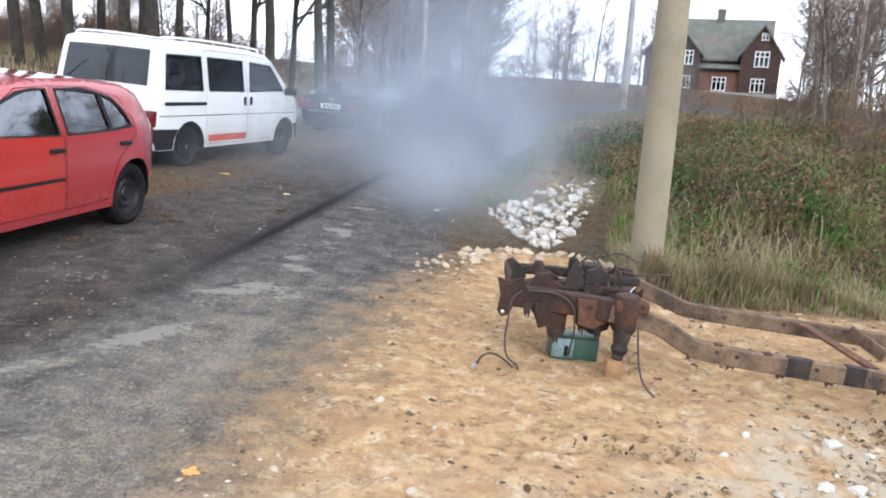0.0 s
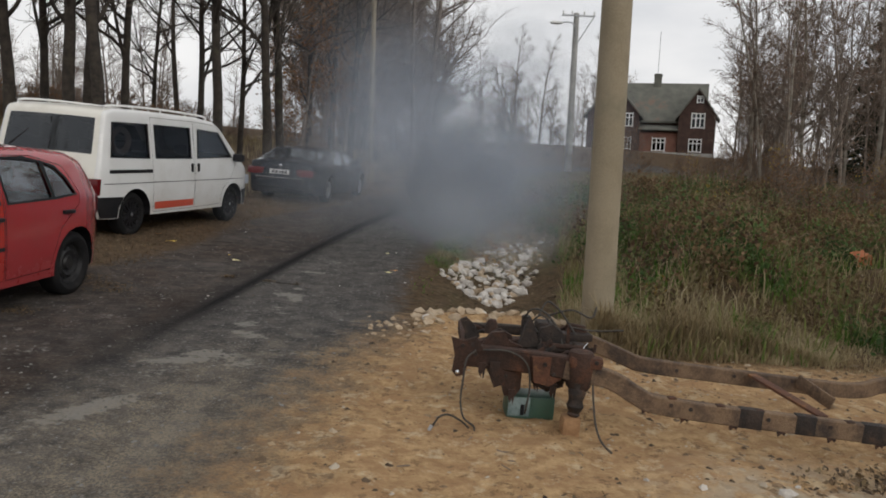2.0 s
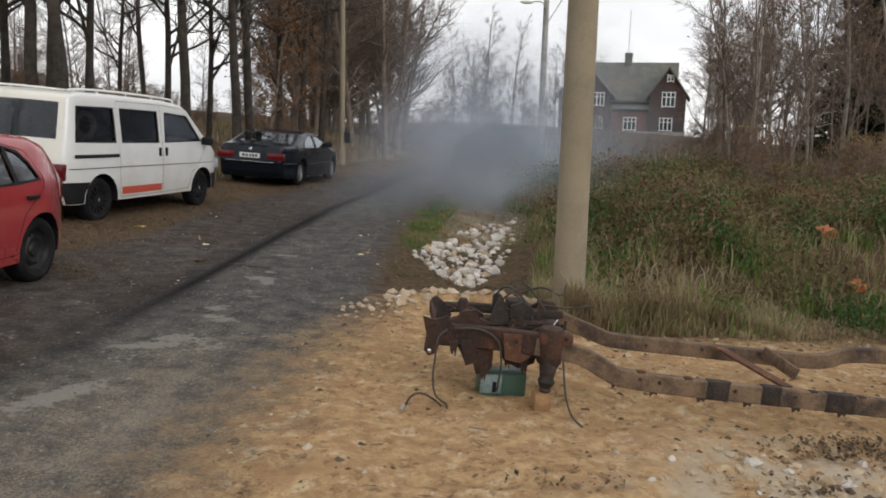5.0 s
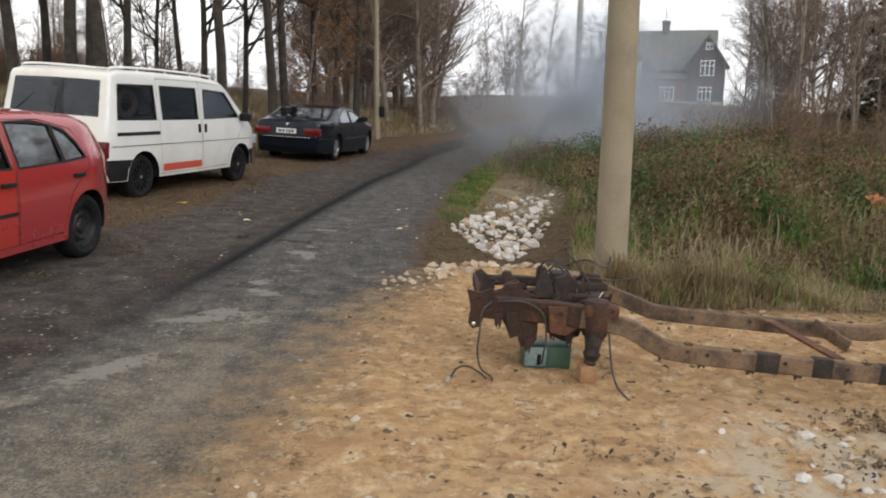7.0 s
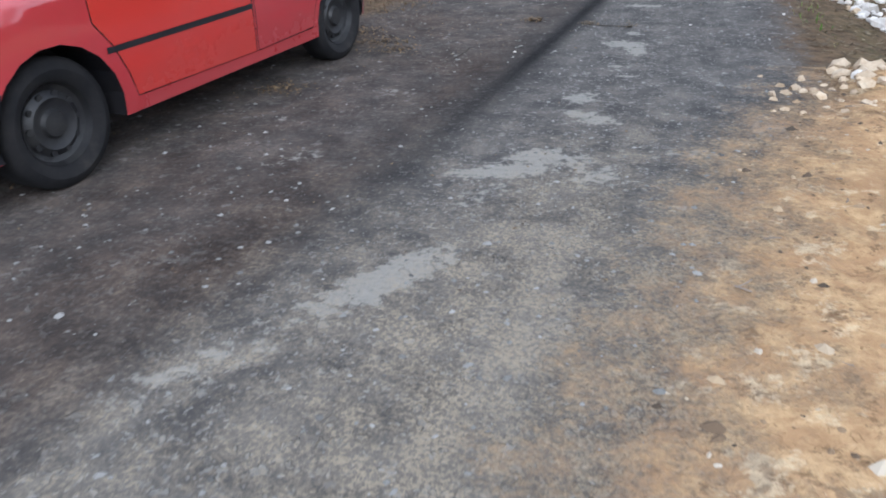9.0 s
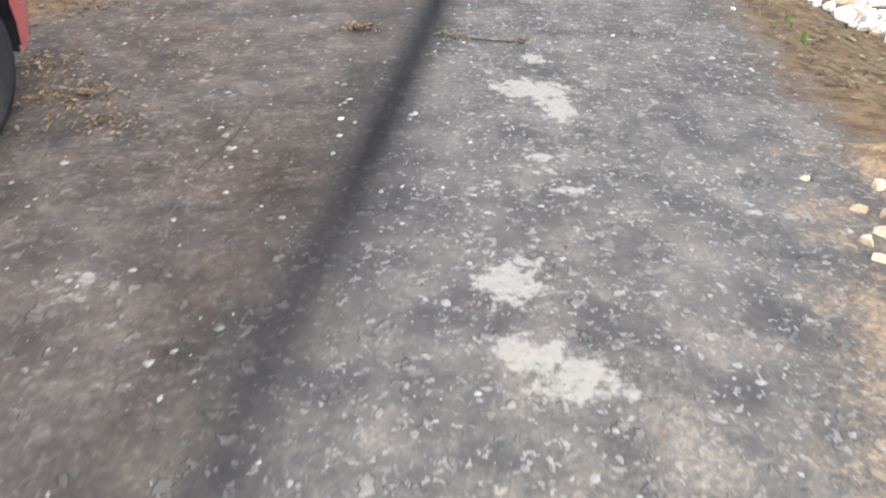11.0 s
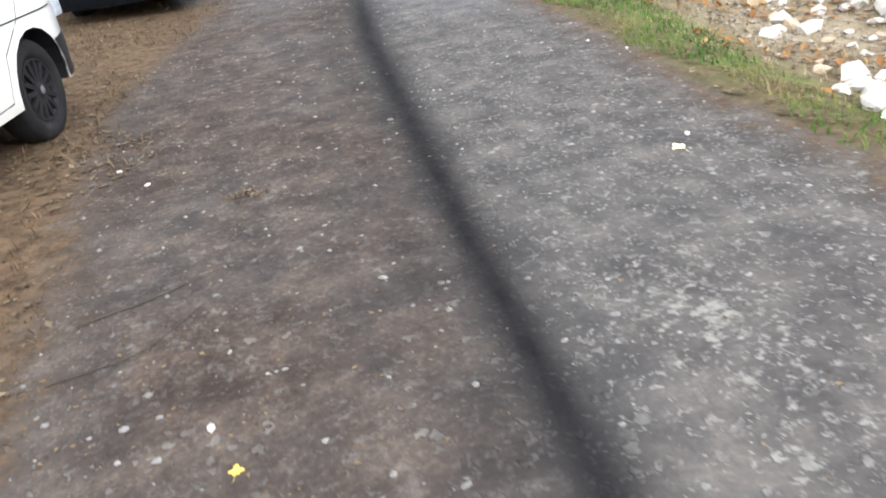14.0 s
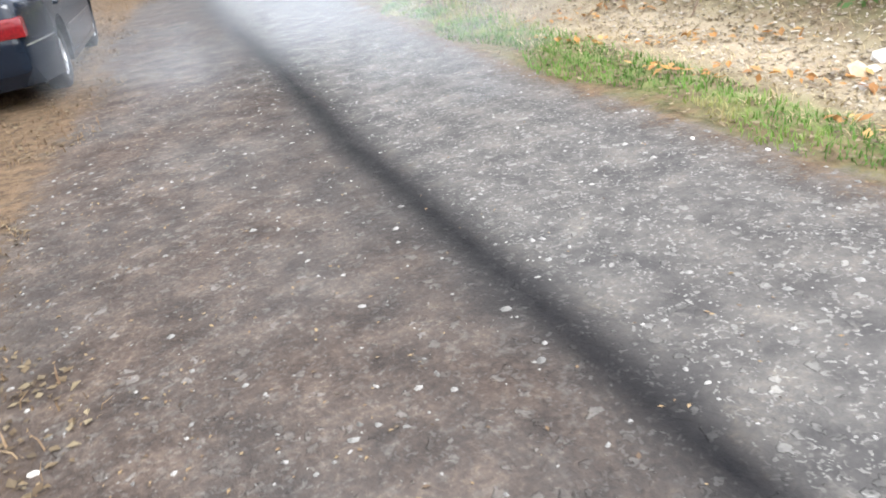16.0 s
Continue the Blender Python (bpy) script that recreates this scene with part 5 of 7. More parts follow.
    part("case", bm, GREEN_BOX, base, "", True)
    for x0, x1, m in ((.905, 1.045, BLUE_GLAZE), (1.06, 1.205, GREEN_BOX)):
        bm = bmesh.new()
        box(bm, x0, x1, 5.462, 5.470, .02, .145, .003)
        part("side_panel", bm, m, base, "", True)
    bm = bmesh.new()
    box(bm, .985, 1.01, 5.452, 5.464, .03, .10, .004)
    part("clamp", bm, PLASTIC, base)
    tagged(base, "dark green battery with a blue-grey panel on the sand", "battery")


ladder_frame()


# ---- poles ----
LEAN = -2.7  # the land tilts a little against the upright
def near_pole():
    base = new("utility_pole")
    bm = bmesh.new()
    pts = [(2.125, 7.88, .5 * i - .15) for i in range(20)]
    tube(bm, pts, [.154 - .005 * p[2] for p in pts], 28)
    part("pole_shaft", bm, CONCRETE, base, "", True)
    base.matrix_world = Matrix.Translation((2.125, 7.88, 0)) @ pose(0, 0, 0, 0, LEAN, 0) @ Matrix.Translation((-2.125, -7.88, 0))
    tagged(base, "thick tan concrete utility pole at the grass bank", "pole")


def lamp_pole():
    x, y = 9.0, 40.0
    g = float(height(x, y))
    base = new("street_lamp")
    bm = bmesh.new()
    tube(bm, [(x, y, g - .2), (x, y, 4.5), (x, y, 8.75)], [.19, .16, .13], 14)
    part("pole_shaft", bm, CONCRETE_GREY, base, "", True)
    bm = bmesh.new()
    tube(bm, smooth_path([(x, y - .1, 7.5), (x - .08, y - .2, 8.0), (x - .35, y - .25, 8.25), (x - .9, y - .3, 8.22)], 5), .03, 8)
    part("arm", bm, GALV, base, "", True)
    bm = bmesh.new()
    bmesh.ops.create_uvsphere(bm, u_segments=16, v_segments=10, radius=1, matrix=Matrix.Translation((x - 1.05, y - .3, 8.2)) @ Matrix.Diagonal((.34, .13, .09, 1)))
    part("lamp_head", bm, FRAME_WHITE, base, "pale lamp head", True)
    bm = bmesh.new()
    bar(bm, (x - .75, y - .16, 8.6), (x + .9, y - .16, 8.6), .08, .07)
    part("crossarm", bm, GALV, base)
    bm = bmesh.new()
    bar(bm, (x + .08, y - .16, 7.3), (x + .85, y - .16, 8.58), .05, .04)
    part("strut", bm, GALV, base)
    for dx in (-.7, -.25, .35, .85):
        bm = bmesh.new()
        lathe(bm, [(.02, 8.64), (.05, 8.68), (.035, 8.73), (.05, 8.77), (.02, 8.83), (.001, 8.83)], 8, "z")
        bmesh.ops.translate(bm, verts=bm.verts, vec=(x + dx, y - .16, 0))
        part("insulator", bm, FRAME_WHITE, base, "", True)
    base.matrix_world = Matrix.Translation((x, y, g)) @ pose(0, 0, 0, 0, LEAN, 0) @ Matrix.Translation((-x, -y, -g))
    tagged(base, "grey concrete pole with a street lamp and wire crossarm", "street lamp")


def white_pole():
    x, y = -.75, 31.0
    base = new("concrete_post")
    bm = bmesh.new()
    tube(bm, [(x, y, -.1), (x, y, 11)], [.105, .08], 12)
    part("pole_shaft", bm, CONCRETE, base, "", True)
    bm = bmesh.new()
    box(bm, x + .08, x + .3, y - .12, y + .12, .9, 1.3, .02)
    part("junction_box", bm, PLASTIC, base, "small dark junction box", True)
    base.matrix_world = Matrix.Translation((x, y, 0)) @ pose(0, 0, 0, 0, LEAN, 0) @ Matrix.Translation((-x, -y, 0))
    tagged(base, "slim weathered concrete pole beside the woods", "pole")


near_pole()
lamp_pole()
white_pole()


# ---- the timber house on the rise ----
def house():
    hs = new("house")

    def add(name, m, fn, label="", parent=None):
        bm = bmesh.new()
        fn(bm)
        bmesh.ops.recalc_face_normals(bm, faces=bm.faces)
        return part(name, bm, m, parent or hs, label)

    def gable(bm, x0, x1, y0, y1, ze, za):
        xm = (x0 + x1) / 2
        f = [bm.verts.new((x, y, z)) for y in (y0, y1) for x, z in ((x0, -.6), (x1, -.6), (x1, ze), (xm, za), (x0, ze))]
        bm.faces.new(f[:5])
        bm.faces.new(f[5:])
        for i in range(5):
            j = (i + 1) % 5
            bm.faces.new((f[i], f[j], f[5 + j], f[5 + i]))

    def roof(bm, x0, x1, y0, y1, ze, za, o=.35, t=.18):
        xm = (x0 + x1) / 2
        k = (za - ze) / (xm - x0)
        prof = [(x0 - o, ze - o * k), (xm, za), (x1 + o, ze - o * k), (x1 + o, ze - o * k + t), (xm, za + t * 1.3), (x0 - o, ze - o * k + t)]
        a = [bm.verts.new((x, y0 - .35, z)) for x, z in prof]
        b = [bm.verts.new((x, y1, z)) for x, z in prof]
        for i in range(6):
            j = (i + 1) % 6
            bm.faces.new((a[i], a[j], b[j], b[i]))
        bm.faces.new((a[0], a[1], a[4], a[5]))
        bm.faces.new((a[1], a[2], a[3], a[4]))

    add("gable_wall", WALL_TIMBER, lambda b: gable(b, -1.7, 1.6, 0, 6, 3.7, 6.05), "dark brown timber gable")
    add("gable_wall", WALL_TIMBER, lambda b: gable(b, -10.2, -5.3, 0, 6, 3.7, 6.5), "dark brown timber gable")
    add("roof", ROOF, lambda b: roof(b, -1.7, 1.6, 0, 5, 3.7, 6.05))
    add("roof", ROOF, lambda b: roof(b, -10.2, -5.3, 0, 5, 3.7, 6.5))

    def main_roof(b):
        prof = [(1.0, 3.2), (4.6, 7.0), (8.6, 3.2), (8.6, 3.0), (4.6, 6.75), (1.0, 3.0)]
        a = [b.verts.new((-9.6, y, z)) for y, z in prof]
        c = [b.verts.new((.8, y, z)) for y, z in prof]
        for i in range(6):
            j = (i + 1) % 6
            b.faces.new((a[i], a[j], c[j], c[i]))
        b.faces.new(a)
        b.faces.new(c)
    add("roof", ROOF, main_roof, "grey slate main roof")
    add("wall", WALL_TIMBER, lambda b: box(b, -9.4, .6, 1.4, 8.2, -.6, 3.2))
    add("porch", WALL_BRICK, lambda b: box(b, -5.2, -1.75, .3, 1.6, -.6, 2.1), "reddish brick porch")
    add("porch_roof", ROOF, lambda b: bar(b, (-3.5, -.1, 2.3), (-3.5, 1.8, 2.9), .12, 3.7, bevel=0))
    add("plinth", CONCRETE_GREY, lambda b: box(b, -10.3, 1.65, -.06, 1.2, -.6, .25))
    add("chimney", ROOF, lambda b: (box(b, -4.4, -3.7, 4.2, 4.9, 6.2, 7.9), box(b, -4.45, -3.65, 4.15, 4.95, 7.7, 7.8)))
    add("aerial", GALV, lambda b: tube(b, [(-4.1, 4.6, 7.8), (-4.1, 4.6, 12.0)], .03, 5))

    def win(x, z, w, h, y=-.04, panes=3):
        wn = add("window", GLASS_DARK, lambda b: box(b, x - w / 2, x + w / 2, y - .01, y + .02, z - h / 2, z + h / 2))
        wn["label"] = "white-framed window"
        t = .09
        for sx in (-1, 1):
            add("frame", FRAME_WHITE, lambda b: box(b, x + sx * w / 2 - t / 2, x + sx * w / 2 + t / 2, y - .06, y + .03, z - h / 2 - t, z + h / 2 + t), "", wn)
        for sz in (-1, 1):
            add("frame", FRAME_WHITE, lambda b: box(b, x - w / 2, x + w / 2, y - .06, y + .03, z + sz * h / 2 - t / 2, z + sz * h / 2 + t / 2), "", wn)
        for i in range(1, panes):
            xx = x - w / 2 + w * i / panes
            add("glazing_bar", FRAME_WHITE, lambda b: box(b, xx - .05, xx + .05, y - .05, y + .025, z - h / 2, z + h / 2), "", wn)
        add("glazing_bar", FRAME_WHITE, lambda b: box(b, x - w / 2, x + w / 2, y - .045, y + .022, z + h * .14, z + h * .14 + .08), "", wn)

    win(.02, 3.25, 1.15, 1.3)
    win(-.1, .95, 1.1, 1.15)
    win(.1, 5.2, .55, .55, panes=2)
    win(-6.4, 3.2, 1.0, 1.2)
    win(-6.4, 1.0, .9, 1.1)
    win(-7.7, 5.4, .6, .6, panes=2)
    win(-8.9, 3.2, 1.0, 1.2)
    win(-3.4, .95, 1.15, 1.15, y=.26)
    tagged(hs, "dark timber two-storey house with white windows on the rise", "house")
    hs.matrix_world = pose(28.15, 72.0, 2.65, 0, LEAN, 0) @ pose(0, 0, 0, 0, 0, -21.5)


house()

# ---- trees ----
def rods(paths, sides):
    """Vertices and faces of many tapered rods; each a list of (point, radius)."""
    vs, fs = [], []
    cs = [(math.cos(2 * math.pi * j / sides), math.sin(2 * math.pi * j / sides)) for j in range(sides)]
    for path in paths:
        b = len(vs)
        for i, (p, r) in enumerate(path):
            q0, q1 = path[max(0, i - 1)][0], path[min(len(path) - 1, i + 1)][0]
            d = (q1 - q0).normalized()
            u = d.cross(Vector((0, 0, 1)) if abs(d.z) < .9 else Vector((1, 0, 0))).normalized()
            v = d.cross(u)
            vs += [tuple(p + u * (r * c) + v * (r * s)) for c, s in cs]
        for i in range(len(path) - 1):
            for j in range(sides):
                k = (j + 1) % sides
                fs.append((b + i * sides + j, b + i * sides + k, b + (i + 1) * sides + k, b + (i + 1) * sides + j))
    return vs, fs


def limb(rng, p, d, length, r, n, wob, up=.1, taper=.35):
    path = [(p.copy(), r)]
    for i in range(n):
        d = (d + Vector((rng.gauss(0, wob), rng.gauss(0, wob), rng.gauss(0, wob) + up / n))).normalized()
        p = p + d * (length / n)
        path.append((p.copy(), max(.0035, r * (1 - (1 - taper) * (i + 1) / n))))
    return path, d


def side_dir(rng, d, angle):
    u = d.cross(Vector((rng.gauss(0, 1), rng.gauss(0, 1), rng.gauss(0, 1)))).normalized()
    return (d * math.cos(angle) + u * math.sin(angle)).normalized()


def bare_tree(name, seed, tall, r, first, n_limbs, limb_len, bark, twig, kids=7, twigs=7, forked=False, leaf=None, leaf_n=0, twig_r=.007):
    rng = random.Random(seed)
    trunk, limbs, fine = [], [], []
    stems = []
    t, d = limb(rng, Vector((0, 0, -.3)), Vector((rng.gauss(0, .04), rng.gauss(0, .04), 1)).normalized(), tall, r, 14, .035, .02, .12)
    stems.append(t)
    if forked:
        k = 4
        t2, _ = limb(rng, t[k][0], side_dir(rng, Vector((0, 0, 1)), .28), tall * .7, t[k][1] * .7, 10, .04, .15, .12)
        stems.append(t2)
    trunk += stems
    for st in stems:
        for i in range(n_limbs // len(stems)):
            f = first + (1 - first) * (i + rng.random()) / (n_limbs / len(stems))
            x = f * (len(st) - 1)
            k = min(len(st) - 2, int(x))
            p = st[k][0].lerp(st[k + 1][0], x - k)
            pr = st[k][1]
            dd = side_dir(rng, Vector((0, 0, 1)), rng.uniform(.6, 1.25))
            ll = limb_len * (1.15 - .75 * f) * rng.uniform(.6, 1.2)
            lp, ld = limb(rng, p, dd, ll, min(pr * .55, .014 + ll * .017), 6, .12, .35, .2)
            limbs.append(lp)
            for j in range(kids):
                m = rng.randint(1, 5)
                q = lp[m][0].lerp(lp[m + 1][0], rng.random())
                kd = side_dir(rng, (lp[m + 1][0] - lp[m][0]).normalized(), rng.uniform(.4, 1.0))
                kl = ll * rng.uniform(.25, .5)
                kp, _ = limb(rng, q, kd, kl, max(twig_r * 1.3, lp[m][1] * .5), 4, .14, .25, .3)
                limbs.append(kp)
                for w in range(twigs):
                    m2 = rng.randint(0, 3)
                    q2 = kp[m2][0].lerp(kp[m2 + 1][0], rng.random())
                    wp, _ = limb(rng, q2, side_dir(rng, kd, rng.uniform(.4, 1.0)), kl * rng.uniform(.3, .7), twig_r, 2, .2, .2, .5)
                    fine.append(wp)
    ob = new(name)
    v, f = rods(trunk, 9)
    fast("trunk", v, f, bark, ob, True)
    v, f = rods(limbs, 4)
    fast("branchwork", v, f, bark if bark is not BARK_PALE else TWIGS, ob)
    v, f = rods(fine, 3)
    fast("crown", v, f, twig, ob)
    if leaf:
        vs, fs = [], []
        for i in range(leaf_n):
            p = rng.choice(fine)[-1][0]
            leaf_quad(rng, vs, fs, p + Vector((rng.gauss(0, .06), rng.gauss(0, .06), rng.gauss(0, .06))), .045)
        fast("foliage", vs, fs, leaf, ob)
    return ob


def leaf_quad(rng, vs, fs, p, s):
    a = Vector((rng.gauss(0, 1), rng.gauss(0, 1), rng.gauss(0, .6))).normalized()
    b = a.cross(Vector((rng.gauss(0, 1), rng.gauss(0, 1), rng.gauss(0, 1)))).normalized()
    s = s * rng.uniform(.6, 1.3)
    i = len(vs)
    vs += [tuple(p - a * s), tuple(p + b * s * .6), tuple(p + a * s), tuple(p - b * s * .6)]
    fs.append((i, i + 1, i + 2, i + 3))


def conifer(name, seed, tall):
    rng = random.Random(seed)
    ob = new(name)
    trunk, _ = limb(rng, Vector((0, 0, -.2)), Vector((0, 0, 1)), tall, .16, 8, .01, 0, .1)
    limbs, vs, fs = [], [], []
    for i in range(150):
        z = tall * (.08 + .9 * i / 150)
        ll = (tall - z) * .23 + .3
        a = i * 2.4
        d = Vector((math.cos(a), math.sin(a), -.12))
        lp, _ = limb(rng, Vector((0, 0, z)), d.normalized(), ll, .02, 4, .05, -.15, .3)
        limbs.append(lp)
        for j in range(int(75 * ll)):
            m = rng.randint(0, 3)
            p = lp[m][0].lerp(lp[m + 1][0], rng.random())
            leaf_quad(rng, vs, fs, p + Vector((rng.gauss(0, .12), rng.gauss(0, .12), rng.gauss(-.05, .07))), .12)
    v, f = rods([trunk], 8)
    fast("trunk", v, f, BARK_BROWN, ob, True)
    v, f = rods(limbs, 4)
    fast("branchwork", v, f, BARK_BROWN, ob)
    fast("crown", vs, fs, NEEDLES, ob)
    return ob


def plant(ob, x, y, rz, s, lean=0.0, first=False, sink=0.0):
    m = pose(x, y, float(height(x, y)) - sink, 0, LEAN, 0) @ pose(0, 0, 0, lean, lean * .6, rz) @ Matrix.Scale(s, 4)
    if first:
        ob.matrix_world = m
        return ob
    return copy_thing(ob, m)


def scatter_trees(kinds, places, label, category, group):
    used = set()
    for i, (k, x, y, rz, s, lean) in enumerate(places):
        o = plant(kinds[k], x, y, rz, s, lean, k not in used)
        if k not in used:
            used.add(k)
            tagged(o, label, category, group)


def woods():
    rng = random.Random(5)
    alders = [bare_tree("alder_tree", 11, 15, .165, .2, 28, 4.8, BARK, TWIGS, 8, 7, twig_r=.009), bare_tree("alder_tree", 12, 16, .15, .25, 26, 4.4, BARK, TWIGS, 8, 7, True, twig_r=.009), bare_tree("alder_tree", 13, 14, .13, .18, 28, 4.4, BARK, TWIGS, 8, 7, twig_r=.009)]
    # the row behind the cars: bearing, distance, kind, size
    row = [(-.60, 20, 2, 1.0), (-.57, 24, 1, 1.1), (-.535, 21, 0, 1.0), (-.505, 22, 1, 1.0), (-.47, 21, 0, 1.0), (-.43, 22.5, 2, 1.0), (-.401, 20, 0, 1.0), (-.381, 21.5, 1, 1.0), (-.362, 19.5, 0, 1.05), (-.335, 23.5, 2, 1.0),
           (-.243, 26, 2, .9), (-.22, 24, 1, 1.0), (-.193, 28, 2, .85), (-.157, 25, 0, 1.0), (-.139, 26.5, 1, .95), (-.105, 31, 2, .95), (-.08, 34, 0, .9), (-.055, 36, 1, .95), (-.30, 36, 2, .85), (-.27, 40, 1, .9)]
    scatter_trees(alders, [(k, .05 + b * d, .7 + d, rng.uniform(0, 360), s, rng.uniform(-3, 3)) for b, d, k, s in row], "bare dark-barked tree in the row behind the cars", "tree", "roadside trees")
    # the dense wood at the bend
    brown = [bare_tree("wood_tree", 21, 14, .15, .12, 30, 3.4, BARK_BROWN, TWIGS, 8, 7), bare_tree("wood_tree", 22, 13, .13, .1, 30, 3.0, BARK_BROWN, TWIGS_RED, 8, 7)]
    deep = []
    for i in range(44):
        b = rng.uniform(-.105, .05)
        d = rng.uniform(38, 66)
        x, y = .05 + b * d, .7 + d
        if x < road_left(y) - 1.5 or x > road_right(y) + 3:
            deep.append((rng.randint(0, 1), x, y, rng.uniform(0, 360), rng.uniform(.9, 1.25) * (1.05 if b < .02 else .8), rng.uniform(-3, 3)))
    for i in range(24):
        b, d = rng.uniform(-.66, -.2), rng.uniform(42, 75)
        deep.append((rng.randint(0, 1), .05 + b * d, .7 + d, rng.uniform(0, 360), rng.uniform(.35, .58), 0))
    for i in range(26):
        b, d = rng.uniform(.09, .33), rng.uniform(66, 95)
        if abs(b * d - 24) < 8 and d < 80:
            continue
        deep.append((rng.randint(0, 1), .05 + b * d, .7 + d, rng.uniform(0, 360), rng.uniform(.45, .7), 0))
    for i in range(40):
        b, d = rng.uniform(.43, .98), rng.uniform(46, 75)
        deep.append((rng.randint(0, 1), .05 + b * d, .7 + d, rng.uniform(0, 360), rng.uniform(.5, .8), 0))
    for i in range(30):
        a = rng.uniform(0, 6.28)
        x, y = 4 + 34 * math.sin(a) * rng.uniform(.7, 1.2), -4 - 30 * abs(math.cos(a)) * rng.uniform(.6, 1.2)
        if not (road_left(y) - 2 < x < road_right(y) + 2):
            deep.append((rng.randint(0, 1), x, y, rng.uniform(0, 360), rng.uniform(.8, 1.1), 0))
    scatter_trees(brown, deep, "bare brownish tree in the dense wood", "tree", "wood at the bend")
    # slim birches on the right-hand slope
    birch = [bare_tree("birch_tree", 31, 11, .065, .2, 24, 2.0, BARK_PALE, TWIGS_RED, 6, 6, False, RUSTY_LEAVES, 60), bare_tree("birch_tree", 32, 10, .05, .1, 24, 1.8, BARK_BROWN, TWIGS_RED, 6, 6, True, RUSTY_LEAVES, 90),
             bare_tree("birch_tree", 33, 9, .06, .15, 26, 2.2, BARK_BROWN, TWIGS, 6, 6)]
    pl = []
    for i in range(96):
        b = rng.uniform(.455, .95) if i < 78 else rng.uniform(.44, .55)
        d = rng.uniform(21, 46) if i < 78 else rng.uniform(44, 60)
        pl.append((rng.choice((0, 0, 1, 1, 2)), .05 + b * d, .7 + d, rng.uniform(0, 360), rng.uniform(.8, 1.2), rng.uniform(-4, 4)))
    pl.append((2, .05 + .45 * 30, 30.7, 40, 1.0, -2))
    scatter_trees(birch, pl, "slim bare birch sapling on the slope", "tree", "birches on the slope")
    con = conifer("spruce_tree", 41, 13)
    tagged(con, "dark green spruce behind the birches", "tree", "spruces")
    plant(con, 22.5, 34, 0, 1.0, 0, True)
    plant(con, 27, 38, 120, 1.1)
    plant(con, 25, 31, 200, .9)
    # orange-leaved small tree behind the saloon
    beech = bare_tree("beech_tree", 51, 6, .07, .15, 26, 2.0, BARK_BROWN, TWIGS_RED, 6, 6, False, RUSTY_LEAVES, 2600)
    tagged(beech, "small beech with rust-orange autumn leaves", "tree", "young beeches")
    plant(beech, -3.5, 30.5, 0, 1.1, 0, True)
    plant(beech, -4.6, 35, 90, .9)
    plant(beech, -2.9, 36, 200, 1.1)
    # thickets: many-stemmed shrubs
    sh = [bare_tree("bush", 61, 2.6, .02, .02, 26, 1.3, TWIGS, TWIGS, 6, 6, True, RUSTY_LEAVES, 280, .005), bare_tree("bush", 62, 2.2, .02, .02, 26, 1.2, TWIGS_RED, TWIGS_RED, 6, 6, True, YELLOW_LEAVES, 150, .005)]
    sp = []
    for i in range(60):
        b, d = rng.uniform(.34, .98), rng.uniform(14, 24)
        if b < .5 and i % 3:
            continue
        sp.append((0 if rng.random() < .6 else 1, .05 + b * d, .7 + d, rng.uniform(0, 360), rng.uniform(.35, .75) * (1.45 if b > .5 else 1), 0))
    for i in range(30):
        b, d = rng.uniform(.22, .9), rng.uniform(22, 42)
        if .27 < b < .42 and i % 2:
            continue
        sp.append((0, .05 + b * d, .7 + d, rng.uniform(0, 360), rng.uniform(.7, 1.2), 0))
    for i in range(34):
        b, d = rng.uniform(-.62, -.3), rng.uniform(27, 34)
        sp.append((0, .05 + b * d, .7 + d, rng.uniform(0, 360), rng.uniform(1.1, 1.55), 0))
    for i in range(80):
        b, d = rng.uniform(-.62, -.08), rng.uniform(25, 40)
        x, y = .05 + b * d, .7 + d
        if x < road_left(y) - 1.2:
            sp.append((0, x, y, rng.uniform(0, 360), rng.uniform(.7, 1.25), 0))
    for i in range(60):
        b, d = rng.uniform(-.16, .32), rng.uniform(42, 64)
        x, y = .05 + b * d, .7 + d
        if x < road_left(y) - 1.2 or x > road_right(y) + 1:
            sp.append((0, x, y, rng.uniform(0, 360), rng.uniform(1.2, 2.0), 0))
    for i in range(70):
        b, d = rng.uniform(.26, .98), rng.uniform(38, 66)
        if .25 < b < .43:
            continue
        sp.append((0 if rng.random() < .8 else 1, .05 + b * d, .7 + d, rng.uniform(0, 360), rng.uniform(1.1, 1.9), 0))
    for i in range(24):
        b, d = rng.uniform(-.66, -.15), rng.uniform(40, 55)
        x, y = .05 + b * d, .7 + d
        if x < road_left(y) - 1.5:
            sp.append((0, x, y, rng.uniform(0, 360), rng.uniform(1.0, 1.6), 0))
    scatter_trees(sh, sp, "tangled leafless bush on the bank", "bush", "thicket")


woods()

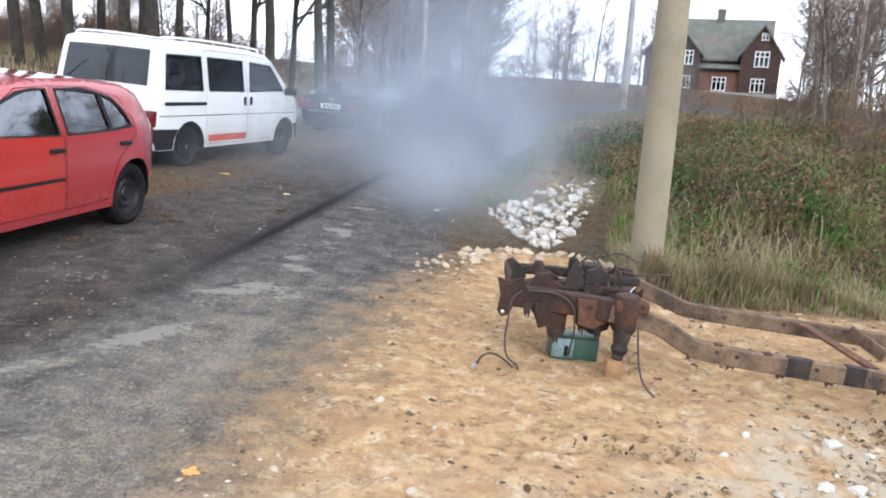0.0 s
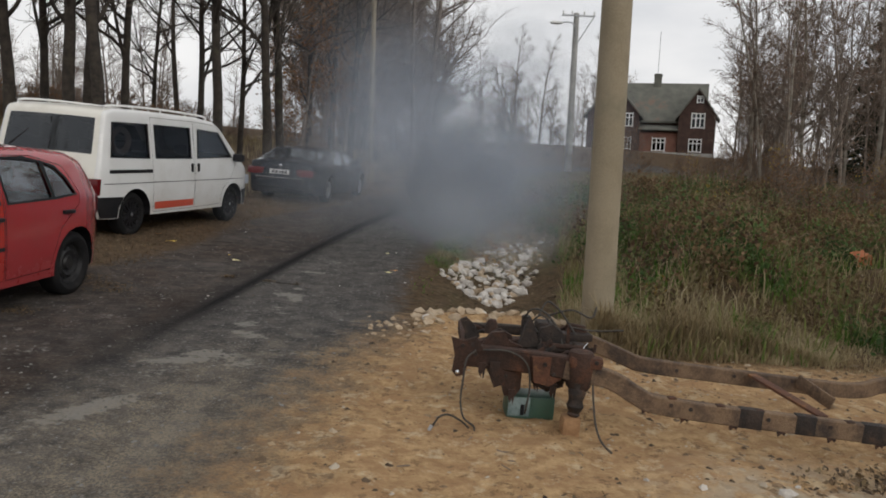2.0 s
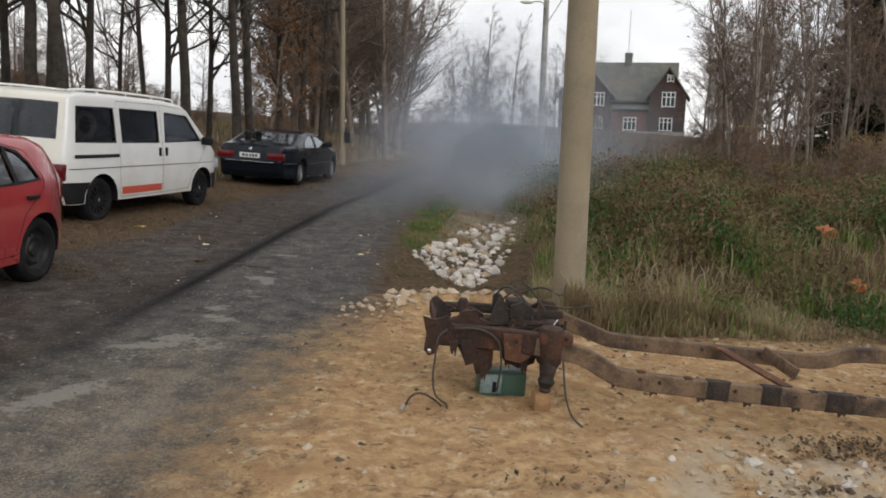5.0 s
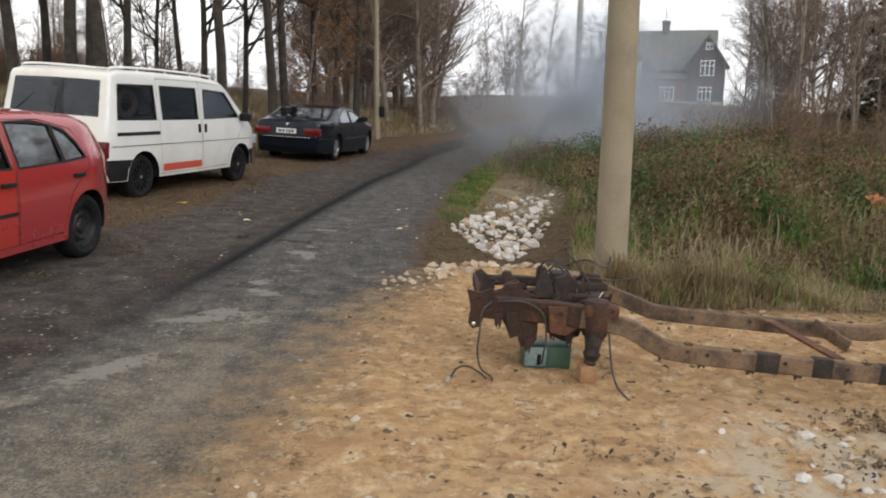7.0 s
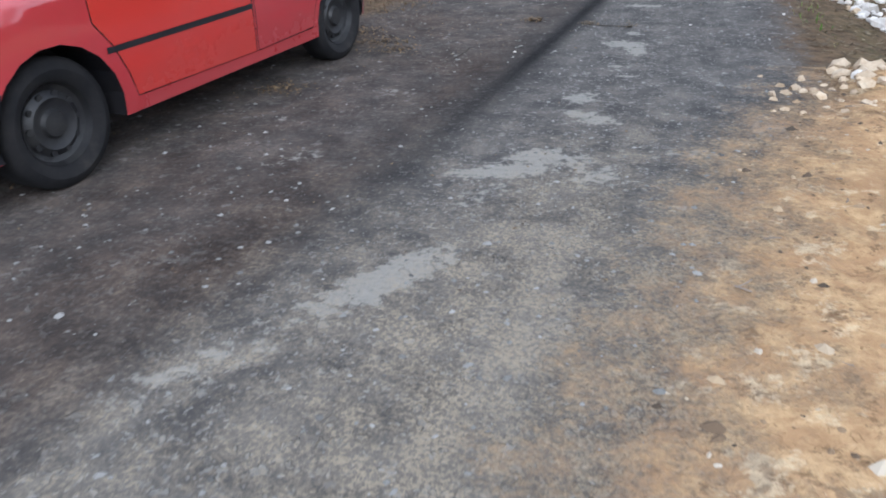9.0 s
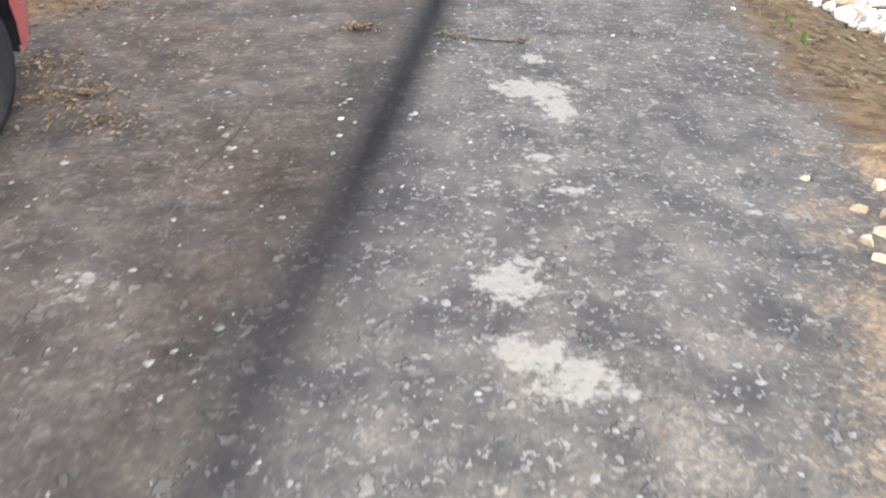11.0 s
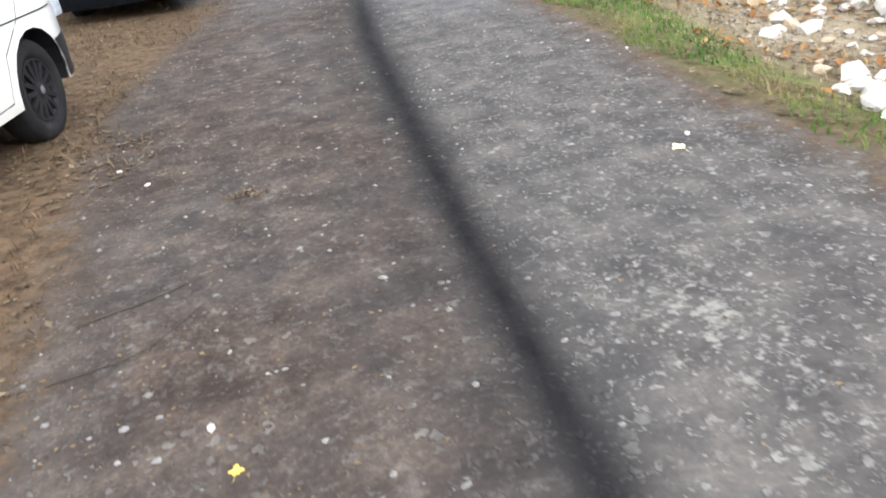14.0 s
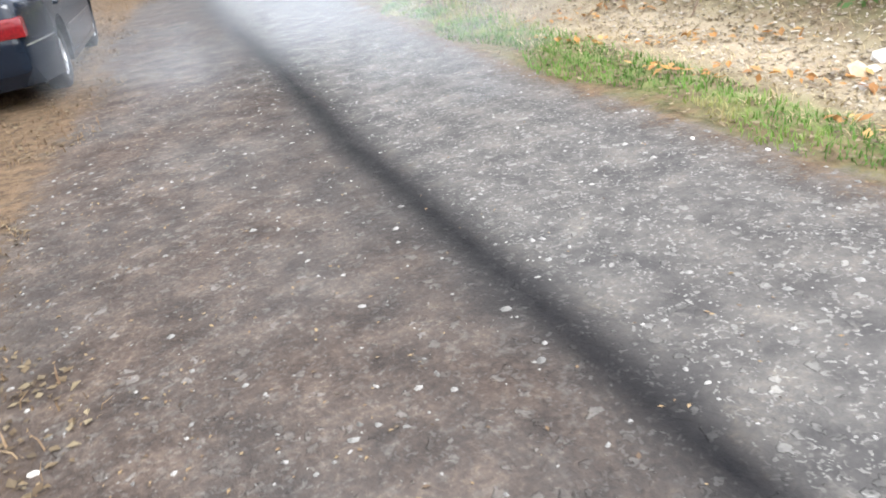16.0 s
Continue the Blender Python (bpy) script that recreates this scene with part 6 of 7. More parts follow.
# ---- grass, weeds, litter, stones ----
def blades(name, xs, ys, hs, material, label, category, width=.006, bend=.5, seed=1):
    """Many grass blades in one piece of stuff."""
    r = np.random.RandomState(seed)
    n = len(xs)
    z = height(xs, ys)
    a = r.uniform(0, 2 * np.pi, n)
    ca, sa = np.cos(a), np.sin(a)
    w = width * r.uniform(.6, 1.5, n)
    b = bend * r.uniform(.2, 1.2, n) * hs
    base = np.stack([xs, ys, z - .02], -1)
    side = np.stack([-sa, ca, np.zeros(n)], -1) * w[:, None]
    fwd = np.stack([ca, sa, np.zeros(n)], -1)
    mid = base + fwd * (b * .3)[:, None] + np.stack([0 * hs, 0 * hs, hs * .6], -1)
    top = base + fwd * b[:, None] + np.stack([0 * hs, 0 * hs, hs * r.uniform(.75, 1, n)], -1)
    v = np.stack([base - side, base + side, mid + side * .8, mid - side * .8, top], 1).reshape(-1, 3)
    k = np.arange(n)[:, None] * 5
    quads = (k + np.array([[0, 1, 2, 3]])).tolist()
    tris = (k + np.array([[3, 2, 4]])).tolist()
    ob = fast(name, v.tolist(), quads + tris, material)
    return tagged(ob, label, category, kind="stuff")


def leaves(name, xs, ys, zs, size, material, label, category, flat=0.0, seed=2):
    """Many small leaves; flat 1 lies them down."""
    r = np.random.RandomState(seed)
    n = len(xs)
    p = np.stack([xs, ys, zs], -1)
    a = r.normal(size=(n, 3)) * np.array([1, 1, 1 - .85 * flat])
    a /= np.linalg.norm(a, axis=1)[:, None]
    c = r.normal(size=(n, 3)) * np.array([1, 1, 1 - .85 * flat])
    if flat:
        c = np.stack([-a[:, 1], a[:, 0], c[:, 2] * .4], -1)
    else:
        c = np.cross(a, c)
    c /= np.linalg.norm(c, axis=1)[:, None]
    s = (size * r.uniform(.5, 1.4, n))[:, None]
    cup = np.array([0, 0, 1]) * s * r.uniform(-.1, .35, (n, 1))
    v = np.stack([p - a * s, p + c * s * .6 + cup, p + a * s, p - c * s * .6 + cup], 1).reshape(-1, 3)
    f = (np.arange(n)[:, None] * 4 + np.array([[0, 1, 2, 3]])).tolist()
    ob = fast(name, v.tolist(), f, material)
    return tagged(ob, label, category, kind="stuff")


def pebble_field(name, xs, ys, sizes, material, label, category, seed=3, flat=.55):
    """Small angular stones, half sunk."""
    r = np.random.RandomState(seed)
    n = len(xs)
    z = height(xs, ys)
    base = np.array([[1, 0, 0], [.45, .8, .1], [-.5, .85, 0], [-1, .05, 0], [-.4, -.85, .1], [.55, -.8, 0], [.15, .1, 1]])
    a = r.uniform(0, 2 * np.pi, n)
    s = sizes * r.uniform(.6, 1.4, n)
    el = r.uniform(.5, 1.0, n)
    pts = base[None] * (1 + r.uniform(-.3, .3, (n, 7, 1)))
    x = pts[:, :, 0] * s[:, None]
    y = pts[:, :, 1] * (s * el)[:, None]
    X = x * np.cos(a)[:, None] - y * np.sin(a)[:, None] + xs[:, None]
    Y = x * np.sin(a)[:, None] + y * np.cos(a)[:, None] + ys[:, None]
    Z = pts[:, :, 2] * (s * flat)[:, None] + z[:, None] + .0035
    v = np.stack([X, Y, Z], -1).reshape(-1, 3)
    tri = np.array([[0, 1, 6], [1, 2, 6], [2, 3, 6], [3, 4, 6], [4, 5, 6], [5, 0, 6]])
    f = (np.arange(n)[:, None, None] * 7 + tri[None]).reshape(-1, 3).tolist()
    ob = fast(name, v.tolist(), f, material)
    return tagged(ob, label, category, kind="stuff")


def patchy(r, n, x0, x1, y0, y1, scale, cut, keep):
    """Random places where a smooth noise is above cut and keep() holds."""
    xs, ys = r.uniform(x0, x1, n * 3), r.uniform(y0, y1, n * 3)
    nz = np.sin(xs * scale + 1.7 * np.sin(ys * scale * .7)) * np.cos(ys * scale * .9 + 1.3 * np.sin(xs * scale * 1.1)) + .5 * np.sin(xs * scale * 2.7 + ys * scale * 2.1)
    ok = (nz > cut) & keep(xs, ys)
    return xs[ok][:n], ys[ok][:n]


def on_bank(x, y):
    far = (y >= 8.2) & (x > road_right(y) + lerp(y, [8, 10, 14, 17, 20], [1.4, 1.9, 2.2, 1.6, .5]))
    return np.where(y < 8.6, (y > 7.15) & (x > 1.95 - (y - 7.15) * .1), far) & (np.hypot(x - 2.125, y - 7.88) > .2)


def cover():
    r = np.random.RandomState(8)
    # tall dry grass at the front of the bank, thinner behind
    xs, ys = patchy(r, 9000, 1.9, 6.5, 7.15, 8.6, 1.7, -.4, on_bank)
    hs = r.uniform(.1, .42, len(xs)) * np.clip((5.2 - xs) / 2.5, .25, 1) * np.clip((ys - 6.9) / .6, .5, 1)
    blades("dry_grass", xs, ys, hs, GRASS_DRY, "tall dry straw-coloured grass along the bank", "grass", .005, .6, 1)
    xs = 2.0 + 2.6 * r.uniform(0, 1, 5200) ** 1.4
    ys = 7.2 + r.gamma(2.0, .22, 5200)
    ok = on_bank(xs, ys) & (value_noise(xs, ys, 3.0) > .3) & (ys > 7.1 + .45 * value_noise(xs, ys * 0, 1.7))
    xs, ys = xs[ok], ys[ok]
    blades("straw", xs, ys, r.uniform(.1, .42, len(xs)) * (.5 + value_noise(xs, ys, 2.0)) * np.clip((5.0 - xs) / 2.2, .3, 1), GRASS_DRY, "tall bleached straw round the foot of the pole", "grass", .005, .55, 51)
    xs, ys = patchy(r, 17000, 2, 22, 8, 26, .8, .1, on_bank)
    blades("dry_grass", xs, ys, r.uniform(.1, .4, len(xs)), GRASS_DRY, "dry straw-coloured grass on the slope", "grass", .008, .7, 2)
    xs, ys = patchy(r, 4200, 2.2, 12, 7.5, 15, 1.3, -.3, on_bank)
    blades("long_grass", xs, ys, r.uniform(.25, .62, len(xs)), GRASS_DRY, "long pale grass arching over the brambles", "grass", .0045, 1.0, 52)
    xs, ys = patchy(r, 2600, 2.2, 10, 7.4, 14, .8, .0, on_bank)
    blades("long_grass", xs, ys, r.uniform(.2, .5, len(xs)), GRASS_GREEN, "long green grass between the brambles", "grass", .006, .9, 53)
    xs, ys = patchy(r, 34000, 1.9, 16, 7.2, 20, 1.1, -.15, on_bank)
    blades("green_grass", xs, ys, r.uniform(.08, .3, len(xs)), GRASS_GREEN, "fresh green grass on the bank", "grass", .007, .7, 3)
    xs, ys = patchy(r, 2600, 3, 20, 10.5, 24, .8, -.2, on_bank)
    blades("dead_stalks", xs, ys, r.uniform(.4, 1.0, len(xs)), DEAD_STALKS, "tall brown dead weed stalks on the slope", "weeds", .006, .35, 21)
    # low brambles: mounds of leaves
    cx, cy = patchy(r, 760, 2.3, 18, 7.5, 22, .9, -.55, on_bank)
    X, Y, Z = [], [], []
    for x, y in zip(cx, cy):
        m = r.randint(60, 150)
        rad = r.uniform(.2, .55)
        q = r.normal(size=(m, 3))
        q /= np.linalg.norm(q, axis=1)[:, None]
        q *= rad * r.uniform(.4, 1.05, (m, 1))
        X.append(x + q[:, 0])
        Y.append(np.maximum(y + q[:, 1], 7.2))
        Z.append(float(height(x, y)) + np.abs(q[:, 2]) * r.uniform(.7, 1.3) + .04)
    X, Y, Z = np.concatenate(X), np.concatenate(Y), np.concatenate(Z)
    leaves("brambles", X, Y, Z, .026, WEEDS, "tangle of green and brown bramble leaves", "undergrowth", 0, 4)
    # taller thickets of withered fronds and dark leaves
    cx2, cy2 = patchy(r, 120, 3.0, 17, 9.2, 20, .7, -.3, on_bank)
    cx3, cy3 = patchy(r, 64, 2.9, 9.5, 8.1, 12.5, .9, -.8, on_bank)
    cx2, cy2 = np.concatenate([cx2, cx3]), np.concatenate([cy2, cy3])
    for mat, sel, lab in ((BRACKEN, slice(0, 70), "mounds of brown withered fronds and weeds"), (WEEDS, slice(70, 162), "dark green bramble thicket on the bank"), (BRACKEN, slice(162, 184), "mounds of brown withered fronds and weeds")):
        A = []
        for x, y in zip(cx2[sel], cy2[sel]):
            m = r.randint(260, 520)
            rad = r.uniform(.35, .8)
            q = r.normal(size=(m, 3))
            q /= np.linalg.norm(q, axis=1)[:, None]
            q *= rad * r.uniform(.5, 1.05, (m, 1)) ** .5
            A.append(np.stack([x + q[:, 0] * 1.3, y + q[:, 1], float(height(x, y)) + np.abs(q[:, 2]) * r.uniform(.6, 1.1) + .05 * r.normal(size=m)], -1))
        A = np.concatenate(A)
        A = A[on_bank(A[:, 0] - .15, A[:, 1])]
        leaves("thicket_leaves", A[:, 0], np.maximum(A[:, 1], 7.45), A[:, 2], .03, mat, lab, "undergrowth", 0, 41)
    k = r.choice(len(X), 2600)
    k = k[(Y[k] < 20) & (value_noise(X[k], Y[k], .9) > .8)]
    leaves("yellow_leaves", X[k], Y[k], Z[k] + .05, .04, YELLOW_LEAVES, "scattered yellow leaves on the brambles", "foliage", 0, 5)
    k = r.choice(len(X), 3600)
    k = k[value_noise(X[k] + 11, Y[k], 1.1) > .68]
    leaves("rusty_leaves", X[k], Y[k], Z[k] + .03, .034, RUSTY_LEAVES, "brown withered leaves on the brambles", "foliage", 0, 6)
    # canes
    rng = random.Random(4)
    canes = []
    for i in range(420):
        j = rng.randrange(len(cx))
        x, y = float(cx[j]) + rng.gauss(0, .3), max(7.25, float(cy[j]) + rng.gauss(0, .3))
        p, _ = limb(rng, Vector((x, y, float(height(x, y)))), Vector((rng.gauss(0, .5), rng.gauss(0, .3), 1)).normalized(), rng.uniform(.4, 1.2), .006, 4, .25, -.3, .4)
        canes.append(p)
    v, f = rods(canes, 3)
    tagged(fast("bramble_canes", v, f, TWIGS_RED), "thin arching bramble canes on the bank", "undergrowth", kind="stuff")
    # verge between road and rubble
    xs, ys = r.uniform(.2, 4, 60000), r.uniform(9.0, 24, 60000)
    u = xs - road_right(ys)
    ok = (u > .10 + .12 * np.sin(ys * 3)) & (u < lerp(ys, [9, 11, 12.5, 16, 24], [.28, .25, .5, .75, 1.1])) & (r.uniform(0, 1, len(xs)) < lerp(ys, [9, 11.5, 12.5], [.12, .25, 1]))
    xs, ys = xs[ok][:15000], ys[ok][:15000]
    blades("verge_grass", xs, ys, r.uniform(.03, .10, len(xs)), GRASS_GREEN, "short bright green grass strip along the road", "grass", .004, .8, 7)
    xs, ys = patchy(r, 5200, .2, 4.6, 8.7, 24, 1.6, -.8, lambda x, y: (x > road_right(y) + .02) & (x < road_right(y) + lerp(y, [8, 14, 24], [2.2, 1.7, 2.2])))
    leaves("leaf_litter", xs, ys, height(xs, ys) + .015, .021, LITTER, "brown fallen leaves on the verge", "leaf litter", 1, 8)
    xs, ys = r.uniform(1.0, 5.0, 30000), r.uniform(12.6, 21, 30000)
    u = xs - road_right(ys)
    ok = (u > .5 + .15 * np.sin(ys * 2.1)) & (u < 1.9) & (r.uniform(0, 1, len(xs)) < .55)
    xs, ys = xs[ok], ys[ok]
    blades("trampled_straw", xs, ys, r.uniform(.02, .07, len(xs)), GRASS_DRY, "flattened straw and dead grass beside the gravel", "grass", .005, 1.6, 31)
    xs, ys = r.uniform(1.0, 4.0, 1600), r.uniform(12.6, 18, 1600)
    u = xs - road_right(ys)
    ok = (u > .45) & (u < 1.6) & (np.sin(xs * 7 + ys * 3) > .35)
    xs, ys = xs[ok], ys[ok]
    leaves("orange_leaves", xs, ys, height(xs, ys) + .03, .035, ORANGE_LITTER, "fallen orange leaves along the grass strip", "leaf litter", .7, 32)
    # left shoulder: litter and dead grass
    def shoulder(x, y):
        return (x < road_left(y) + .35 * np.sin(y * 2.3) * np.cos(y * .9) + .1) & (x > road_left(y) - 6)
    xs, ys = patchy(r, 24000, -9, 0, 8.6, 27, 1.2, -.9, shoulder)
    leaves("leaf_litter", xs, ys, height(xs, ys) + .012, .02, LITTER, "brown fallen leaves on the shoulder", "leaf litter", 1, 9)
    xs, ys = patchy(r, 20000, -8, 1, 9, 30, 1.4, -.7, shoulder)
    blades("shoulder_grass", xs, ys, r.uniform(.03, .10, len(xs)), DEAD_STALKS, "short browned grass on the shoulder", "grass", .004, .9, 10)
    xs, ys = patchy(r, 16000, -22, 3, 13, 45, .7, -.5, lambda x, y: x < road_left(y) - 2.2)
    blades("rough_grass", xs, ys, r.uniform(.15, .5, len(xs)), GRASS_DRY, "rough dead grass under the trees", "grass", .009, .7, 11)
    # dead bits trodden into the left lane
    xs, ys = r.uniform(-4.5, 1.0, 16000), r.uniform(5, 24, 16000)
    edge = np.clip(1.15 - (xs - road_left(ys)) / 1.6, .08, 1)
    ok = (xs > road_left(ys) - .2) & (xs < road_right(ys)) & (r.uniform(0, 1, len(xs)) < edge)
    xs, ys = xs[ok], ys[ok]
    leaves("road_litter", xs, ys, height(xs, ys) + .008, .009, ROAD_BITS, "small brown leaf scraps trodden on the asphalt", "leaf litter", 1, 22)
    # grit on the road
    xs, ys = r.uniform(-4.5, 3, 42000), r.uniform(2.2, 19, 42000)
    ok = (xs > road_left(ys) + .05) & (xs < road_right(ys)) & (np.abs(xs - soot_line(ys)) > .09) & (r.uniform(0, 1, len(xs)) < np.where(xs > soot_line(ys), .5, .35)) & ((xs < sand_edge(ys)) | (ys > 8))
    xs, ys = xs[ok], ys[ok]
    pebble_field("road_grit", xs, ys, .004 + .013 * r.uniform(0, 1, len(xs)) ** 2.6, PEBBLES, "pale grit and chips strewn on the asphalt", "gravel", 12, .5)
    # clods, chips and twigs on the sand
    xs, ys = r.uniform(-1.2, 5.5, 5200), r.uniform(2.0, 8.2, 5200)
    ok = (xs > sand_edge(ys) - .1) & (ys < np.where(xs > 1.8, 7.3, 8.5)) & (r.uniform(0, 1, len(xs)) < np.where((ys < 4) | (xs > 2), 1, .5))
    xs, ys = xs[ok], ys[ok]
    pebble_field("sand_clods", xs, ys, .007 + .022 * r.uniform(0, 1, len(xs)) ** 3, CLODS, "clods, chips and pebbles scattered on the sand", "gravel", 13, .55)
    sticks = []
    for i in range(210):
        x, y = rng.uniform(-.6, 4.5), rng.uniform(2.1, 7.9)
        if x > sand_edge(y):
            p, _ = limb(rng, Vector((x, y, .012)), Vector((rng.gauss(0, 1), rng.gauss(0, .5), 0)).normalized(), rng.uniform(.02, .09), .003, 3, .2, 0, .6)
            sticks.append([(Vector((q.x, q.y, abs(q.z) * .3 + .012)), a) for q, a in p])
    v, f = rods(sticks, 4)
    tagged(fast("wood_chips", v, f, BARK_BROWN), "dark bark chips and broken twigs on the sand", "twigs", kind="stuff")
    # heaps of withered leaves and bark on the sand
    # dark debris by the rails
    for hx, hy, n in ((3.0, 4.75, 260), (2.75, 4.55, 140), (3.3, 4.6, 260), (2.5, 4.1, 90), (1.13, 4.2, 70)):
        xs, ys = hx + r.normal(0, .22, n), hy + r.normal(0, .08, n)
        leaves("debris", xs, ys, height(xs, ys) + r.uniform(.006, .05, n), .018, ROAD_BITS, "dark bark, soil and leaf debris on the sand", "debris", .4, int(hx * 100))
    for hx, hy, n, sp in ((1.0, 2.85, 50, .10), (1.4, 2.8, 60, .12), (.35, 2.72, 40, .10), (1.34, 3.75, 45, .10), (.72, 3.05, 30, .12), (1.85, 3.1, 50, .14), (2.3, 3.6, 40, .15), (.1, 3.3, 30, .12)):
        xs, ys = hx + r.normal(0, sp * 1.5, n), hy + r.normal(0, sp * .6, n)
        leaves("withered_leaves", xs, ys, height(xs, ys) + r.uniform(.006, .03, n), .02, ROAD_BITS, "heap of dark withered leaves and bark on sand", "leaf litter", .55, int(hx * 100))
    # gravel apron of the rubble
    xs, ys = r.uniform(1.2, 3.6, 6500), r.uniform(12.6, 17.5, 6500)
    ok = (xs > lerp(ys, [12.5, 13.5, 15.7, 17.5], [1.65, 1.55, 2.0, 2.5])) & (xs < lerp(ys, [12.5, 14.6, 16, 17.5], [2.6, 3.2, 3.3, 3.4]))
    xs, ys = xs[ok], ys[ok]
    pebble_field("pale_gravel", xs, ys, .007 + .019 * r.uniform(0, 1, len(xs)) ** 2, PEBBLES_PALE, "pale grey crushed gravel spilling by the ditch", "gravel", 14, .6)


DEAD_STALKS = island_mat("dead_stalks", [(0.085, 0.052, 0.034), (0.15, 0.095, 0.055), (0.24, 0.165, 0.095), (0.3, 0.22, 0.13)], back=.2, clump=.5, size=.8)
BRACKEN = island_mat("withered_fronds", [(0.055, 0.034, 0.022), (0.11, 0.065, 0.037), (0.19, 0.115, 0.06), (0.27, 0.18, 0.095), (0.14, 0.10, 0.045)], back=.25, clump=.6, size=.9)
ORANGE_LITTER = island_mat("orange_litter", [(0.45, 0.22, 0.06), (0.3, 0.14, 0.05), (0.5, 0.32, 0.12)], back=.3)
ROAD_BITS = island_mat("leaf_scraps", [(0.03, 0.02, 0.014), (0.08, 0.05, 0.03), (0.16, 0.10, 0.05), (0.24, 0.17, 0.09), (0.05, 0.035, 0.025)])
PEBBLES_PALE = island_mat("crushed_gravel", [(0.15, 0.11, 0.07), (0.34, 0.29, 0.22), (0.22, 0.175, 0.12), (0.48, 0.44, 0.37), (0.28, 0.215, 0.14)])
cover()


def stone_mesh(seed, box_like):
    rng = random.Random(seed)
    bm = bmesh.new()
    bmesh.ops.create_icosphere(bm, subdivisions=1, radius=1)
    ax = [Vector((rng.gauss(0, 1), rng.gauss(0, 1), rng.gauss(0, 1))).normalized() for _ in range(5)]
    cut = [rng.uniform(.45, .8) for _ in ax]
    for v in bm.verts:
        for a, c in zip(ax, cut):
            d = v.co.dot(a)
            if d > c:
                v.co -= a * (d - c)
        v.co *= rng.uniform(.93, 1.05)
    me = bpy.data.meshes.new("stone")
    bm.to_mesh(me)
    bm.free()
    return me


def stones():
    rng = random.Random(17)
    sets = {}
    for key, m in (("w", STONE_WHITE), ("s", STONE_SAND), ("b", BRICK_RED)):
        sets[key] = []
        for i in range(5):
            me = stone_mesh(100 + i, False)
            me.materials.append(m)
            sets[key].append(me)

    def put(parent, x, y, s, key, sink=.25, name="stone"):
        ob = new(name, rng.choice(sets[key]))
        ob.parent = parent
        sx, sy, sz = s * rng.uniform(.8, 1.3), s * rng.uniform(.7, 1.1), s * rng.uniform(.5, .85)
        ob.matrix_basis = pose(x, y, float(height(x, y)) + sz * (1 - 2 * sink) * .6, rng.uniform(-20, 20), rng.uniform(-20, 20), rng.uniform(0, 360)) @ Matrix.Diagonal((sx, sy, sz, 1))

    heap = new("rubble_heap")
    n = 0
    while n < 290:
        y = rng.uniform(10.1, 14.6)
        lo, hi = float(lerp(y, [10.1, 11.1, 12, 13.5, 14.6], [1.2, .78, 1.0, 1.65, 2.1])), float(lerp(y, [10.1, 11, 12.8, 14.6], [1.55, 2.0, 2.55, 2.9]))
        x = rng.uniform(lo, hi)
        if y > 13 and rng.random() < .4:
            continue
        k = rng.random()
        put(heap, x, y, rng.uniform(.035, .09) if k < .9 else rng.uniform(.09, .125), "b" if k > .992 else "s" if .6 < k < .85 else "w", .2, "brick" if k > .992 else "stone")
        n += 1
    tagged(heap, "spilled heap of white limestone rubble in the ditch", "rubble")
    ridge = new("stone_ridge")
    for i in range(70):
        x = rng.uniform(.35, 1.95)
        put(ridge, x, 8.12 + rng.gauss(0, .13) + (.15 if x > 1 else -.1 + .2 * x), rng.uniform(.03, .085), "s" if rng.random() < .85 else "w", .35)
    for i in range(26):
        x = rng.uniform(-.2, .5)
        put(ridge, x, 7.6 + rng.gauss(0, .2) + .4 * x, rng.uniform(.02, .05), "s", .3)
    tagged(ridge, "ridge of sandy stones at the edge of the sand", "rubble")
    near = new("stone_scatter")
    for i in range(34):
        put(near, 2.55 + rng.gauss(0, .4), 4.3 + rng.gauss(0, .22), rng.uniform(.02, .055), "w" if rng.random() < .3 else "s", .3)
    for i in range(30):
        put(near, 2.35 + rng.gauss(0, .3), 3.95 + rng.gauss(0, .12), rng.uniform(.02, .05), "w" if rng.random() < .5 else "s", .3)
    for x, y, s in ((2.02, 4.02, .06), (2.26, 4.45, .055), (2.42, 4.38, .035), (1.55, 4.62, .022)):
        put(near, x, y, s, "w", .2)
    tagged(near, "pale broken stones lying on the sand", "rubble")


def fallen_leaf(x, y, s, rz, m, label):
    """A lobed maple leaf with a stalk."""
    bm = bmesh.new()
    out = []
    for i in range(30):
        a = 2 * math.pi * i / 30
        rad = (.55 + .45 * abs(math.cos(2.5 * a)) ** 1.5) * (.8 + .35 * math.cos(a))
        out.append((rad * math.cos(a), rad * math.sin(a)))
    c = bm.verts.new((0, 0, .05))
    vs = [bm.verts.new((px, py, .10 + .22 * (px * px - .5 * py * py) * (.6 + .4 * math.sin(px * 4)))) for px, py in out]
    for i in range(30):
        bm.faces.new((c, vs[i], vs[(i + 1) % 30]))
    tube(bm, [(-.2, 0, .06), (-.8, .1, .12), (-1.3, .25, .06)], [.03, .025, .02], 5)
    ob = link("fallen_leaf", bm, m, None, "", True)
    tagged(ob, label, "leaf", "fallen leaves")
    ob.matrix_world = pose(x, y, .006 + max(0.0, float(height(x, y))), 0, 0, rz) @ Matrix.Scale(s, 4)


def twig(pts, r, label="thin dry twig lying on the asphalt"):
    bm = bmesh.new()
    tube(bm, smooth_path(pts, 4), r, 5)
    tagged(link("twig", bm, BARK, None, "", True), label, "twig", "fallen twigs")


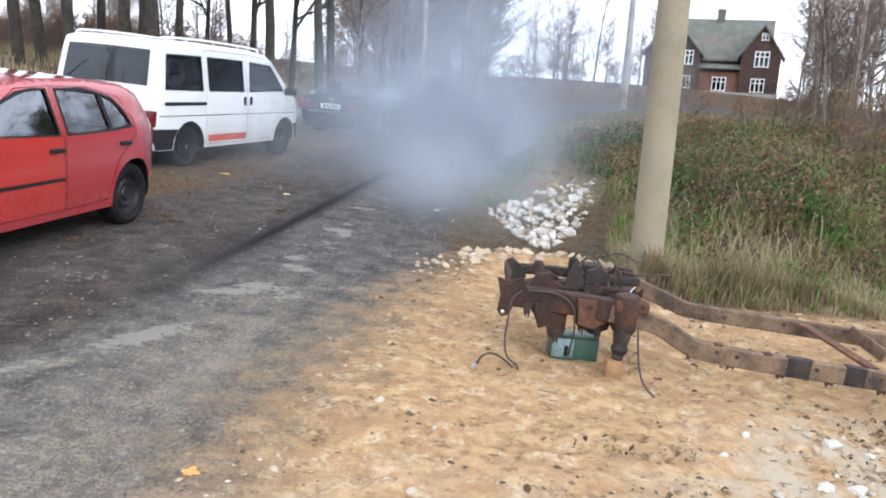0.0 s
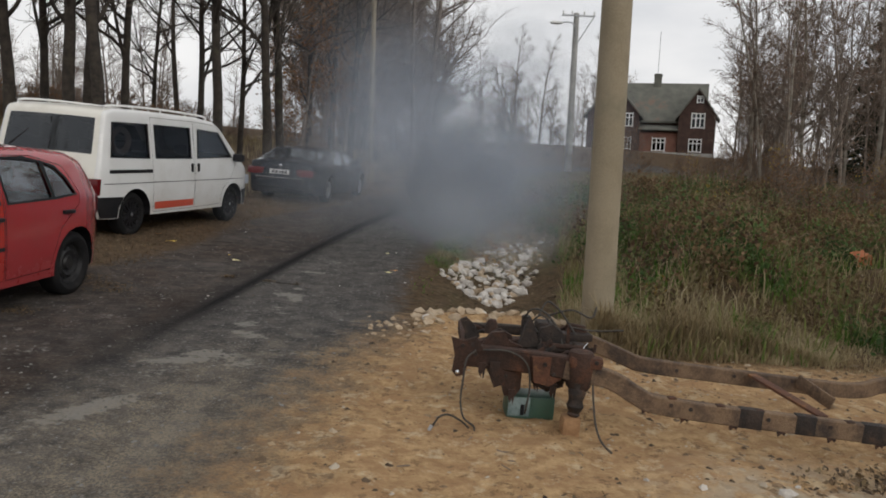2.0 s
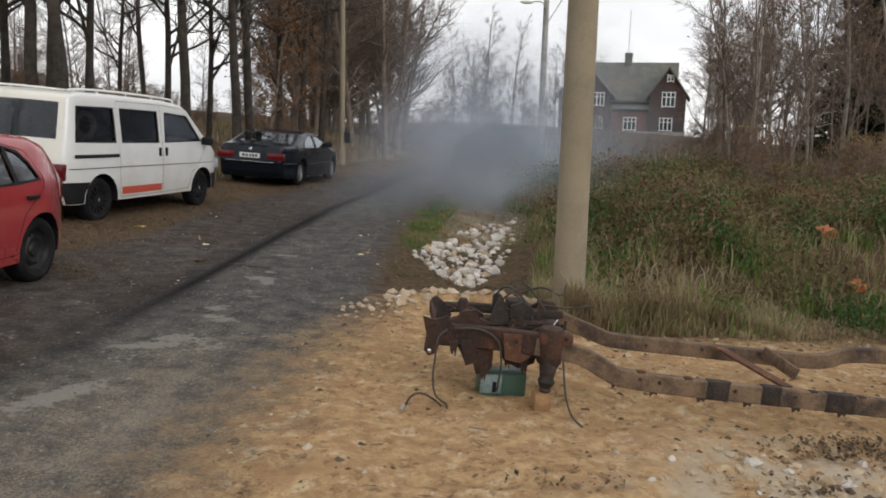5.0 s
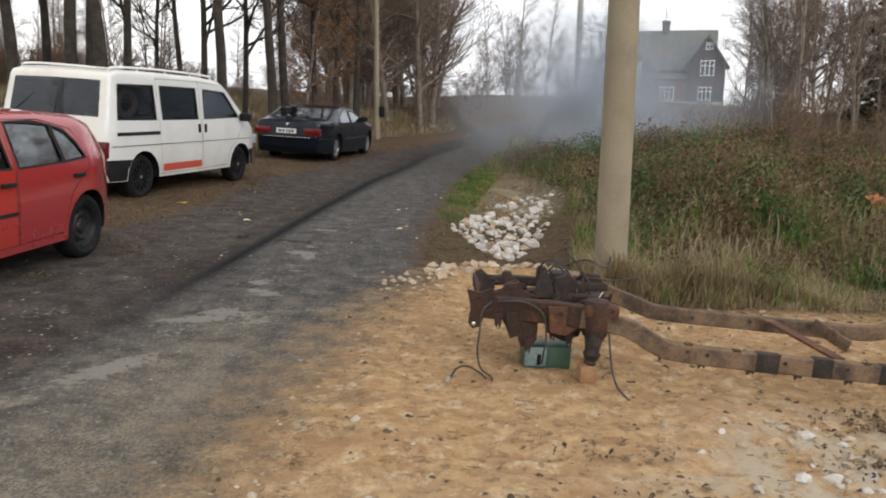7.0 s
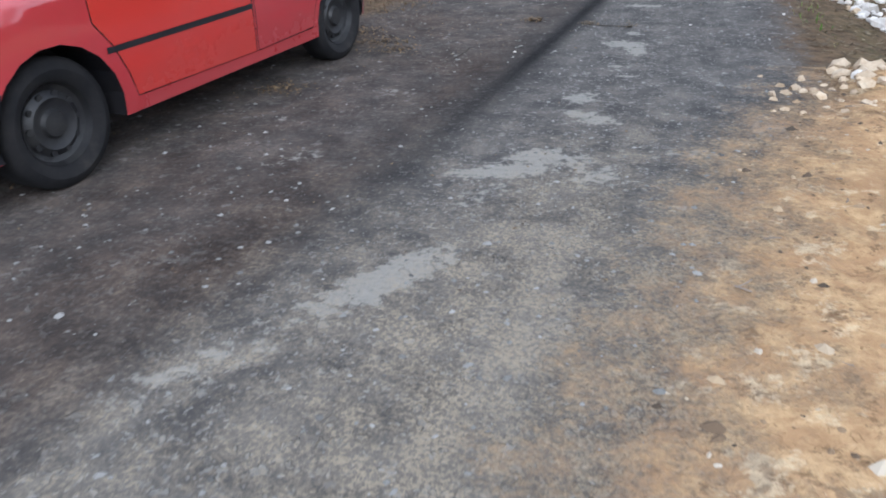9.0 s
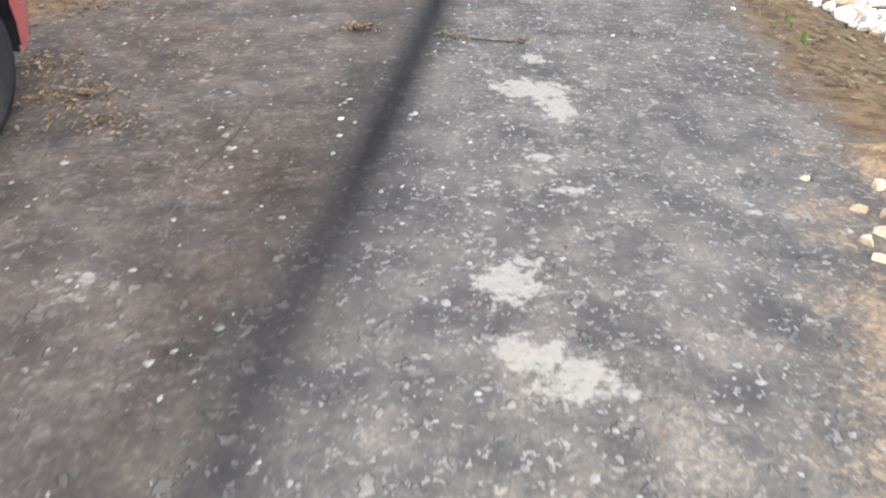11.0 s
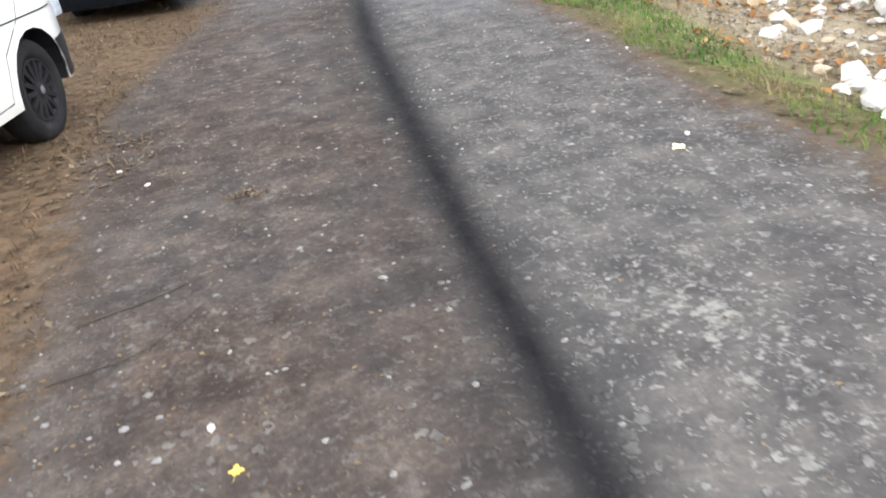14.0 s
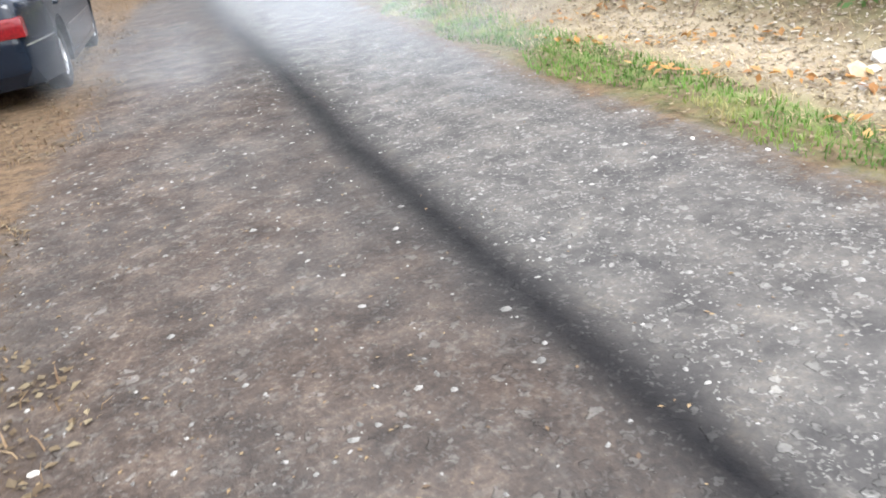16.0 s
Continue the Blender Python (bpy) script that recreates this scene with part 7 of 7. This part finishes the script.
def small_things():
    fallen_leaf(-1.873, 10.795, .062, 150, PALE_LEAF, "pale yellow maple leaf lying on the asphalt")
    fallen_leaf(-3.03, 12.0, .07, 30, YELLOW_LEAF, "bright yellow leaf on the brown shoulder")
    fallen_leaf(-3.4, 12.6, .05, 200, ORANGE_LEAF, "orange leaf on the brown shoulder")
    fallen_leaf(.10, 10.67, .05, 80, PALE_LEAF, "pale leaf near the edge of the road")
    fallen_leaf(.18, 10.88, .045, 10, ORANGE_LEAF, "tan leaf near the edge of the road")
    fallen_leaf(.087, 12.39, .045, 100, PALE_LEAF, "small pale leaf on the asphalt")
    fallen_leaf(-.857, 3.64, .05, 80, ORANGE_LEAF, "orange leaf on the gritty asphalt")
    fallen_leaf(-2.05, 11.2, .025, 80, YELLOW_LEAF, "small curled yellow leaf on the asphalt")
    for x, y, s in ((-2.44, 14.0, .022), (-2.286, 13.66, .022), (.83, 14.1, .02), (.75, 14.49, .022), (.21, 12.52, .025), (-2.1, 11.42, .022), (.31, 10.03, .025), (-1.706, 8.52, .015), (-.45, 9.55, .015)):
        bm = bmesh.new()
        bmesh.ops.create_icosphere(bm, subdivisions=1, radius=1, matrix=pose(x, y, .008, 0, 0, x * 300) @ Matrix.Diagonal((s, s * .6, s * .4, 1)))
        tagged(link("white_chip", bm, STONE_WHITE), "small white stone chip on the asphalt", "stone", "white chips")
    twig([(-2.53, 12.26, 0.012), (-2.39, 12.29, 0.012), (-2.25, 12.32, 0.012), (-2.14, 12.37, 0.012)], .004)
    twig([(-2.6, 11.9, .012), (-2.3, 11.95, .012), (-2.05, 12.2, .01)], .0025)
    twig([(-1.17, 9.46, .012), (-1.05, 9.43, .014), (-.9, 9.42, .01)], .0035)
    twig([(-1.08, 3.2, .01), (-1.0, 3.26, .012), (-.93, 3.3, .01)], .006)
    twig([(-2.15, 8.1, .01), (-2.08, 8.35, .013), (-2.06, 8.6, .01)], .0025)
    for x, y, n in ((-2.81, 8.69, 260), (-3.08, 9.03, 160), (-2.58, 8.44, 140), (-3.02, 7.37, 180)):
        r = np.random.RandomState(int(abs(x) * 997))
        xs, ys = x + r.normal(0, .11, n), y + r.normal(0, .09, n)
        leaves("needle_clump", xs, ys, .010 + .02 * r.uniform(0, 1, n), .012, ROAD_BITS, "clump of brown needles and bark beside the wheel", "leaf litter", .7, 5)
    for x, y, n, m, lab in ((-1.25, 9.475, 60, LITTER, "clump of dead moss on the asphalt"), (-1.72, 9.58, 130, ROAD_BITS, "clump of rust-brown needles on the asphalt"), (-.93, 9.42, 30, LITTER, "clump of dead moss on the asphalt"), (-1.82, 13.14, 70, ROAD_BITS, "rusty clump of needles on the asphalt")):
        r = np.random.RandomState(int(abs(x) * 1000))
        xs, ys = x + r.normal(0, .05, n), y + r.normal(0, .04, n)
        ob = leaves("moss_clump", xs, ys, .012 + .02 * r.uniform(0, 1, n), .012, m, lab, "moss", .6, 3)


def plastic_scrap(x, y, size, lift):
    """A crumpled torn sheet of orange plastic with thickness."""
    rng = random.Random(int(x * 100))
    bm = bmesh.new()
    bmesh.ops.create_grid(bm, x_segments=6, y_segments=5, size=1)
    for v in bm.verts:
        v.co.z = .45 * math.sin(v.co.x * 2.6 + v.co.y) + .3 * math.cos(v.co.y * 3.4) + rng.gauss(0, .08)
        v.co.x += rng.gauss(0, .09)
        v.co.y += rng.gauss(0, .09)
    bmesh.ops.solidify(bm, geom=list(bm.faces), thickness=.04)
    ob = link("plastic_scrap", bm, ORANGE_PLASTIC, None, "", True)
    tagged(ob, "crumpled orange plastic scrap caught in the brambles", "litter", "plastic scraps")
    ob.matrix_world = pose(x, y, float(height(x, y)) + lift, 62, 0, 14) @ Matrix.Scale(size, 4)


ORANGE_PLASTIC = surface("orange_plastic", (0.42, 0.11, 0.04), (0.5, 0.17, 0.07), 12, 0.5)
small_things()
plastic_scrap(5.9, 9.8, .10, .22)
plastic_scrap(5.6, 8.6, .07, .15)
stones()

# ---- drifting smoke ----
scene.cycles.transparent_max_bounces = 64


def smoke_mat(name, dense, colour):
    k = Net(name)
    p = k.pos(False)
    sep = k.n("SeparateXYZ")
    k.put(p, sep.inputs[0])
    r2 = k.math("ADD", k.math("MULTIPLY", sep.outputs[0], sep.outputs[0]), k.math("MULTIPLY", sep.outputs[2], sep.outputs[2]))
    soft = k.math("POWER", k.math("MAXIMUM", k.math("SUBTRACT", 0.95, r2), 0.0), 1.7)
    off = k.n("VectorMath", operation="ADD")
    k.put(p, off.inputs[0])
    k.put(k.math("MULTIPLY", k.rand(), 37.0), off.inputs[1])
    wisps = k.step(k.noise(off.outputs[0], 1.3, 5, 0.6), 0.25, 0.72, 0.15, 1.0)
    fac = k.math("MULTIPLY", k.math("MULTIPLY", soft, wisps), dense)
    tr, df, tl, m1, m2 = k.n("BsdfTransparent"), k.n("BsdfDiffuse"), k.n("BsdfTranslucent"), k.n("MixShader"), k.n("MixShader")
    k.put(colour, df.inputs[0])
    k.put(colour, tl.inputs[0])
    m1.inputs[0].default_value = 0.5
    lk = k.t.links.new
    lk(df.outputs[0], m1.inputs[1])
    lk(tl.outputs[0], m1.inputs[2])
    k.put(fac, m2.inputs[0])
    lk(tr.outputs[0], m2.inputs[1])
    lk(m1.outputs[0], m2.inputs[2])
    lk(m2.outputs[0], k.o.inputs[0])
    return k.m


def puff_mesh(seed, m):
    bm = bmesh.new()
    bmesh.ops.create_icosphere(bm, subdivisions=4, radius=1)
    for v in bm.verts:
        v.co *= 1 + 0.16 * noise.noise(v.co * 1.4 + Vector((seed * 7.3, 0, 0)))
    me = bpy.data.meshes.new("smoke_puff")
    bm.to_mesh(me)
    bm.free()
    me.materials.append(m)
    me.shade_smooth()
    return me


SMOKE = smoke_mat("grey_blue_smoke", 0.14, (0.47, 0.53, 0.61))
SMOKE_LOW = smoke_mat("low_grey_smoke", 0.15, (0.48, 0.52, 0.57))
SMOKE_THIN = smoke_mat("thin_pale_smoke", 0.13, (0.55, 0.59, 0.64))
LOW_PLUME = [(0.0, 0.25, 16.0, 0.5), (1.0, 0.75, 16.5, 1.1), (2.0, 1.7, 17.0, 1.1), (3.0, 2.4, 17.6, 1.0), (4.0, 2.83, 18.4, 0.87), (6.4, 4.83, 20.6, 1.38), (7.0, 5.28, 21.2, 1.73), (7.4, 5.18, 21.8, 1.12), (8.2, 6.08, 22.6, 1.6), (10.3, 8.38, 24, 1.9), (16.0, 13.18, 27, 2.8)]
HIGH_PLUME = [(0.0, 1.01, 17.0, 2.66), (1.0, 0.49, 17.6, 2.9), (2.0, 1.28, 18.2, 2.56), (3.0, 2.39, 18.8, 2.39), (4.0, 2.89, 19.6, 2.32), (6.4, 5.98, 22.2, 2.53), (7.0, 6.41, 22.8, 2.71), (7.4, 6.2, 23.2, 1.88), (8.2, 7.1, 23.8, 2.8), (10.3, 9.4, 25, 3.4), (16.0, 14.2, 29, 5.0)]
NEAR_PLUME = [(0.0, .05, 11.2, .4), (0.6, .35, 11.8, .5), (1.5, .9, 13.0, .55), (2.5, 1.6, 14.2, .55), (4.0, 2.3, 15.6, .5), (6.5, 3.8, 19, .9), (8.2, 5.4, 21, 1.3), (16.0, 12, 27, 2.5)]
ROAD_HAZE = [(0.0, 1.2, 20, .5), (4.0, 3.4, 22, .5), (6.5, 4.6, 24, .5), (8.0, 4.2, 24, .5), (12.0, .0, 19.5, .35), (16.0, .2, 19.5, .35)]


def puffs():
    """Each puff keeps its place in the plume while the plume drifts."""
    rng = random.Random(23)
    out = []
    for mat, path, count, spread, size, label in ((SMOKE, LOW_PLUME, 30, (.85, 2.0, .65), (1.0, 2.05), "dense grey-blue smoke puff drifting over the road"), (SMOKE, HIGH_PLUME, 14, (1.1, 2.0, 1.0), (1.5, 2.8), "grey-blue smoke puff rising in the plume"),
                                                 (SMOKE_LOW, NEAR_PLUME, 14, (.4, 1.0, .18), (.55, 1.0), "thin grey smoke creeping over the asphalt"), (SMOKE_THIN, LOW_PLUME, 8, (1.3, 3.0, .6), (1.3, 2.2), "thin pale haze round the smoke plume"), (SMOKE_THIN, ROAD_HAZE, 10, (.9, 1.8, .12), (.6, 1.1), "thin pale haze low over the asphalt")):
        meshes = [puff_mesh(i, mat) for i in range(3)]
        for i in range(count):
            ob = new("smoke_puff", meshes[i % 3])
            tagged(ob, label, "smoke", "smoke plume")
            s = rng.uniform(*size)
            ob.scale = (s, s * .6, s * rng.uniform(.75, 1.0))
            o = [rng.gauss(0, a) for a in spread]
            swirl = rng.uniform(-25, 25)
            out.append((ob, [(t, pose(x + o[0] * (1 + .02 * t), y + o[1], max(z + o[2], .35), 0, swirl * math.sin(t * .5 + i), -6)) for t, x, y, z in path]))
    return out


PUFFS = puffs()


def motions():
    for ob, rows in PUFFS:
        walk(ob, rows)


motions()
